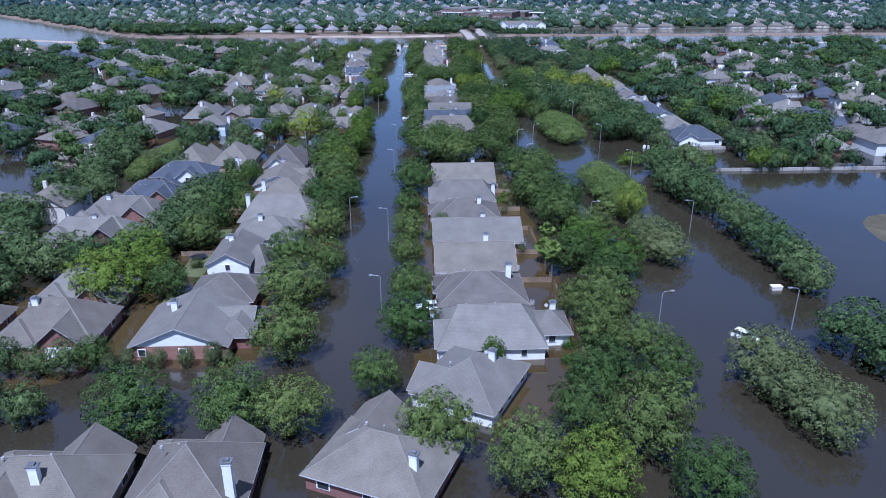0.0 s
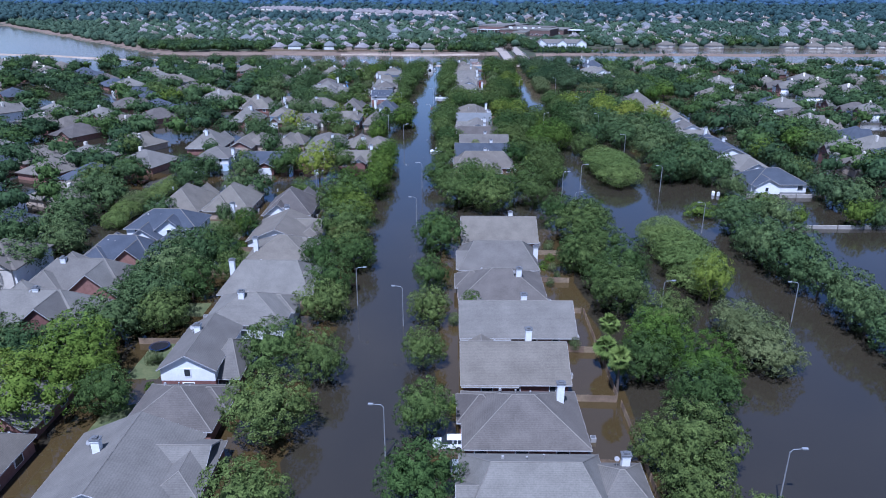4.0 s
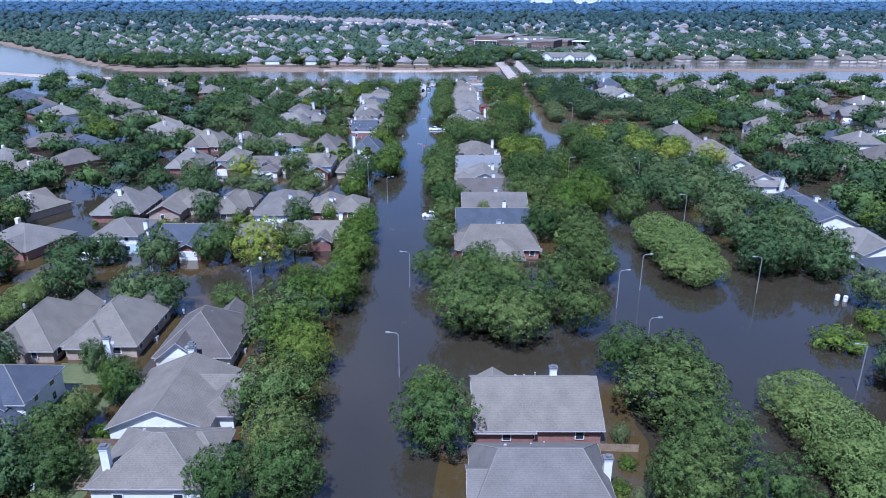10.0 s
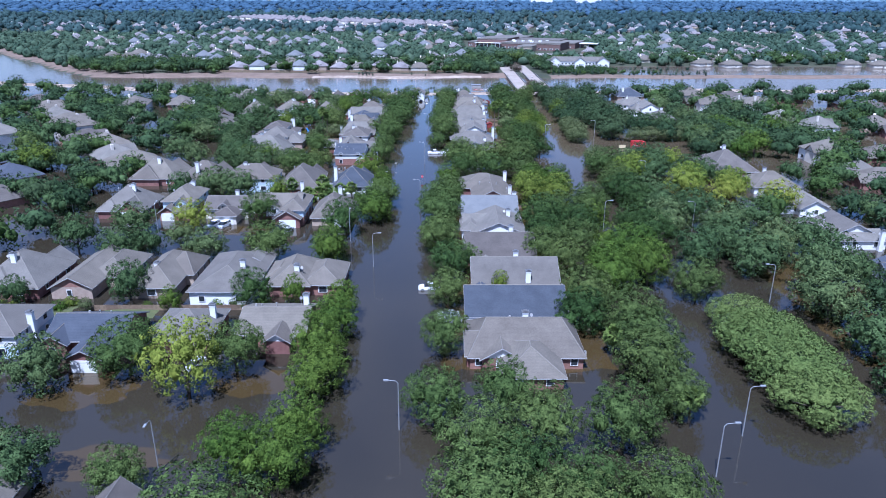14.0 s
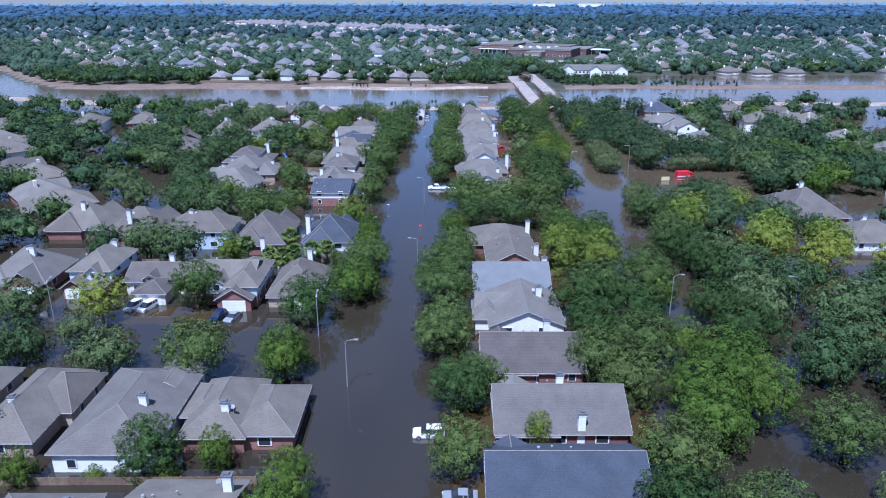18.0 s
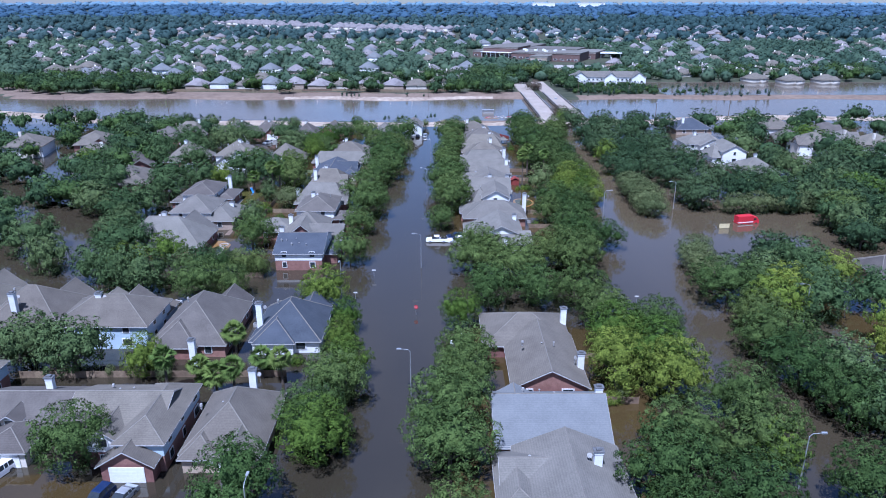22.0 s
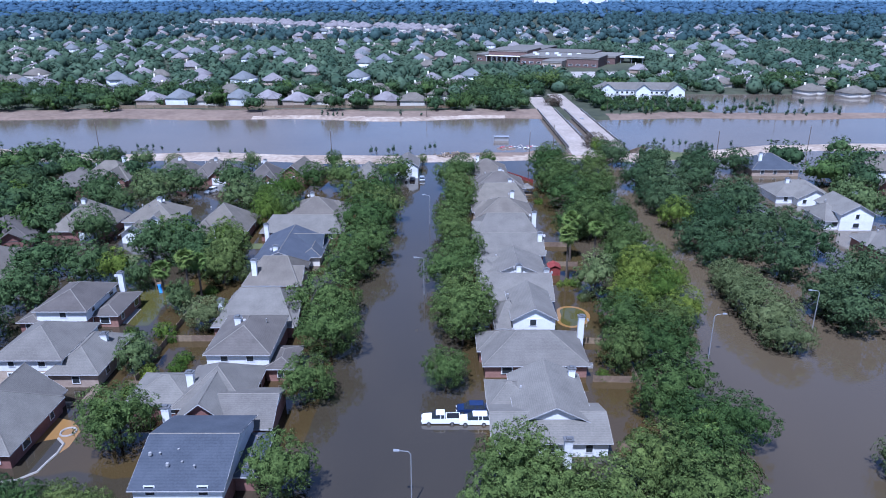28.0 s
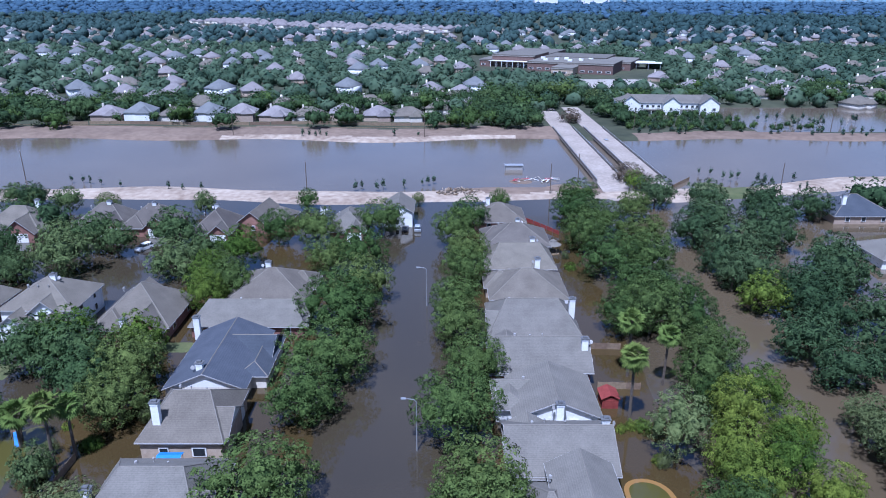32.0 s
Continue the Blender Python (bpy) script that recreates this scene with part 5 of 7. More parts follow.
trees("b", (-54.2, 392.1, 4.3), (-70, 445, 5), (-53, 559, 5), (-54, 219, 3.4), (-76, 437, 4.4), (-33.1, 312.5, 2.8), (-58.6, 309.3, 2.4))
trees("p", (-37, 386, 3.4), (-41, 401, 3.4), (-34, 392, 3.4), (-40, 386, 3.4), (-44, 390, 3.2), (-48, 386, 3.2), (-61, 530, 3.4), (-52, 456, 3), (-30, 390, 3.4), (-66, 513, 3.4))
trees("o", (-56, 528, 7), (-54, 519, 6), (-68, 533, 7), (-77, 535, 6.4), (-62, 524, 6), (-85, 520, 6), (-92, 505, 6.6), (-96, 480, 6.6), (-90, 470, 5), (-93.1, 596.3, 6.6), (-86.4, 592.6, 5.4), (-101, 594, 6), (-116.3, 628, 4.6), (-137, 636, 4.4), (-129.6, 633.4, 3.2), (-92.4, 578.6, 7.2), (-108, 577, 6.4), (-73.4, 598.5, 7), (-75.5, 628, 3.4), (-47.8, 602.6, 5.8), (-45.1, 631.8, 3.8), (-55.3, 575.2, 5), (-31, 580, 5.8), (-62, 588, 4.4))

# ---- land, water and the far shore ----
PATCHES = ((130, 160, 24, 38), (172, 204, 30, 14), (-62, 216, 7, 8), (-84, 534, 8, 9), (88, 658, 11, 15), (24, 666, 9, 7), (38, 658, 12, 9), (14, 655, 14, 7), (98, 500, 22, 5), (125, 228, 24, 4))


def shores(x):
    """Where the near and the far shore of the river lie."""
    near = 648 + 3 * np.sin(x * 0.045) + np.clip(x - 70, 0, 70) * 0.25 + np.clip(-x - 150, 0, 900) * 0.32
    far = 741 + np.clip(-x - 285, 0, 900) * 1.1 + 3 * np.sin(x * 0.06) - 5 * np.exp(-(((x + 45) / 40) ** 2))
    return near, far


def land_height(x, y):
    """The ground's height over the flood: under water in the estate and the river, above it on the banks and beyond."""
    near, far = shores(x)
    h = np.full(x.shape, -0.7)
    h = np.where(y > far - 4, np.clip((y - far) * 0.22, -0.7, 1.0), h)
    h = np.maximum(h, -0.7 + 1.45 * np.exp(-(((y - near) / 9.5) ** 2)) * (0.88 + 0.12 * np.sin(x * 0.11)))
    h = np.where((x > 145) & (y > 757) & (y < 836), -0.5, h)      # the flooded basin behind the far bank
    for a, b, p, q_ in PATCHES:
        h = np.maximum(h, 0.14 - 0.5 * (((x - a) / p) ** 2 + ((y - b) / q_) ** 2))
    return h


ys = np.concatenate([np.arange(-300, 60, 30), np.arange(60, 620, 6), np.arange(620, 700, 2), np.arange(700, 800, 2.5), np.arange(800, 1260, 5), np.arange(1260, 1400, 30), np.arange(1400, 5200, 200)]).astype(float)
xs = np.concatenate([np.arange(-3600, -800, 200), np.arange(-800, -200, 12), np.arange(-200, 260, 5), np.arange(260, 600, 12), np.arange(600, 3801, 200)]).astype(float)
gx, gy = np.meshgrid(xs, ys)
gz = land_height(gx, gy)
nx, ny = len(xs), len(ys)
idx = np.arange(nx * ny).reshape(ny, nx)
q = np.stack([idx[:-1, :-1], idx[:-1, 1:], idx[1:, 1:], idx[1:, :-1]], -1).reshape(-1, 4)
me = tri_mesh("ground", np.stack([gx, gy, gz], -1).reshape(-1, 3), np.zeros((0, 3), int), q, "land")
me.materials.append(M["sand"])
me.materials.append(M["grass"])
me.materials.append(M["soil"])
me.materials.append(M["clay"])
mx, my = gx[:-1, :-1].ravel(), gy[:-1, :-1].ravel()
near, far = shores(mx)
slot = np.where(np.abs(my - near) < 15, 1, 0)
slot = np.where((my > far - 5) & (my < far + 26) & (mx < 50), 4, slot)      # bare clay under the far trees
slot = np.where((my > far - 6) & (my < far + 8 - 0.08 * np.abs(mx + 40)) & (np.abs(mx + 40) < 70), 1, slot)      # a pale spit of sand
slot = np.where((mx > 82) & (my > far - 6) & (my < far + 13), 4, slot)      # the bare slope past the bridges
for a, b, p, q_ in PATCHES:
    slot = np.where(((mx - a) / p) ** 2 + ((my - b) / q_) ** 2 < 1.2, 4 if 640 < b < 667 and a < 60 else 3 if p > 19 and b < 210 else 2, slot)
me.polygons.foreach_set("material_index", slot.astype(np.int32))
ground = tagged(new("ground", me), "flat land with sandy river banks and green far country", "ground", kind="structure")
water = new("water", mesh_of("water", [(-3600, -300, 0), (3600, -300, 0), (3600, 1500, 0), (-3600, 1500, 0)], [(0, 1, 2, 3)], "water"))
tagged(water, "still brown flood water over streets and river", "water", kind="structure")


def yard_water(x0, x1, y0, y1, seed, mat="shallow", label="shallow orange-brown flood water over the yards"):
    """A sheet of shallow brown water over a row of yards, with an uneven edge."""
    g = random.Random(seed)
    n, m = max(4, int((y1 - y0) / 4)), max(4, int(min(200, (x1 - x0) / 3)))
    rim = [(x0 + g.uniform(-1, 1), y0 + (y1 - y0) * k / n) for k in range(1, n)] + [(x0 + (x1 - x0) * k / m, y1 + g.uniform(-2, 1)) for k in range(m + 1)]
    rim += [(x1 + g.uniform(-1, 1), y1 - (y1 - y0) * k / n) for k in range(1, n)] + [(x1 - (x1 - x0) * k / m, y0 + g.uniform(-1, 2)) for k in range(m + 1)]
    rim.reverse()
    me = mesh_of("water", [(x, y, 0.005) for x, y in rim], [tuple(range(len(rim)))], mat)
    tagged(new("water", me), label, "water", kind="structure")


for k, (x0, x1, y0, y1) in enumerate(((-1, 31, 86, 224), (-0.5, 31, 283, 412), (0, 31, 454, 626), (-58, -21.5, 106, 249), (-75, -58.5, 150, 250), (-62, -24, 450, 620), (-100, -60, 100, 140), (76, 100, 284, 440), (-110, -84, 262, 284))):
    yard_water(x0, x1, y0, y1, k)


def shoal(cx, cy, p, q, seed):
    """A shallow brown patch with a wavering outline."""
    g = random.Random(seed)
    rim = [(cx + p * math.cos(a) * w, cy + q * math.sin(a) * w) for a, w in ((k * math.tau / 48, 1 + 0.1 * math.sin(k * 0.9 + seed) + g.uniform(-0.05, 0.05)) for k in range(48))]
    tagged(new("water", mesh_of("water", [(x, y, 0.009) for x, y in rim], [tuple(range(48))], "shallow")), "shallow orange-brown flood water over a drive", "water", kind="structure")


for k, row in enumerate(((-62.5, 277.5, 9, 6), (-34.5, 280, 8, 4.6), (-50, 258, 9, 4), (-84, 276, 7, 6), (-33, 232, 7, 8), (-60, 362, 12, 4), (-27, 470, 3, 9))):
    shoal(*row, k)
yard_water(-75, -63, 496.5, 518, 31, "pool_water", "shallow olive water over a drowned lawn")
yard_water(-3400, 3400, 646, 1490, 41, "muddy", "wide muddy brown river in flood")


def lawn(x0, x1, y0, y1, seed):
    """A patch of lawn that rises a hand's width out of the flood, its rim under water."""
    g = np.random.default_rng(seed)
    nx_, ny_ = max(6, int((x1 - x0) / 0.7)), max(6, int((y1 - y0) / 0.7))
    u, v = np.meshgrid(np.linspace(-1, 1, nx_), np.linspace(-1, 1, ny_))
    rim = np.maximum(np.abs(u), np.abs(v))
    z = 0.24 - 0.5 * rim ** 4 + g.uniform(-0.05, 0.05, u.shape)
    co = np.stack([x0 + (u + 1) / 2 * (x1 - x0), y0 + (v + 1) / 2 * (y1 - y0), z], -1).reshape(-1, 3)
    i = np.arange(nx_ * ny_).reshape(ny_, nx_)
    q = np.stack([i[:-1, :-1], i[:-1, 1:], i[1:, 1:], i[1:, :-1]], -1).reshape(-1, 4)
    tagged(new("lawn", tri_mesh("lawn", co, np.zeros((0, 3), int), q, "grass")), "green back-yard lawn just above the flood", "lawn", kind="structure")


for k, row in enumerate(((-71, -55.5, 222.5, 231.5), (-70, -53.5, 213, 221.5), (-54.5, -47.5, 192, 208), (-55, -48, 143, 160), (-54, -46.8, 126, 138), (-84, -72, 223, 230), (-95, -78, 304, 312), (-74, -60, 304.5, 312), (-88, -79, 531, 538), (-60, -50, 541, 546), (-55, -48.5, 168, 176))):
    lawn(*row, 60 + k)


def woods(name, mat, x_of, n, seed, y0, y1, r0, r1, label, skip=None, leaves=70, squat=1.0):
    """Far trees as heaps of leafy sprays over a rough core, joined."""
    g = np.random.default_rng(seed)
    verts, tris, base = [], [], 0
    for k in range(n):
        y = y0 + (y1 - y0) * g.random() ** 0.8
        x = g.uniform(*x_of(y))
        if skip and skip(x, y):
            continue
        r = g.uniform(r0, r1)
        tall = r * g.uniform(0.75, 1.15) * squat
        core = ICO1_V * g.uniform(0.62, 1.0, (len(ICO1_V), 1)) * (r, r, tall) + (x, y, tall * 0.75)
        way = g.normal(size=(leaves, 3))
        way[:, 2] = np.abs(way[:, 2]) - 0.35
        way /= np.linalg.norm(way, axis=1, keepdims=True)
        mid = way * g.uniform(0.62, 1.15, (leaves, 1)) * (r, r, tall) + (x, y, tall * 0.75)
        side = np.cross(way, g.normal(size=(leaves, 3)) * 0.8 + (0, 0, 1))
        side /= np.linalg.norm(side, axis=1, keepdims=True)
        up = np.cross(way, side)
        s = r * g.uniform(0.09, 0.23, (leaves, 1))
        verts += [core, np.stack([mid - side * s - up * s * 0.6, mid + side * s - up * s * 0.4, mid + up * s * 1.1 + way * s * 0.3], 1).reshape(-1, 3)]
        tris += [ICO1_F + base, np.arange(leaves * 3).reshape(-1, 3) + base + len(ICO1_V)]
        base += len(ICO1_V) + leaves * 3
    return tagged(new(name, tri_mesh(name, np.concatenate(verts), np.concatenate(tris), np.zeros((0, 4), int), mat)), label, "woods", kind="stuff")


# where the houses beyond the river stand, in loose bent rows
g = random.Random(33)
FAR_PLACES = []
for row in range(15):
    y = 836 + row * 44 + row * row * 1.2
    x = -0.66 * y + g.uniform(0, 20)
    while x < 0.6 * y:
        x += g.uniform(16, 30) * (1 + row * 0.05)
        if g.random() < 0.62:
            FAR_PLACES.append((x + g.uniform(-3, 3), y + 14 * math.sin(x * 0.013 + row) + g.uniform(-9, 9), g.uniform(-35, 35)))
FAR_PLACES = [p for p in FAR_PLACES if not (20 < p[0] < 185 and 740 < p[1] < 1180) and p[1] - 30 > 752 + max(0, -p[0] - 250) * 1.35]
FAR_XY = np.array([p[:2] for p in FAR_PLACES])


def clear(x, y):
    """Where the far shore has no trees: the road from the bridge, the school's grounds, the bank."""
    far = 751 + max(0, -x - 285) * 1.13
    u = (x + 525) / 520
    town = 1950 - 440 * max(0, min(1, u)) ** 0.9 - 40 * (1 - u)
    return y < far or (-0.02 < u < 1.05 and town - 60 < y < town + 150) or (46 < x < 80 and y < 815) or (22 < x < 180 and 975 < y < 1175) or (94 < x < 152 and 905 < y < 985) or (86 < x < 150 and 755 < y < 830) or (140 < x < 420 and y < 838) or (-188 < x < -6 and 755 < y < 798 and random.Random(int(x * 7)).random() < 0.6) or bool(np.any((np.abs(FAR_XY[:, 0] - x) < 7) & (FAR_XY[:, 1] - y < 17) & (y - FAR_XY[:, 1] < 5)))


# bluer leaf colours with distance, in place of haze in the air
woods("far_woods", "far_deep", lambda y: (0.27 * y, 0.75 * y), 2050, 13, 800, 1300, 3.4, 6.6, "dark green trees round the far roofs, leaves tinted for haze", clear, 54)
woods("far_woods", "skyline_deep", lambda y: (0.18 * y, 0.72 * y), 1950, 14, 1250, 2600, 5, 10, "dark dense woods far beyond the river, coloured bluish for haze", clear, 22)
woods("far_woods", "far", lambda y: (-0.75 * y, 0.27 * y), 4350, 3, 800, 1300, 3.4, 6.6, "dense green trees of the far estate, leaves tinted for haze", clear, 54)
woods("far_woods", "skyline", lambda y: (-0.72 * y, 0.18 * y), 3250, 4, 1250, 2600, 5, 10, "dark green woods far beyond the river, coloured bluish for haze", clear, 22)
# the last two rings take their blue from haze put into the colour
woods("far_woods", "horizon", lambda y: (-0.7 * y, 0.7 * y), 3200, 6, 2300, 4850, 14, 26, "woods at the skyline, coloured blue-green for haze", None, 12, 0.5)
woods("far_woods", "distance", lambda y: (-0.7 * y, 0.7 * y), 620, 8, 4800, 4960, 26, 40, "country at the skyline, coloured pale blue for haze", None, 6, 0.55)

# ---- street furniture ----
POLE = mesh_of("pole", *joined(beam((0, 0, -0.8), (0, 0, 8.3), 0.11, 7, 0.07)), "metal")
ARM = mesh_of("arm", *joined(beam((0, 0, 8.25), (0.35, 0, 8.68), 0.05, 6), beam((0.35, 0, 8.68), (1.6, 0, 8.82), 0.05, 6, 0.04)), "metal")
HEAD = mesh_of("lamp_head", *joined(box(1.45, -0.16, 8.76, 2.2, 0.16, 8.92)), "metal")
LENS = mesh_of("lens", *box(1.6, -0.12, 8.7, 2.1, 0.12, 8.757), "lens")
lamp = thing("street_lamp", pose(0, 0, -60), "tall galvanised street lamp with a curved arm in flood water", "street lamp", "street lamps")
part("pole", POLE, lamp)
part("arm", ARM, lamp)
head = part("lamp_head", HEAD, lamp)
part("lens", LENS, head, "pale lamp lens")
MODELS.append(lamp)
for x, y, turn in ((-7.5, 124, 180), (-7.6, 226, 180), (-7.6, 266, 180), (-8, 386, 180), (-8, 444, 180), (-8, 512, 180), (-7.5, 562, 180), (-17.8, 174.5, 0), (-18, 334.5, 0), (-26, 353, 90), (-25, 427, -90),
                   (-41, 256, -90), (-81, 360, 90), (-7.5, 165, 180)):
    copy_thing(lamp, pose(x, y, 0, 0, 0, turn))
for x, y, turn in ((71, 115, 180), (71, 168, 180), (71, 222, 180), (71, 263, 180), (71, 314, 180), (70, 362, 180), (70, 413, 180), (69, 494, 180), (45, 114.6, 0), (44.5, 168.3, 0), (45, 264.5, 0), (45, 363, 0), (44.8, 483.5, 0), (37.5, 232, 0), (37.5, 255, 0)):
    copy_thing(lamp, pose(x, y, 0, 0, 0, turn))


def utility_pole(x, y, h=10.5):
    p = thing("utility_pole", pose(x, y, 0), "slim dark wooden utility pole near the river bank", "pole", "utility poles")
    part("pole", mesh_of("pole", *beam((0, 0, -1), (0, 0, h), 0.17, 7, 0.11), "pole_wood"), p)
    part("insulator", mesh_of("insulator", *beam((0, 0, h), (0, 0, h + 0.35), 0.06, 6), "vent"), p)


for x, y in ((-49, 651), (108, 650), (31.5, 649), (43.5, 664), (-152, 668), (-12, 742), (-100, 746), (88, 760), (150, 660), (-210, 672), (180, 755)):
    utility_pole(x, y)


def sign_post(x, y, octagon=False):
    s = thing("stop_sign" if octagon else "street_sign", pose(x, y, 0), "red octagonal sign on a half-drowned post" if octagon else "small pale street sign on a thin post in water", "sign")
    part("post", mesh_of("post", *beam((0, 0, -0.8), (0, 0, 2.0), 0.04, 5), "metal"), s)
    if octagon:
        ring = [(0.45 * math.cos(math.pi * (k + 0.5) / 4), 0.45 * math.sin(math.pi * (k + 0.5) / 4)) for k in range(8)]
        v = [(a, -0.06, 1.75 + b) for a, b in ring] + [(a, -0.03, 1.75 + b) for a, b in ring]
        part("plate", mesh_of("plate", v, [tuple(range(8))[::-1], tuple(range(8, 16))] + [(k, (k + 1) % 8, 8 + (k + 1) % 8, 8 + k) for k in range(8)], "red_paint"), s)
        t = bpy.data.curves.new("lettering", "FONT")
        t.body, t.size, t.align_x, t.align_y, t.extrude = "STOP", 0.3, "CENTER", "CENTER", 0.004
        t.materials.append(M["trim"])
        part("lettering", t, s, "white letters", pose(0, -0.068, 1.75, 90, 0, 0))
    else:
        part("plate", mesh_of("plate", *box(-0.45, -0.02, 1.75, 0.45, 0.02, 2.0), "trim"), s)


sign_post(-8.3, 417.5, True)
sign_post(-18.9, 437.8)
sign_post(38.8, 422.6)
sign_post(-21.7, 424.7)

box_unit = thing("mailbox_unit", pose(-46.5, 96.5, 0), "white cluster mailbox standing in flood water", "mailbox")
part("cabinet", mesh_of("cabinet", *joined(box(-0.75, -0.3, 0.4, -0.03, 0.3, 1.25)), "trim"), box_unit)
part("cabinet", mesh_of("cabinet", *joined(box(0.03, -0.3, 0.4, 0.75, 0.3, 1.25)), "trim"), box_unit)
part("post", mesh_of("post", *box(-0.1, -0.1, -0.8, 0.1, 0.1, 0.4), "metal"), box_unit)


# ---- fences and walls ----
def board_strip(n=12, w=2.5, low=-0.7, high=1.27):
    """A run of boards as one corrugated piece: the boards stand alternately before and behind."""
    v, f = [], []
    for k in range(n + 1):
        x = -w / 2 + k * w / n
        for d in (-0.02, 0.0) if k % 2 else (0.0, -0.02):
            v += [(x, d, low), (x, d, high)]
    m = len(v) // 2
    v += [(x, y + 0.03, z) for x, y, z in v]
    for k in range(m - 1):
        a, b, c, d = 2 * k, 2 * k + 2, 2 * m + 2 * k, 2 * m + 2 * k + 2
        f += [(a, b, b + 1, a + 1), (d, c, c + 1, d + 1), (a + 1, b + 1, d + 1, c + 1)]
    return v, f


FENCE_PANEL = mesh_of("panel", *board_strip(), "wood")
FENCE_POST = mesh_of("post", *box(-0.06, -0.06, -0.8, 0.06, 0.06, 1.32), "wood")


def fence(x0, y0, x1, y1):
    n = max(1, round(math.hypot(x1 - x0, y1 - y0) / 2.5))
    f = thing("fence", pose(x0, y0, 0, 0, 0, math.degrees(math.atan2(y1 - y0, x1 - x0))), "weathered brown board fence half under water", "fence", "yard fences")
    step = math.hypot(x1 - x0, y1 - y0) / n
    for k in range(n + 1):
        part("post", FENCE_POST, f, at=pose(k * step, 0.08, 0))
    for k in range(n):
        part("panel", FENCE_PANEL, f, at=pose((k + 0.5) * step, 0, 0) @ Matrix.Diagonal((step / 2.5, 1, 1, 1)))


for y in (122, 138.6, 155, 171.6, 187.5, 205, 300, 316, 333, 350.5, 384, 399, 456, 475, 489, 529, 543):
    fence(21.9, y, 29, y - 0.3)
for y0, y1 in ((106, 137), (139, 171), (456, 500)):
    fence(29.3, y0, 29.5, y1)
for y in (157, 191, 206, 473.5, 490):
    fence(-57, y, -47, y)
for x0, y, x1 in ((-75, 309, -27), (-76, 392, -30), (-64, 437.5, -45)):
    fence(x0, y, x1, y + 0.4)
fence(-57.2, 190, -57, 222)
fence(-56.5, 475, -56.5, 510)
for k, (x0, y0, x1, y1) in enumerate(((-230, 772, -120, 766), (-118, 766, -10, 764), (60, 640, 84, 668))):
    fence(x0, y0, x1, y1)
wall = tagged(new("garden_wall", mesh_of("garden_wall", *joined(*[box(96 + k * 7.2, 225.8, -0.8, 96 + k * 7.2 + 6.9, 226.2, 1.05) for k in range(11)]), "concrete")), "long pale boundary wall standing in flood water", "wall", kind="structure")
tagged(new("garden_wall", mesh_of("garden_wall", *joined(*[box(97 + k * 5.3, 256.4, -0.8, 97 + k * 5.3 + 5.0, 256.8, 1.15) for k in range(4)]), "concrete")), "low pale garden wall before a slate-blue roofed house", "wall", kind="structure")


# ---- vehicles ----
def side_prism(profile, w_low, w_high):
    """A body from its side outline of (x, z), narrowing from w_low at the lowest to w_high at the highest point."""
    zs = [z for _, z in profile]
    lo, hi = min(zs), max(zs)
    half = lambda z: (w_low + (w_high - w_low) * (z - lo) / max(hi - lo, 0.01)) / 2
    n = len(profile)
    v = [(x, -half(z), z) for x, z in profile] + [(x, half(z), z) for x, z in profile]
    f = [tuple(range(n))[::-1], tuple(range(n, 2 * n))] + [(k, (k + 1) % n, n + (k + 1) % n, n + k) for k in range(n)]
    return v, f


TYRE = mesh_of("tyre", *beam((0, -0.13, 0), (0, 0.13, 0), 0.36, 14), "tyre")
RIM = mesh_of("rim", *beam((0, -0.14, 0), (0, 0.14, 0), 0.2, 10), "rim")
LIGHT = mesh_of("headlight", *box(-0.04, -0.16, -0.08, 0.04, 0.16, 0.08), "lens")
SHAPES = {
    "suv": ([(-2.35, 0.35), (-2.4, 0.95), (-2.3, 1.12), (1.1, 1.12), (2.2, 0.98), (2.38, 0.7), (2.35, 0.35)], [(-2.25, 1.1), (-2.0, 1.75), (0.35, 1.78), (1.15, 1.1)], [(-1.95, 1.75), (-1.85, 1.83), (0.2, 1.84), (0.33, 1.77)]),
    "sedan": ([(-2.3, 0.32), (-2.35, 0.85), (-2.2, 0.98), (1.1, 0.95), (2.15, 0.82), (2.32, 0.6), (2.3, 0.32)], [(-1.75, 0.95), (-1.1, 1.38), (0.3, 1.42), (1.15, 0.94)], [(-1.05, 1.38), (-0.95, 1.45), (0.2, 1.47), (0.28, 1.41)]),
    "van": ([(-2.5, 0.35), (-2.52, 1.0), (-2.45, 1.15), (1.5, 1.12), (2.3, 0.95), (2.45, 0.65), (2.42, 0.35)], [(-2.4, 1.13), (-2.2, 1.8), (0.5, 1.84), (1.6, 1.1)], [(-2.15, 1.8), (-2.05, 1.87), (0.4, 1.89), (0.48, 1.83)]),
    "pickup": ([(-3.0, 0.45), (-3.05, 1.1), (-3.0, 1.25), (-0.75, 1.25), (1.3, 1.22), (2.7, 1.12), (2.95, 0.85), (2.9, 0.45)], [(-0.85, 1.2), (-0.7, 1.85), (0.75, 1.88), (1.4, 1.2)], [(-0.66, 1.84), (-0.58, 1.93), (0.62, 1.94), (0.72, 1.87)]),
}


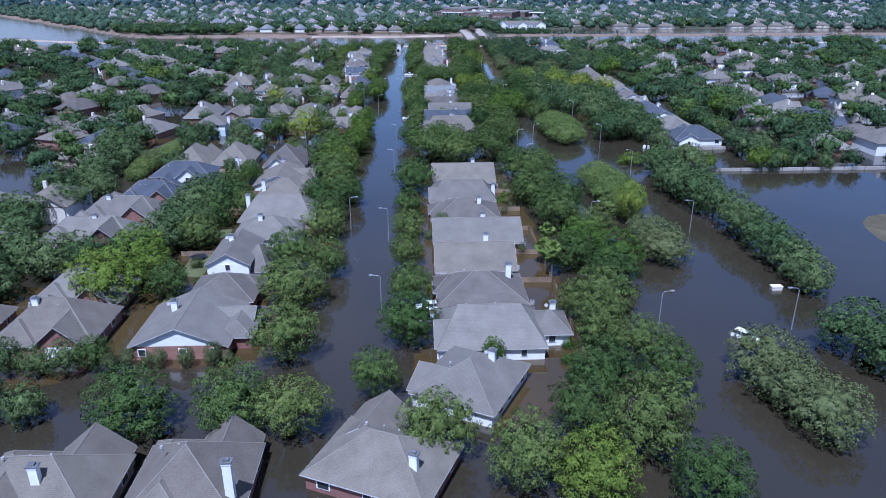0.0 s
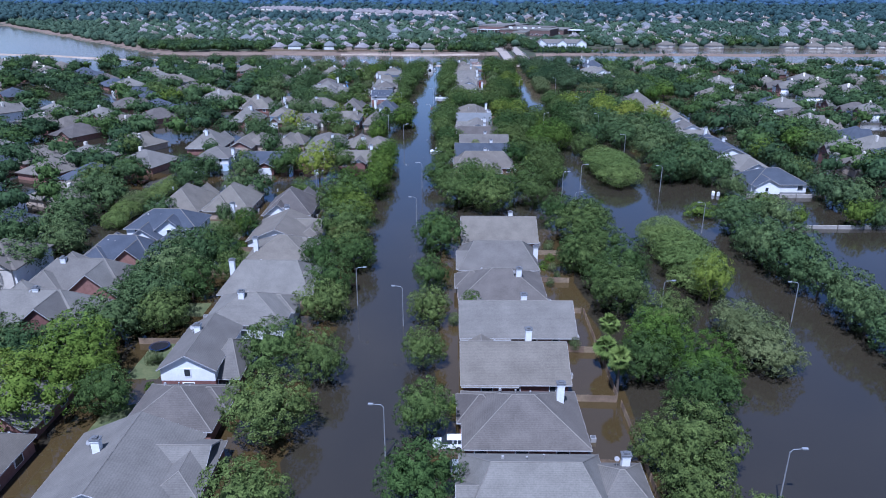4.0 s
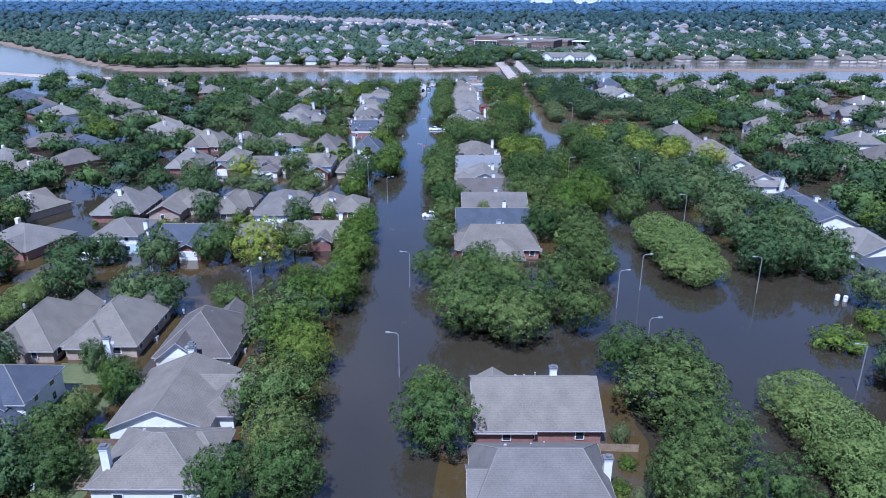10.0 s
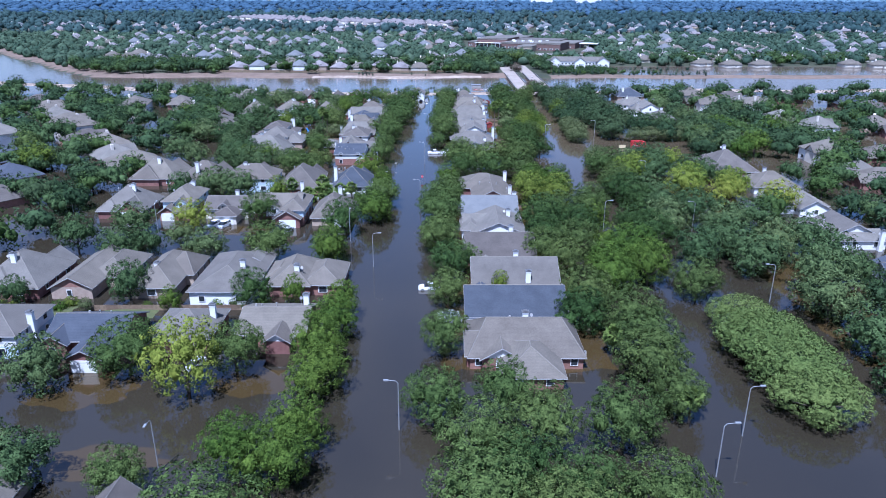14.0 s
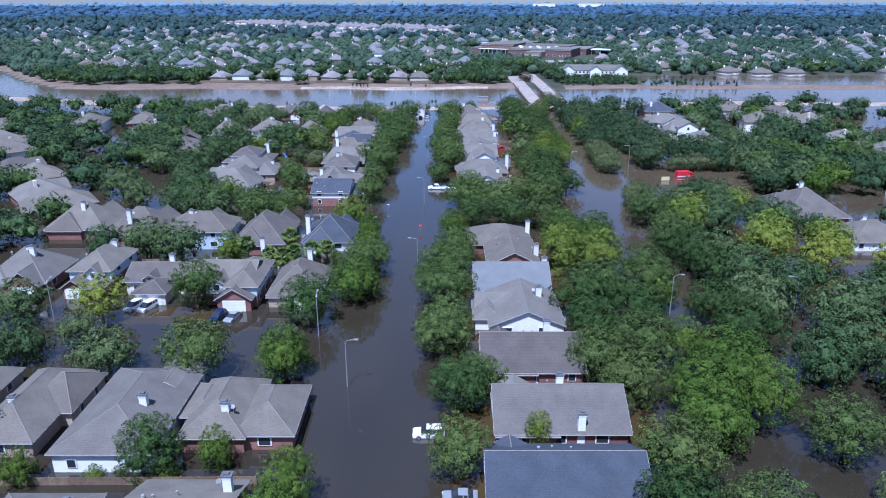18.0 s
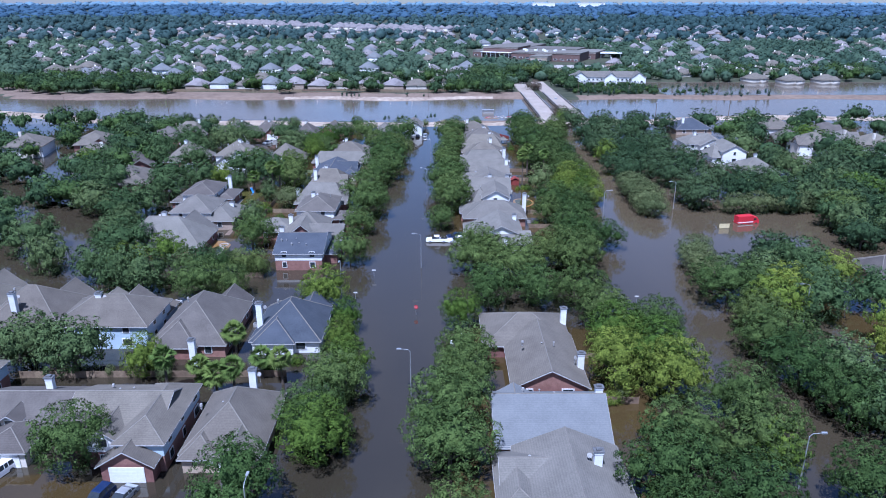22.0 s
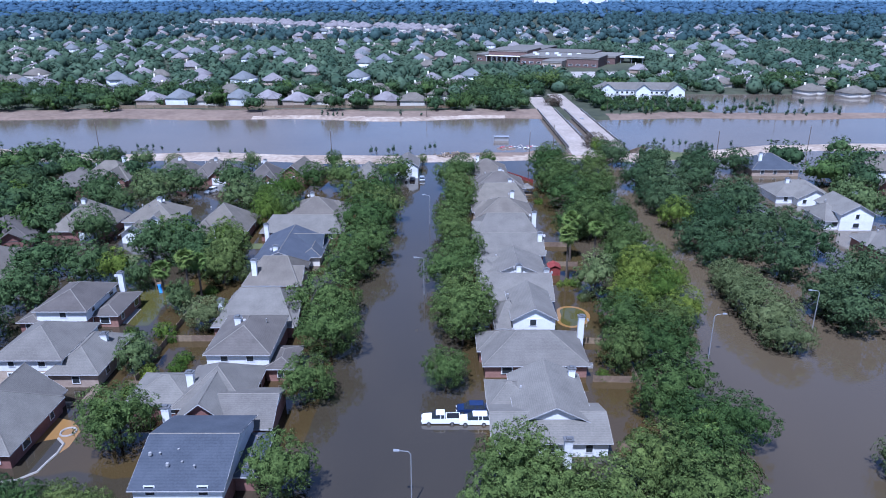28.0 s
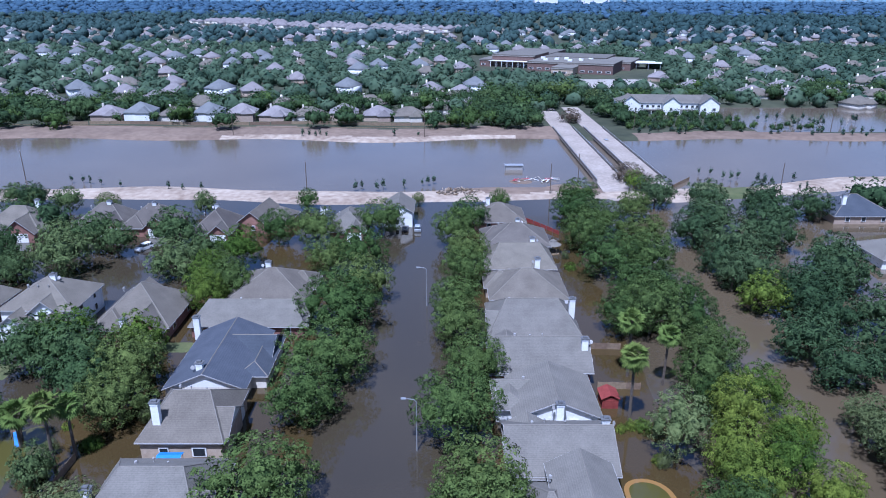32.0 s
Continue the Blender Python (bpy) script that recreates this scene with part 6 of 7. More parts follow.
def car(shape, x, y, turn, paint, word, where="half under flood water"):
    """A vehicle: body, glasshouse, roof, wheels, lights."""
    body, cabin, roof = SHAPES[shape]
    c = thing({"suv": "suv", "sedan": "car", "van": "van", "pickup": "pickup_truck"}[shape], pose(x, y, -0.25, 0, 0, turn), f"{word} {where}", "truck" if shape == "pickup" else "car", "vehicles in the flood")
    part("body", mesh_of("body", *side_prism(body, 1.9, 1.78), paint), c)
    part("window_glass", mesh_of("window_glass", *side_prism(cabin, 1.74, 1.4), "glass"), c, "dark tinted glass")
    part("roof", mesh_of("roof", *side_prism(roof, 1.46, 1.36), paint), c)
    for sx in (-0.3, 0.32):
        part("pillar", mesh_of("pillar", *side_prism([(cabin[0][0] * 0.4 + sx - 0.05, cabin[0][1]), (cabin[0][0] * 0.4 + sx + 0.05, cabin[0][1]), (cabin[0][0] * 0.4 + sx + 0.05, cabin[1][1]), (cabin[0][0] * 0.4 + sx - 0.05, cabin[1][1])], 1.77, 1.44), paint), c)
    if shape == "pickup":
        part("bed", mesh_of("bed", *box(-2.9, -0.75, 1.252, -0.95, 0.75, 1.27), "black_paint"), c, "dark open load bed")
    fx, rx = body[-2][0] * 0.62, body[0][0] * 0.6
    for px in (fx, rx):
        for py in (-0.86, 0.86):
            wheel = part("wheel", TYRE, c, at=pose(px, py, 0.36))
            part("rim", RIM, wheel)
    for py in (-0.65, 0.65):
        part("headlight", LIGHT, c, at=pose(body[-2][0] + 0.0, py, 0.72))


car("suv", 60.5, 111.7, -52, "white_paint", "white four-wheel-drive estate stranded on the boulevard,")
car("pickup", -4.3, 463.4, 180, "white_paint", "white double-cab pickup on a driveway,")
car("suv", 1.0, 463.2, 180, "white_paint", "white sport utility car on a driveway,")
car("suv", 0.6, 466.2, 180, "navy_paint", "navy blue sport utility car on a driveway,")
car("suv", 1.7, 126.6, 180, "white_paint", "white sport utility car before a garage,")
car("sedan", 2.4, 121.2, 180, "grey_paint", "silver car before a garage,")
car("suv", -4.0, 320.6, 180, "white_paint", "white sport utility car at the kerb,")
car("sedan", 0.4, 306.5, 180, "grey_paint", "silver saloon car on a driveway,")
car("sedan", 0.8, 303.8, 180, "grey_paint", "silver saloon car on a driveway,")
car("sedan", 0.6, 406, 60, "white_paint", "white saloon car under a tree,")
car("van", -67.2, 366.2, 250, "white_paint", "white minivan on a driveway,")
car("van", -64.2, 365.8, 250, "white_paint", "white minivan on a driveway,")
car("suv", -47.9, 360.8, 255, "navy_paint", "dark blue car before a brick garage,")
car("sedan", -44.9, 361.0, 255, "grey_paint", "silver car before a brick garage,")
car("sedan", -45.8, 285.6, 255, "white_paint", "white car before a brick garage,")
car("van", -91.5, 284, 200, "white_paint", "white van on a flooded lane,")
car("sedan", -60.5, 421.5, 70, "white_paint", "white car on a driveway,")
car("sedan", -14.5, 612.6, 90, "black_paint", "dark car at the end of the street,")
car("suv", -81.5, 596.8, 240, "white_paint", "white car on a flooded lane,")
car("suv", -65.5, 597.3, 100, "navy_paint", "dark car on a driveway,")
car("suv", 69, 735, 92, "grey_paint", "pale car on the bridge road", "above the river")
car("suv", -11, 612.8, 90, "grey_paint", "silver car near the street's end,")

truck = thing("red_truck", pose(86, 480, -0.6, 0, 0, 12), "red box truck parked in shallow flood water", "truck")
part("cab", mesh_of("cab", *side_prism([(1.6, 0.5), (1.6, 2.5), (2.6, 2.5), (3.4, 1.5), (3.5, 0.5)], 2.2, 2.0), "red_paint"), truck)
part("box", mesh_of("box", *box(-3.4, -1.1, 0.7, 1.5, 1.1, 2.9), "red_paint"), truck)
part("windscreen", mesh_of("windscreen", *side_prism([(2.62, 2.35), (2.68, 2.38), (3.38, 1.58), (3.32, 1.55)], 1.8, 1.7), "glass"), truck)
part("stripe", mesh_of("stripe", *joined(box(-3.43, -1.13, 1.0, 1.5, -1.1, 1.25), box(-3.43, 1.1, 1.0, 1.5, 1.13, 1.25)), "white_paint"), truck, "white stripe")
part("side_window", mesh_of("side_window", *joined(box(1.7, -1.09, 1.6, 2.4, -1.05, 2.2), box(1.7, 1.05, 1.6, 2.4, 1.09, 2.2)), "glass"), truck)
for px in (-2.3, 2.5):
    for py in (-1.0, 1.0):
        part("wheel", TYRE, truck, at=pose(px, py, 0.4) @ Matrix.Diagonal((1.2, 1.2, 1.2, 1)))
basin = thing("swimming_pool", pose(22.6, 500.7, 0, 0, 0, -12), "kidney-shaped garden pool drowned by brown flood water", "pool")
kidney = [(a, math.cos(a) * (3.1 + 0.4 * math.sin(a)) - 1.1 * -math.exp(-(((a - math.pi) / 0.55) ** 2)), 4.4 * math.sin(a)) for a in (k * math.tau / 40 for k in range(40))]
part("coping", mesh_of("coping", [(x, y, 0.022) for a, x, y in kidney] + [(x + 0.75 * math.cos(a), y + 0.75 * math.sin(a), 0.018) for a, x, y in kidney], [(k, 40 + k, 40 + (k + 1) % 40, (k + 1) % 40) for k in range(40)], "sunk_paving"), basin, "pale orange paving under shallow water")
part("pool_water", mesh_of("pool_water", [(x, y, 0.016) for a, x, y in kidney], [tuple(range(40))], "pool_water"), basin, "murky olive pool water")
# a curved garden pool whose paving lies just under the water
shape = [(-68.5, 452.6), (-66.2, 455.8), (-63.6, 458.4), (-61.6, 459.0), (-60.1, 457.6), (-59.9, 455.4), (-60.3, 453.2), (-60.5, 451.2), (-62.4, 449.4), (-65.2, 448.8), (-67.8, 450.2)]
basin = thing("swimming_pool", pose(-64, 454, 0), "curved garden pool with pale coping, drowned by the flood", "pool")
part("pool_water", mesh_of("pool_water", [(x + 64, y - 454, 0.02) for x, y in reversed(shape)], [tuple(range(len(shape)))], "water"), basin, "dark still pool water")
part("paving", mesh_of("paving", [(x + 64, y - 454, 0.013) for x, y in reversed([(-69.5, 452), (-66.8, 459), (-65.2, 464.6), (-61.6, 463.6), (-59.2, 461), (-59.0, 457), (-61, 452), (-66, 450)])], [tuple(range(8))], "sunk_paving"), basin, "orange-brown paving under shallow water")
for (xa, ya), (xb, yb) in zip(shape[3:9], shape[4:10]):
    part("coping", mesh_of("coping", *beam((xa + 64, ya - 454, 0.05), (xb + 64, yb - 454, 0.05), 0.2, 6), "concrete"), basin)
spa = [(math.cos(k * math.tau / 18), math.sin(k * math.tau / 18)) for k in range(18)]
for k in range(18):
    (xa, ya), (xb, yb) = spa[k], spa[(k + 1) % 18]
    part("spa_rim", mesh_of("spa_rim", *beam((3.1 + 1.1 * xa, 6.6 + 1.1 * ya, 0.06), (3.1 + 1.1 * xb, 6.6 + 1.1 * yb, 0.06), 0.17, 6), "concrete"), basin)
tagged(new("pavement", mesh_of("pavement", *joined(box(-63.4, 473.4, -0.5, -62.2, 487, 0.05), box(-63.2, 468.6, -0.5, -61.8, 473.38, 0.04)), "clay")), "muddy garden path beside a house", "path", kind="structure")
tagged(new("pavement", mesh_of("pavement", *box(-70.6, 497.6, -0.5, -67.6, 504.6, 0.09), "concrete")), "pale wet patio slab behind a house", "patio", kind="structure")
barrier = thing("fence", pose(0, 0, 0), "long low orange-red barrier fence across the street's end", "fence")
stops = [(6.8, 629.5), (12.8, 626.2), (18.8, 622.7), (23.8, 615.2), (28.1, 608.4)]
for (xa, ya), (xb, yb) in zip(stops, stops[1:]):
    for k in range(3):
        a, b = Vector((xa, ya, 0)).lerp(Vector((xb, yb, 0)), k / 3 + 0.012), Vector((xa, ya, 0)).lerp(Vector((xb, yb, 0)), (k + 1) / 3 - 0.012)
        part("panel", mesh_of("panel", *box(-(b - a).length / 2, -0.04, -0.4, (b - a).length / 2, 0.04, 1.1), "red_wood"), barrier, at=pose(*((a + b) / 2), 0, 0, math.degrees(math.atan2(yb - ya, xb - xa))))
tramp = thing("trampoline", pose(-52.3, 155, 0), "round garden trampoline with dark mat and blue rim", "trampoline")
ring = [(1.9 * math.cos(k * math.tau / 20), 1.9 * math.sin(k * math.tau / 20)) for k in range(20)]
part("mat", mesh_of("mat", [(a * 0.85, b * 0.85, 0.75) for a, b in ring] + [(a * 0.85, b * 0.85, 0.72) for a, b in ring], [tuple(range(20)), tuple(range(20, 40))[::-1]], "black_paint"), tramp)
part("rim", mesh_of("rim", [(a * 0.86, b * 0.86, 0.78) for a, b in ring] + [(a, b, 0.76) for a, b in ring], [(k, 20 + k, 20 + (k + 1) % 20, (k + 1) % 20) for k in range(20)], "navy_paint"), tramp)
for k in range(6):
    part("leg", mesh_of("leg", *beam((ring[k * 3][0], ring[k * 3][1], -0.7), (ring[k * 3][0], ring[k * 3][1], 0.76), 0.04, 5), "metal"), tramp)


# ---- bridges ----
def bridge(x0, x1, y0, y1, ramp):
    """A concrete road bridge over the river, with parapets, piers and a ramp that runs down into the flood."""
    b = thing("bridge", pose(0, 0, 0), "pale concrete road bridge with low parapets over the swollen river", "bridge", "river bridges")
    part("deck", mesh_of("deck", *box(x0, y0, 0.7, x1, y1, 1.3), "deck"), b)
    for s, x in ((1, x0), (-1, x1)):
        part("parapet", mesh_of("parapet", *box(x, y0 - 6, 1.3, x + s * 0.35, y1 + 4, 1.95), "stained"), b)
        part("rail", mesh_of("rail", *joined(beam((x + s * 0.17, y0 - 6, 2.3), (x + s * 0.17, y1 + 4, 2.3), 0.05, 5), *[beam((x + s * 0.17, y, 1.95), (x + s * 0.17, y, 2.3), 0.04, 4) for y in np.arange(y0 - 5, y1 + 4, 4.0)]), "metal"), b)
    n = 6
    for k in range(n):
        y = y0 + (k + 0.5) * (y1 - y0) / n
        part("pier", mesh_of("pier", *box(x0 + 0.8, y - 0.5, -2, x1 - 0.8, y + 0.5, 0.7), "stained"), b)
    v = [(x0, y0, 1.29), (x1, y0, 1.29), (x1 - 0.3, y0 - ramp, -0.3), (x0 + 0.3, y0 - ramp, -0.3), (x0, y0, -1), (x1, y0, -1), (x1 - 0.3, y0 - ramp, -1), (x0 + 0.3, y0 - ramp, -1)]
    part("ramp", mesh_of("ramp", v, [(3, 2, 1, 0), (0, 1, 5, 4), (1, 2, 6, 5), (2, 3, 7, 6), (3, 0, 4, 7), (4, 5, 6, 7)], "deck"), b)
    v = [(x0, y1, 1.29), (x1, y1, 1.29), (x1, y1 + 70, 1.05), (x0, y1 + 70, 1.05), (x0, y1, -1), (x1, y1, -1), (x1, y1 + 70, -1), (x0, y1 + 70, -1)]
    part("far_road", mesh_of("far_road", v, [(0, 1, 2, 3), (4, 5, 1, 0), (5, 6, 2, 1), (6, 7, 3, 2), (7, 4, 0, 3), (7, 6, 5, 4)], "deck"), b)


bridge(49.5, 59.5, 668, 760, 32)
bridge(64.5, 74, 672, 760, 30)

# ---- buildings over the river ----
club = house(120.5, 815, -4, "siding", "shingle_grey", 2, "by the river")
block(club, -1, 0, 54, 13, 7.0, 0.5, "hip", "x", "siding", "shingle_grey", "siding", "", "")
for x in (-22, 0, 20):
    block(club, x, -5.5, 10 if x else 9, 11, 7.1, 0.75, "gable", "y", "siding", "shingle_grey", "siding", "s", "")
for x in (-15, -12, -9, -6, 6, 9, 12, 14.5):
    for z in (1.8, 4.9):
        put_window(club, x, -6.6, z, 180, 1.3)
part("porch_roof", mesh_of("porch_roof", *joined(box(-14, -10.5, 3.2, 12, -6.5, 3.5)), "shingle_grey"), club)
for k in range(9):
    part("column", mesh_of("column", *beam((0, 0, -0.5), (0, 0, 3.2), 0.2, 8), "trim"), club, at=pose(-13.6 + k * 3.15, -10.2, 0))

school = thing("school", pose(95, 1046, 0, 0, 0, -24) @ Matrix.Diagonal((0.88, 1, 1, 1)), "long low brown brick school with flat grey roofs", "school")
for x, y, w, d, h, mat in ((-44, 22, 44, 46, 11, "school_brick"), (4, 4, 52, 50, 8, "school_brick"), (46, -10, 32, 40, 9, "school_brick"), (-72, 10, 12, 30, 7, "school_brick"), (10, 50, 64, 42, 8.5, "school_brick"), (56, 34, 28, 48, 7.5, "school_brick"), (-46, 76, 48, 62, 9, "school_brick"), (20, -34, 20, 26, 6.5, "tan_brick")):
    part("wall", mesh_of("wall", *box(x - w / 2, y - d / 2, -1, x + w / 2, y + d / 2, h), mat), school)
    part("roof", mesh_of("roof", *joined(box(x - w / 2 - 0.3, y - d / 2 - 0.3, h, x + w / 2 + 0.3, y + d / 2 + 0.3, h + 0.6)), "shingle_grey"), school)
    part("coping", mesh_of("coping", *box(x - w / 2 - 0.4, y - d / 2 - 0.4, h - 0.7, x + w / 2 + 0.4, y - d / 2, h - 0.2), "concrete"), school)
    for k in range(int(w / 8)):
        put_window(school, x - w / 2 + 4 + k * 8, y - d / 2 - 0.1, 3.0, 180, 3.4)
for k in range(7):
    part("roof_unit", mesh_of("roof_unit", *box(-2, -1.2, 0, 2, 1.2, 1.6), "trim"), school, at=pose(-16 + k * 8, (8, -8, 2)[k % 3], 8.6))
part("awning", mesh_of("awning", *box(-68, -6, 6.0, -24, -1.5, 6.5), "trim"), school, "long pale entrance awning")
for k in range(8):
    part("column", mesh_of("column", *beam((0, 0, -1), (0, 0, 6.0), 0.3, 6), "trim"), school, at=pose(-66 + k * 5.8, -5.5, 0))
tagged(new("pavement", mesh_of("pavement", *box(98, 918, 0.4, 150, 968, 1.06), "concrete")), "pale wet car park before the school", "car park", kind="structure")
canopy = thing("canopy", pose(176, 1050, 0, 0, 0, -15), "open pavilion with a bright white flat roof", "pavilion")
part("roof", mesh_of("roof", *joined(box(-11, -9, 6.0, 11, 9, 6.7)), "white_paint"), canopy)
for px in (-10, 0, 10):
    for py in (-8, 8):
        part("post", mesh_of("post", *beam((px, py, -1), (px, py, 6), 0.25, 6), "metal"), canopy)
for x, w in ((585, 130), (860, 160)):
    depot = thing("warehouse", pose(x, 4600, 0), "huge white flat-roofed warehouse at the skyline", "warehouse")
    part("wall", mesh_of("wall", *box(-w / 2, -40, 0, w / 2, 40, 28), "white_paint"), depot)
    part("roof", mesh_of("roof", *box(-w / 2 - 1, -41, 28, w / 2 + 1, 41, 29), "white_paint"), depot)

# ---- the debris and the river bank ----
g = random.Random(8)
pile = thing("debris_heap", pose(2, 650, 0.3), "heap of sawn logs and brush on the sandy bank", "debris")
for k in range(90):
    a, r = g.uniform(0, math.tau), 7.5 * math.sqrt(g.random())
    l, z = g.uniform(0.5, 1.4), max(0.1, 2.0 * (1 - r / 8)) * g.random()
    d = Vector((g.uniform(-1, 1), g.uniform(-1, 1), g.uniform(-0.3, 0.3))).normalized() * l
    c = Vector((r * math.cos(a), r * math.sin(a) * 0.5, z + 0.2))
    part("log", mesh_of("log", *beam(c - d, c + d, g.uniform(0.12, 0.3), 6), g.choice(("wood", "bark", "sand"))), pile)
scrap = thing("debris_heap", pose(29, 668, 0.1), "scattered boards and scrap in shallow water", "debris")
for k in range(26):
    part("board", mesh_of("board", *box(-g.uniform(0.8, 2.2), -0.15, 0, g.uniform(0.8, 2.2), 0.15, 0.1), g.choice(("wood", "trim", "red_paint", "concrete"))), scrap, at=pose(g.uniform(-8, 8), g.uniform(-3, 3), g.uniform(0, 0.5), 0, g.uniform(-12, 12), g.uniform(0, 180)))
shed = thing("pump_house", pose(23, 684, 0), "small grey shed at the water's edge", "shed")
part("wall", mesh_of("wall", *box(-3.2, -1.2, -0.6, 3.2, 1.2, 1.7), "vent"), shed)
part("roof", mesh_of("roof", *box(-3.5, -1.5, 1.7, 3.5, 1.5, 1.9), "metal"), shed)


def sapling_model(seed):
    s = thing("sapling", pose(0, 0, -60), "young thin tree planted along the river bank", "sapling", "saplings on the bank")
    part("trunk", mesh_of("trunk", *beam((0, 0, -0.6), (0, 0, 2.4), 0.05, 5, 0.03), "bark"), s)
    part("crown", crown_mesh("crown", 0.62, 2.9, 300 + seed, "far_deep", n=9, leaves=190, size=0.17), s, at=pose(0, 0, 2.1))
    MODELS.append(s)
    return s


SAPLINGS = [sapling_model(k) for k in range(3)]
for x, y in ((-133, 663), (-129, 663), (-126, 662), (-122, 661), (-114, 658), (-96, 654), (-91, 653), (-85, 654), (-33, 653), (-31, 654), (-26, 653), (-24, 655), (-17, 656), (-11, 660), (-9, 660), (-7, 662),
             (90, 676), (94, 675), (96, 668), (98, 666), (102, 670), (106, 663), (108, 662), (110, 661), (120, 666), (117, 655), (120, 656), (-68, 745), (-65, 746), (-62, 745), (-60, 746), (-57, 745), (-26, 745), (-15, 746)):
    copy_thing(g.choice(SAPLINGS), pose(x, y, 0, 0, 0, g.uniform(0, 360)) @ Matrix.Scale(g.uniform(0.7, 1.25), 4))
for k in range(64):
    x, y = (g.uniform(86, 215), g.uniform(744, 758)) if k < 30 else (g.uniform(88, 215), g.uniform(768, 792))
    copy_thing(g.choice(SAPLINGS), pose(x, y, 0, 0, 0, g.uniform(0, 360)) @ Matrix.Diagonal((1.3, 1.3, g.uniform(0.8, 1.6), 1)))
for x, y, r in ((61, 664, 6), (61, 780, 6), (13.5, 631.6, 3.6), (64, 655, 4.6), (60, 652, 3.4)):
    tree(x, y, r, {631.6: "o", 652: "y"}.get(y, "r"))

gazebo = thing("gazebo", pose(24.2, 594.5, 0), "small octagonal garden gazebo with tiered grey roof", "gazebo")
ring = [(math.cos(radians(45 * k + 22)), math.sin(radians(45 * k + 22))) for k in range(8)]
for a, b in ring:
    part("post", mesh_of("post", *beam((a * 1.7, b * 1.7, -0.6), (a * 1.7, b * 1.7, 2.3), 0.07, 5), "wood"), gazebo)
part("roof", mesh_of("roof", *joined(beam((0, 0, 2.25), (0, 0, 3.2), 2.2, 8, 0.6), beam((0, 0, 3.25), (0, 0, 3.7), 0.9, 8, 0.08)), "shingle_grey"), gazebo, "grey shingle roof")
part("floor", mesh_of("floor", *beam((0, 0, -0.4), (0, 0, 0.2), 1.9, 8), "wood"), gazebo)
hut = thing("garden_shed", pose(22.6, 524.5, 0), "small dark red wooden garden shed in flood water", "shed")
part("wall", mesh_of("wall", *box(-1.3, -1.5, -0.6, 1.3, 1.5, 1.9), "red_wood"), hut)
part("roof", mesh_of("roof", *[(v, f) for v, f, _, _ in [roof_shape(2.6, 3.0, 1.9, 0.5, "gable", "y", 0.25, 0.1)]][0], "red_wood"), hut)
part("door", mesh_of("door", *box(-0.5, -1.56, -0.4, 0.5, -1.5, 1.5), "red_wood"), hut)
tub = thing("storage_bin", pose(27.9, 361.6, 0), "blue plastic storage bin floating in a yard", "bin")
part("body", mesh_of("body", *joined(beam((0, 0, -0.2), (0, 0, 0.5), 0.55, 10, 0.68)), "blue_plastic"), tub)
part("lid", mesh_of("lid", *beam((0, 0, 0.5), (0, 0, 0.6), 0.74, 10, 0.5), "blue_plastic"), tub)
cabinet_ = thing("utility_box", pose(76.7, 132.7, 0), "pale metal utility box beside the boulevard", "utility box")
part("body", mesh_of("body", *box(-1.1, -0.6, -0.5, 1.1, 0.6, 0.75), "cream_siding"), cabinet_)
part("lid", mesh_of("lid", *box(-1.2, -0.7, 0.75, 1.2, 0.7, 0.86), "trim"), cabinet_)
for dx in (-0.7, 0.7):
    tank = thing("water_tank", pose(88 + dx, 259 - dx * 0.5, 0), "upright white cylindrical tank in flood water", "tank", "white tanks")
    part("body", mesh_of("body", *beam((0, 0, -0.6), (0, 0, 1.1), 0.5, 12), "trim"), tank)
    part("lid", mesh_of("lid", *beam((0, 0, 1.1), (0, 0, 1.3), 0.5, 12, 0.25), "trim"), tank)
board_ = thing("notice_board", pose(77.4, 474.5, 0, 0, 0, 5), "pale yellow notice board by the flooded boulevard", "sign")
for dx in (-0.9, 0.9):
    part("post", mesh_of("post", *beam((dx, 0, -0.7), (dx, 0, 1.6), 0.06, 6), "wood"), board_)
part("panel", mesh_of("panel", *box(-1.5, -0.09, 0.1, 1.5, -0.06, 1.5), "yellow_paint"), board_)
play = thing("playhouse", pose(-54.4, 196, 0, 0, 0, 20), "small white and lilac plastic playhouse on a lawn", "playhouse")
part("wall", mesh_of("wall", *box(-0.9, -0.9, 0, 0.9, 0.9, 1.2), "lilac_plastic"), play)
part("roof", mesh_of("roof", *[(v, f) for v, f, _, _ in [roof_shape(1.8, 1.8, 1.2, 0.7, "gable", "x", 0.2, 0.08)]][0], "trim"), play, "white roof")
deck = thing("deck", pose(-48.2, 197.2, 0), "small wooden back-yard deck with railing", "deck")
for k in range(10):
    part("plank", mesh_of("plank", *box(-1.6, -1.5 + k * 0.3, 0.35, 1.6, -1.23 + k * 0.3, 0.42), "wood"), deck)
for a, b in ((-1.5, -1.4), (1.5, -1.4), (-1.5, 1.4), (1.5, 1.4), (-1.5, 0)):
    part("post", mesh_of("post", *box(a - 0.05, b - 0.05, -0.5, a + 0.05, b + 0.05, 1.4), "wood"), deck)
part("rail", mesh_of("rail", *joined(box(-1.56, -1.5, 1.4, -1.44, 1.5, 1.47), box(-1.44, -1.46, 1.4, 1.5, -1.38, 1.47)), "wood"), deck)


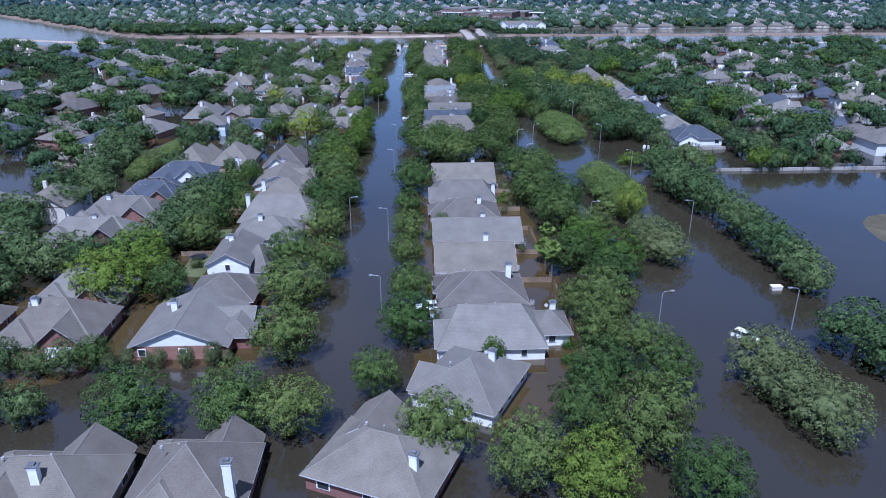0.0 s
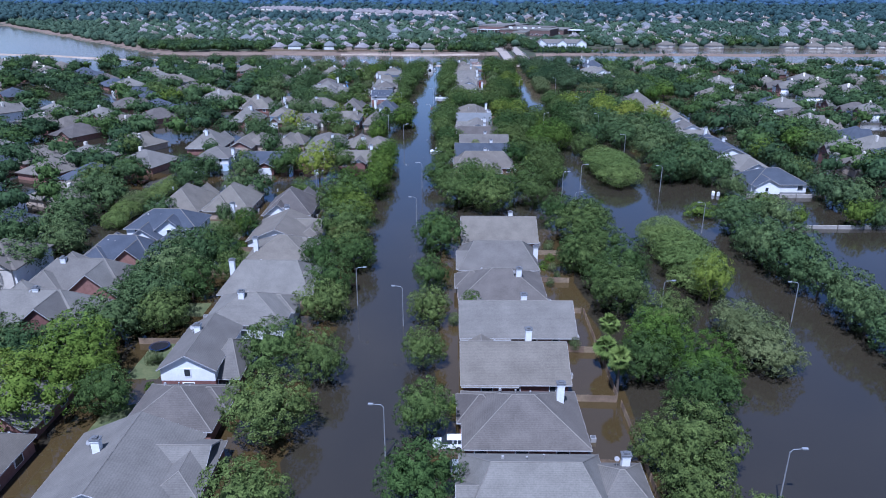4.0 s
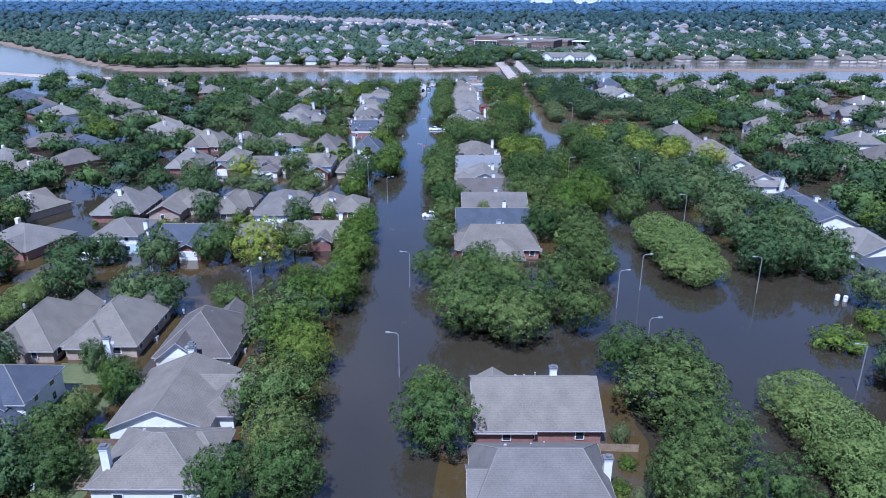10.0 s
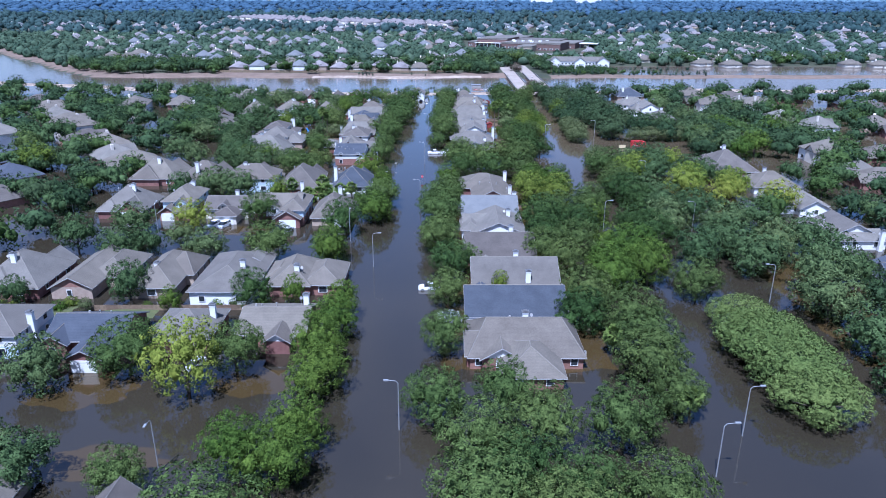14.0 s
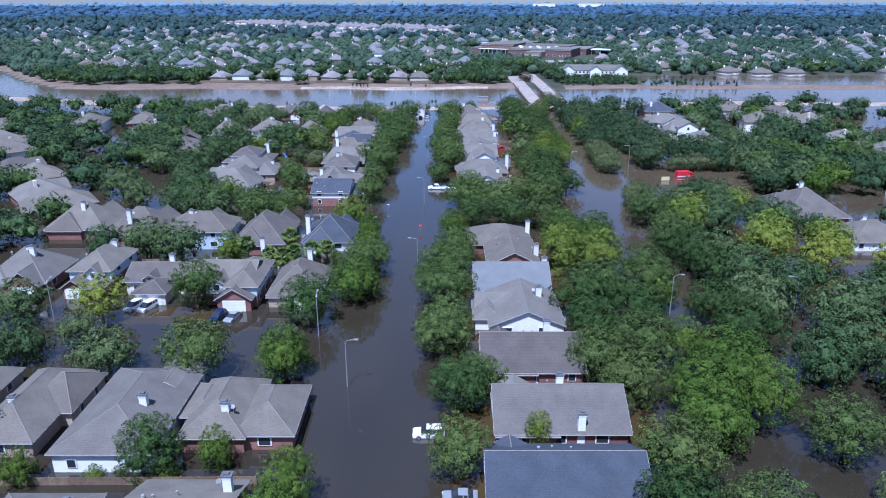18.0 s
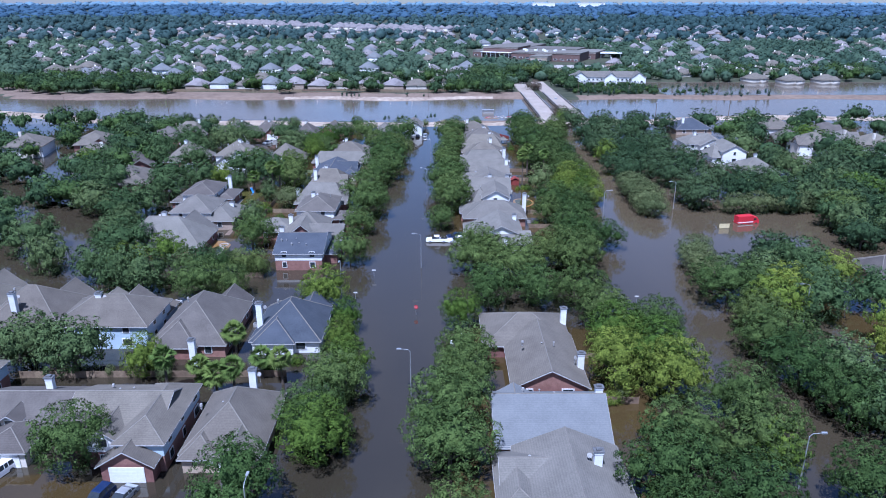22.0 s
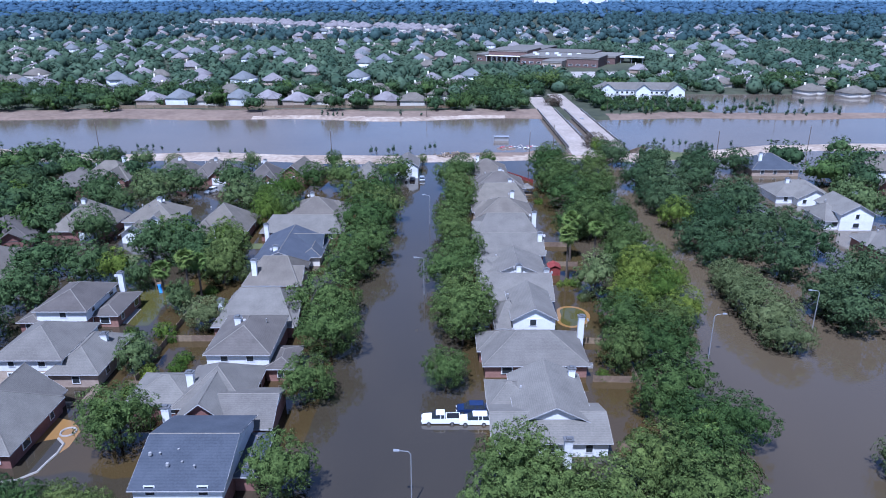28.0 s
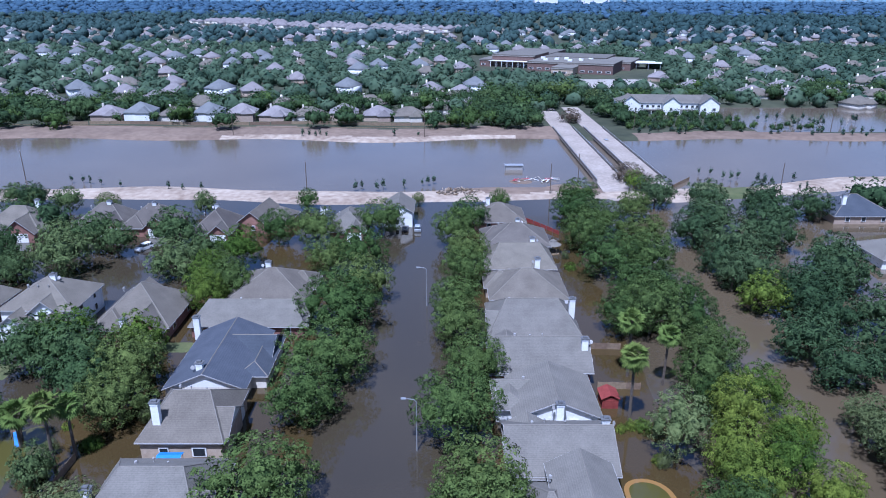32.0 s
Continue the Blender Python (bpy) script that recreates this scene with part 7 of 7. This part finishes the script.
pavilion = thing("pavilion", pose(122, 481, 0, 0, 0, 8), "small open pavilion with a terracotta hipped roof", "pavilion")
v, f, _, _ = roof_shape(7.5, 5.5, 2.6, 0.45, "hip", "x", 0.5, 0.15)
part("roof", mesh_of("roof", v, f, "terracotta"), pavilion, "terracotta tiled roof")
for a, b in ((-3.4, -2.4), (3.4, -2.4), (-3.4, 2.4), (3.4, 2.4)):
    part("post", mesh_of("post", *box(a - 0.15, b - 0.15, -0.7, a + 0.15, b + 0.15, 2.6), "tan_brick"), pavilion)
slide = thing("play_slide", pose(-68, 515.5, 0, 0, 0, 30), "blue garden play slide with wooden tower", "slide")
for a, b in ((-0.6, -0.6), (0.6, -0.6), (-0.6, 0.6), (0.6, 0.6)):
    part("post", mesh_of("post", *box(a - 0.06, b - 0.06, -0.5, a + 0.06, b + 0.06, 2.4), "wood"), slide)
part("platform", mesh_of("platform", *box(-0.66, -0.66, 1.2, 0.66, 0.66, 1.3), "wood"), slide)
part("chute", mesh_of("chute", [(-0.35, -0.66, 1.3), (0.35, -0.66, 1.3), (0.35, -3.0, 0.1), (-0.35, -3.0, 0.1), (-0.35, -0.66, 1.18), (0.35, -0.66, 1.18), (0.35, -3.0, -0.02), (-0.35, -3.0, -0.02)], [(3, 2, 1, 0), (4, 5, 6, 7), (0, 1, 5, 4), (1, 2, 6, 5), (2, 3, 7, 6), (3, 0, 4, 7)], "blue_plastic"), slide, "blue plastic chute")
awning = thing("awning", pose(-42, 507.4, 0), "blue fabric awning on thin posts in a yard", "awning")
for a, b in ((-1.5, -0.9), (1.5, -0.9), (-1.5, 0.9), (1.5, 0.9)):
    part("post", mesh_of("post", *beam((a, b, -0.6), (a, b, 2.4), 0.04, 5), "metal"), awning)
part("fabric", mesh_of("fabric", [(-1.7, -1.1, 2.3), (1.7, -1.1, 2.3), (1.7, 0, 2.7), (-1.7, 0, 2.7), (1.7, 1.1, 2.4), (-1.7, 1.1, 2.4)], [(0, 1, 2, 3), (3, 2, 4, 5)], "blue_plastic"), awning)


def air_conditioner(x, y):
    c = thing("air_conditioner", pose(x, y, 0), "grey outdoor air-conditioning unit beside a house", "air conditioner", "air-conditioning units")
    part("body", mesh_of("body", *box(-0.42, -0.42, -0.5, 0.42, 0.42, 0.72), "vent"), c)
    part("fan_grille", mesh_of("fan_grille", *joined(beam((0, 0, 0.72), (0, 0, 0.78), 0.36, 10), beam((0, 0, 0.78), (0, 0, 0.82), 0.1, 8)), "cap"), c)


for x, y in ((23.2, 128), (22.7, 146), (26.2, 160), (23, 176.5), (25, 212), (25.6, 290), (25.4, 308), (26.3, 322), (22.6, 340), (22.6, 360), (22.4, 480), (20.4, 514), (22.4, 538), (-37.4, 235), (-56, 240), (-71, 238), (-48, 168), (-47.6, 200), (-40.2, 412), (-57, 410)):
    air_conditioner(x, y)
for x, y, r in ((-50.4, 106, 1.5), (-46.8, 105.6, 1.2), (-45, 106.2, 1.6), (-40.3, 106, 1.7), (-36, 106.6, 1.9), (-33.4, 106.4, 1.2), (-53, 105, 1.6)):
    tree(x, y, r, "g", 1.1)

# ---- the estate further out ----
FAR_KINDS = []
for key, mat, r, hh, lift in (("oak_tree", "shade", 6.0, 8.6, 5.4), ("oak_tree", "blue_shade", 6.0, 8.2, 5.2), ("oak_tree", "shade", 6.0, 9.0, 5.6), ("tree", "bright", 6.0, 9.4, 5.8), ("oak_tree", "oak", 6.0, 9.0, 5.6), ("shade_tree", "blue_shade", 6.0, 8.8, 5.5)):
    base = thing(key, pose(0, 0, -60), "dense green tree among the houses of the flooded estate", "tree", "trees of the flooded estate")
    part("trunk", trunk_mesh("trunk", r, lift + 1.4, len(FAR_KINDS)), base)
    part("crown", crown_mesh("crown", r, hh, 500 + len(FAR_KINDS), mat, n=80, leaves=1900, size=0.31, core=0.66), base, at=pose(0, 0, lift))
    FAR_KINDS.append(base)
    MODELS.append(base)

LOW_KINDS = []
for mat, hh in (("shade", 8.6), ("shade", 8.0), ("blue_shade", 9.2), ("oak", 9.0), ("blue_shade", 8.4), ("blue_shade", 8.8)):
    base = thing("tree", pose(0, 0, -60), "distant tree", "tree")
    part("crown", crown_mesh("crown", 6.0, hh, 700 + len(LOW_KINDS), mat, n=44, leaves=430, size=0.48, core=0.7), base, at=pose(0, 0, 5.4))
    LOW_KINDS.append(base)
    MODELS.append(base)


def outer_model(w, d, roof, wall, two):
    """A house of the outer rows: main wing, gabled wing, chimney and windows."""
    h = house(0, 0, 0, wall, roof, 2 if two else 1)
    e = 4.9 if two else 2.7
    upper = "siding" if two else wall
    part("wall", mesh_of("wall", *box(-w / 2, -d / 2, -1, w / 2, d / 2, e), upper), h)
    v, f, top, caps = roof_shape(w, d, e, 0.6, "hip", "y" if d > w else "x")
    part("roof", mesh_of("roof", v, f, roof), h)
    gw = w * 0.5
    part("wing", mesh_of("wing", [(-gw / 2, -d * 0.53, -1), (gw / 2, -d * 0.53, -1), (gw / 2, -d * 0.53, e), (0, -d * 0.53, e + gw * 0.36), (-gw / 2, -d * 0.53, e),
                                  (-gw / 2, 0, -1), (gw / 2, 0, -1), (gw / 2, 0, e), (0, 0, e + gw * 0.36), (-gw / 2, 0, e)], [(0, 1, 2, 3, 4), (9, 8, 7, 6, 5), (1, 6, 7, 2), (5, 0, 4, 9), (2, 7, 8, 3), (4, 3, 8, 9)], wall), h, at=pose(w * 0.2, 0, 0))
    v, f, _, _ = roof_shape(gw, d * 0.56, e - 0.02, 0.7, "gable", "y", 0.4)
    part("wing_roof", mesh_of("wing_roof", v, f, roof), h, at=pose(w * 0.2, -d * 0.26, 0))
    if len(OUTER) % 3:
        part("chimney", mesh_of("chimney", *box(-0.5, -0.4, 0, 0.5, 0.4, top + 0.3), "cream_siding"), h, "pale boxed chimney", pose(-w * 0.22, d * 0.12, 0))
    put_window(h, -w * 0.25, -d / 2 - 0.06, 1.5, 180, 1.6)
    MODELS.append(h)
    return h


OUTER = []
for w_, d_, roof_, wall_, two_ in ((13, 17, "shingle_brown", "brick", False), (14, 15, "shingle_grey", "brick", True), (16, 13, "shingle_brown", "tan_brick", False), (13, 16, "shingle_dark", "brick", False),
                                   (15, 14, "shingle_grey", "brick", False), (13, 15, "shingle_brown", "cream_siding", True), (14, 14, "shingle_blue", "brick", False)):
    OUTER.append(outer_model(w_, d_, roof_, wall_, two_))
g = random.Random(21)
POOLS = {}


def pool(name, model, m):
    """Adds a copy of all of a model's parts, at the pose m, to what becomes one far mesh of that name."""
    for o in model.children:
        co = np.empty(len(o.data.vertices) * 3, np.float32)
        o.data.vertices.foreach_get("co", co)
        mm = np.array(m @ o.matrix_basis)
        co = co.reshape(-1, 3) @ mm[:3, :3].T + mm[:3, 3]
        POOLS.setdefault((name, o.data.materials[0].name), []).append((co, o.data))


def pooled():
    """Builds each far mesh, one material after the other."""
    for name in sorted({n for n, _ in POOLS}):
        verts, loops, sizes, slots, mats, base = [], [], [], [], [], 0
        for (n, mat), items in POOLS.items():
            if n != name:
                continue
            mats.append(bpy.data.materials[mat])
            for co, data in items:
                li = np.empty(len(data.loops), np.int32)
                data.loops.foreach_get("vertex_index", li)
                sz = np.empty(len(data.polygons), np.int32)
                data.polygons.foreach_get("loop_total", sz)
                verts.append(co)
                loops.append(li + base)
                sizes.append(sz)
                slots.append(np.full(len(sz), len(mats) - 1, np.int32))
                base += len(co)
        me = bpy.data.meshes.new(name)
        verts, loops, sizes = np.concatenate(verts), np.concatenate(loops), np.concatenate(sizes)
        me.vertices.add(len(verts))
        me.vertices.foreach_set("co", verts.ravel())
        me.loops.add(len(loops))
        me.loops.foreach_set("vertex_index", loops)
        me.polygons.add(len(sizes))
        me.polygons.foreach_set("loop_start", np.concatenate([[0], np.cumsum(sizes)[:-1]]).astype(np.int32))
        for m in mats:
            me.materials.append(m)
        me.polygons.foreach_set("material_index", np.concatenate(slots))
        me.update(calc_edges=True)
        label = "crowded distant trees of the flooded estate" if "tree" in name else "distant grey roofs among trees beyond the river"
        tagged(new(name, me), label, "trees" if "tree" in name else "houses", kind="stuff")


def outer_row(x0, x1, y, slope=0.0, step=17.0, up=True):
    x = x1
    while x > x0:
        m = pose(x + g.uniform(-1, 1), y + slope * (x - x0) + g.uniform(-2, 2), 0, 0, 0, (0 if up else 180) + math.degrees(math.atan(slope)) + g.uniform(-4, 4))
        if g.random() < 0.85:
            if x > -200:
                copy_thing(g.choice(OUTER), m)
            else:
                pool("far_houses", g.choice(OUTER), m)
        x -= step * g.uniform(0.95, 1.25)


def outer_trees(n, x0, x1, y0, y1, r0=4.0, r1=7.0, keep=lambda x, y: True, own=0.0):
    for k in range(n):
        x, y = g.uniform(x0, x1), g.uniform(y0, y1)
        if keep(x, y):
            r = g.uniform(r0, r1)
            m = pose(x, y, -0.5, 0, 0, g.uniform(0, 360)) @ Matrix.Diagonal((r / 6, r / 6, (r / 6) ** 0.55, 1))
            if g.random() < own or 90 < x < 124:
                copy_thing(g.choice(FAR_KINDS), m)
            else:
                pool("far_trees", g.choice(LOW_KINDS), m)


for y, up in ((118, True), (160, False), (196, True), (240, True), (297, True), (325, False), (379, True), (410, False), (470, True), (498, False), (556, True), (604, False)):
    outer_row(-400 - (y - 118) * 0.25, -102 if y < 230 else -290, y + 14, -0.06, 18.5, up)
# lanes that bend away behind the near rows
BENT = ((-46, (0, 4, 2, 3, 5), ((-121, 439), (-133, 451), (-147, 475), (-160, 484), (-176, 507), (-190, 528), (-206, 546), (-224, 573), (-242, 595))),
        (-44, (6, 3, 6, 6, 1), ((-155, 417), (-173, 421), (-171, 446), (-187, 464), (-201, 486), (-219, 505), (-237, 530), (-254, 548), (-269, 566), (-222, 390), (-258, 458))),
        (-30, (3, 2, 4, 0), ((-144, 388), (-152, 368), (-172, 388), (-176, 364), (-163, 346), (-194, 374), (-202, 399))),
        (-24, (4, 0, 6, 2), ((-136, 301), (-139, 282), (-121, 273), (-128, 325), (-111, 293), (-155, 300), (-167, 288), (-118, 249), (-178, 312))),
        (12, (0, 5, 3), ((-156, 592), (-139, 556), (-121, 549), (-112, 524), (-176, 575), (-128, 604))))
for turn, kinds, places in BENT:
    for k, (x, y) in enumerate(places):
        copy_thing(OUTER[kinds[k % len(kinds)]], pose(x, y, 0, 0, 0, turn + (180 if k % 2 else 0) + g.uniform(-8, 8)) @ Matrix.Diagonal((1.14, 1.14, 0.98, 1)))
BENT_XY = np.array([p for _, _, places in BENT[:3] for p in places] + [(-82, 413), (-101, 419), (-97, 380), (-97, 324)])
for x in (152, 176, 214, 240, 280):
    for y in range(252, 620, 18):
        if not (455 < y < 575 and x < 160) and g.random() < 0.8:
            m = pose(x + g.uniform(-2, 2), y + g.uniform(-2, 2), 0, 0, 0, 90 + (180 if x in (152, 214, 280) else 0) + g.uniform(-6, 6))
            if x < 180:
                copy_thing(g.choice(OUTER), m)
            else:
                pool("far_houses", g.choice(OUTER), m)


def left_lanes(x, y):
    v = y + 0.06 * (x + 330)
    dx, dy = x - BENT_XY[:, 0], y - BENT_XY[:, 1]
    if np.any((np.abs(dx) < 8) & (dy > -12) & (dy < 7)) or np.any((np.hypot(dx - 6, dy + 9) < 5)):
        return False
    return y > 260 or not any(a < v < b for a, b in ((266, 280), (347, 359), (432, 443), (519, 529)))


outer_trees(250, -190, -112, 95, 640, 4.0, 7.0, left_lanes, 0.15)
outer_trees(520, -440, -180, 90, 660, 4.5, 7.5, left_lanes)
outer_trees(170, 98, 160, 236, 640, 4.5, 7.5, lambda x, y: not 128 < x < 136 and not 97 < x < 120, 0.15)
outer_trees(360, 150, 420, 232, 650, 4.5, 7.5, lambda x, y: not 190 < x < 198)
outer_trees(34, 98, 230, 225, 234, 2.6, 4.2, own=0.3)
outer_trees(30, 98, 165, 455, 520, 5, 7, own=0.6)
outer_trees(16, 119, 127, 250, 600, 4, 6, own=1)
outer_trees(10, 92, 99, 280, 420, 4, 5.5, own=1)

# ---- houses over the river ----
FAR_HOUSES = []
# beige roofs, picked paler to hold some distance haze in their colour
for w, d, roof, wall, e in ((15, 13, "town_roof", "tan_brick", 3.2), (14, 14, "shingle_pale", "siding", 4.6), (16, 12, "shingle_brown", "cream_siding", 3.2), (14, 13, "town_roof", "tan_brick", 4.4)):
    h = thing("house", pose(0, 0, -80), f"{WALLS[wall]} house with {COUNT[roof]} roof beyond the river", "house", "houses beyond the river")
    v, f, top, caps = roof_shape(w, d, e, 0.6, "hip", "x")
    part("wall", mesh_of("wall", *box(-w / 2, -d / 2, -1, w / 2, d / 2, e), wall), h)
    part("roof", mesh_of("roof", v, f, roof), h)
    part("wing", mesh_of("wing", *box(-3.2, -d / 2 - 2.2, -1, 3.2, 0, e - 0.1), wall), h, at=pose(w * 0.2, 0, 0))
    v, f, _, _ = roof_shape(6.4, d * 0.5 + 2.2, e - 0.1, 0.75, "half", "y", 0.4)
    part("wing_roof", mesh_of("wing_roof", v, f, roof), h, at=pose(w * 0.2, -d * 0.25 - 1.1, 0))
    if e < 4:
        part("chimney", mesh_of("chimney", *box(-3.6, 1, e, -2.7, 1.9, top + 0.6), "cream_siding"), h)
    FAR_HOUSES.append(h)
    MODELS.append(h)
g = random.Random(33)
for k in range(10):
    copy_thing(FAR_HOUSES[(0, 1, 2, 1, 3, 0, 2, 3, 0, 2)[k]], pose(-176 + k * 17.3 + g.uniform(-1, 1), 789 + g.uniform(-2, 2), 1, 0, 0, g.uniform(-8, 8)))
    r = 2.4 + 0.7 * (k * 7 % 4)
    pool("far_trees", LOW_KINDS[k % 6], pose(-167 + k * 17.3, 778 + k * 5 % 7, 0.4, 0, 0, k * 50) @ Matrix.Diagonal((r / 6, r / 6, 0.62, 1)))
for x, y, r in ((28, 830, 8), (20, 822, 7), (36, 838, 8), (45, 844, 7), (54, 852, 8), (62, 858, 7), (71, 855, 8), (78, 846, 7), (84, 838, 6), (34, 822, 6), (24, 842, 8), (88, 830, 5)):
    copy_thing(g.choice(FAR_KINDS), pose(x, y, 0.3, 0, 0, g.uniform(0, 360)) @ Matrix.Scale(r / 6, 4))
for k in range(330):
    x, y = g.uniform(-330, 60), g.uniform(752, 835)
    if y < 756 + max(0, -x - 285) * 1.13 or (-188 < x < 0 and y < 797 and g.random() < 0.8) or (40 < x and y < 815) or (-188 < x < 0 and 780 < y < 799):
        continue
    r = g.uniform(3.6, 7.0)
    pool("far_trees", g.choice(LOW_KINDS), pose(x, y, 0.3, 0, 0, g.uniform(0, 360)) @ Matrix.Diagonal((r / 6, r / 6, (r / 6) ** 0.55 * g.uniform(0.9, 1.2), 1)))
for x0, x1, y0, y1, n in ((2, 45, 764, 850, 46), (84, 150, 828, 862, 34), (80, 92, 772, 832, 12), (96, 144, 790, 800, 16), (86, 146, 754, 800, 60)):
    for k in range(n):
        r = g.uniform(3.4, 6.2) if y1 != 800 else g.uniform(1.2, 2.2)
        pool("far_trees", g.choice(LOW_KINDS), pose(g.uniform(x0, x1), g.uniform(y0, y1), 0.3, 0, 0, g.uniform(0, 360)) @ Matrix.Diagonal((r / 6, r / 6, (r / 6) ** 0.6, 1)))
for k in range(90):
    x, y = g.uniform(140, 420), g.uniform(838, 905)
    r = g.uniform(3.6, 6.4)
    pool("far_trees", g.choice(LOW_KINDS), pose(x, y, 0.3, 0, 0, g.uniform(0, 360)) @ Matrix.Diagonal((r / 6, r / 6, (r / 6) ** 0.55, 1)))
bank_fence = thing("fence", pose(0, 0, 0), "long brown board fence along the far river bank", "fence")
FAR_PANEL = mesh_of("panel", *box(-4.9, -0.05, 0, 4.9, 0.05, 1.9), "wood")
for k in range(19):
    part("panel", FAR_PANEL, bank_fence, at=pose(-184 + k * 10, 772 + 2 * math.sin(k * 0.7), 0.7, 0, 0, 3 * math.cos(k * 0.7)))
for x, y in ((8, 868), (11, 812), (0, 840), (-4, 812)):
    copy_thing(g.choice(FAR_HOUSES), pose(x, y, 1, 0, 0, g.uniform(-20, 20)))
for k in range(26):
    pool("far_trees", g.choice(LOW_KINDS), pose(86 + k * 3.6 + g.uniform(-1, 1), 762 + g.uniform(-3, 8), 0.2, 0, 0, g.uniform(0, 360)) @ Matrix.Diagonal((0.28, 0.28, 0.4, 1)))
for x, y in ((165, 905), (193, 877), (211, 866), (239, 866), (159, 961), (262, 884), (286, 872), (225, 905), (252, 925), (188, 930), (310, 900), (205, 965), (335, 880)):
    copy_thing(FAR_HOUSES[g.choice((0, 2, 2, 0))], pose(x, y, 1, 0, 0, g.uniform(-30, 30)))
for x, y, turn in FAR_PLACES:
    model = g.choice(FAR_HOUSES)
    near_row = y < 905 and x > 80
    pool("far_houses", FAR_HOUSES[2] if near_row else model, pose(x, y, 0.3 if near_row else 1.0, 0, 0, turn) @ Matrix.Diagonal((1.0, 1.0, 1.0 if near_row else 1.15, 1)))
TOWN = thing("house", pose(0, 0, -80), "narrow pale townhouse with a tan roof beyond the river", "house", "houses beyond the river")
part("wall", mesh_of("wall", *box(-5, -6.5, -1, 5, 6.5, 6.2), "cream_siding"), TOWN)
v, f, _, _ = roof_shape(10, 13, 6.2, 0.7, "hip", "y", 0.4)
part("roof", mesh_of("roof", v, f, "town_roof"), TOWN)
MODELS.append(TOWN)
for row in range(6):
    for k in range(40):
        u = (k + 0.5 * (row % 2)) / 40
        if g.random() < 0.62 - 0.25 * u * (row > 3):
            pool("far_houses", TOWN, pose(-510 + 490 * u + row * 9 + g.uniform(-6, 6), 1950 - 440 * u ** 0.9 + row * 27 + g.uniform(-9, 9) - 40 * (1 - u), 2, 0, 0, -41 + g.uniform(-6, 6)) @ Matrix.Diagonal((1.1, 1.1, 1.1, 1)))
pooled()

for ob in MODELS:
    for o in [*ob.children_recursive, ob]:
        bpy.data.objects.remove(o)
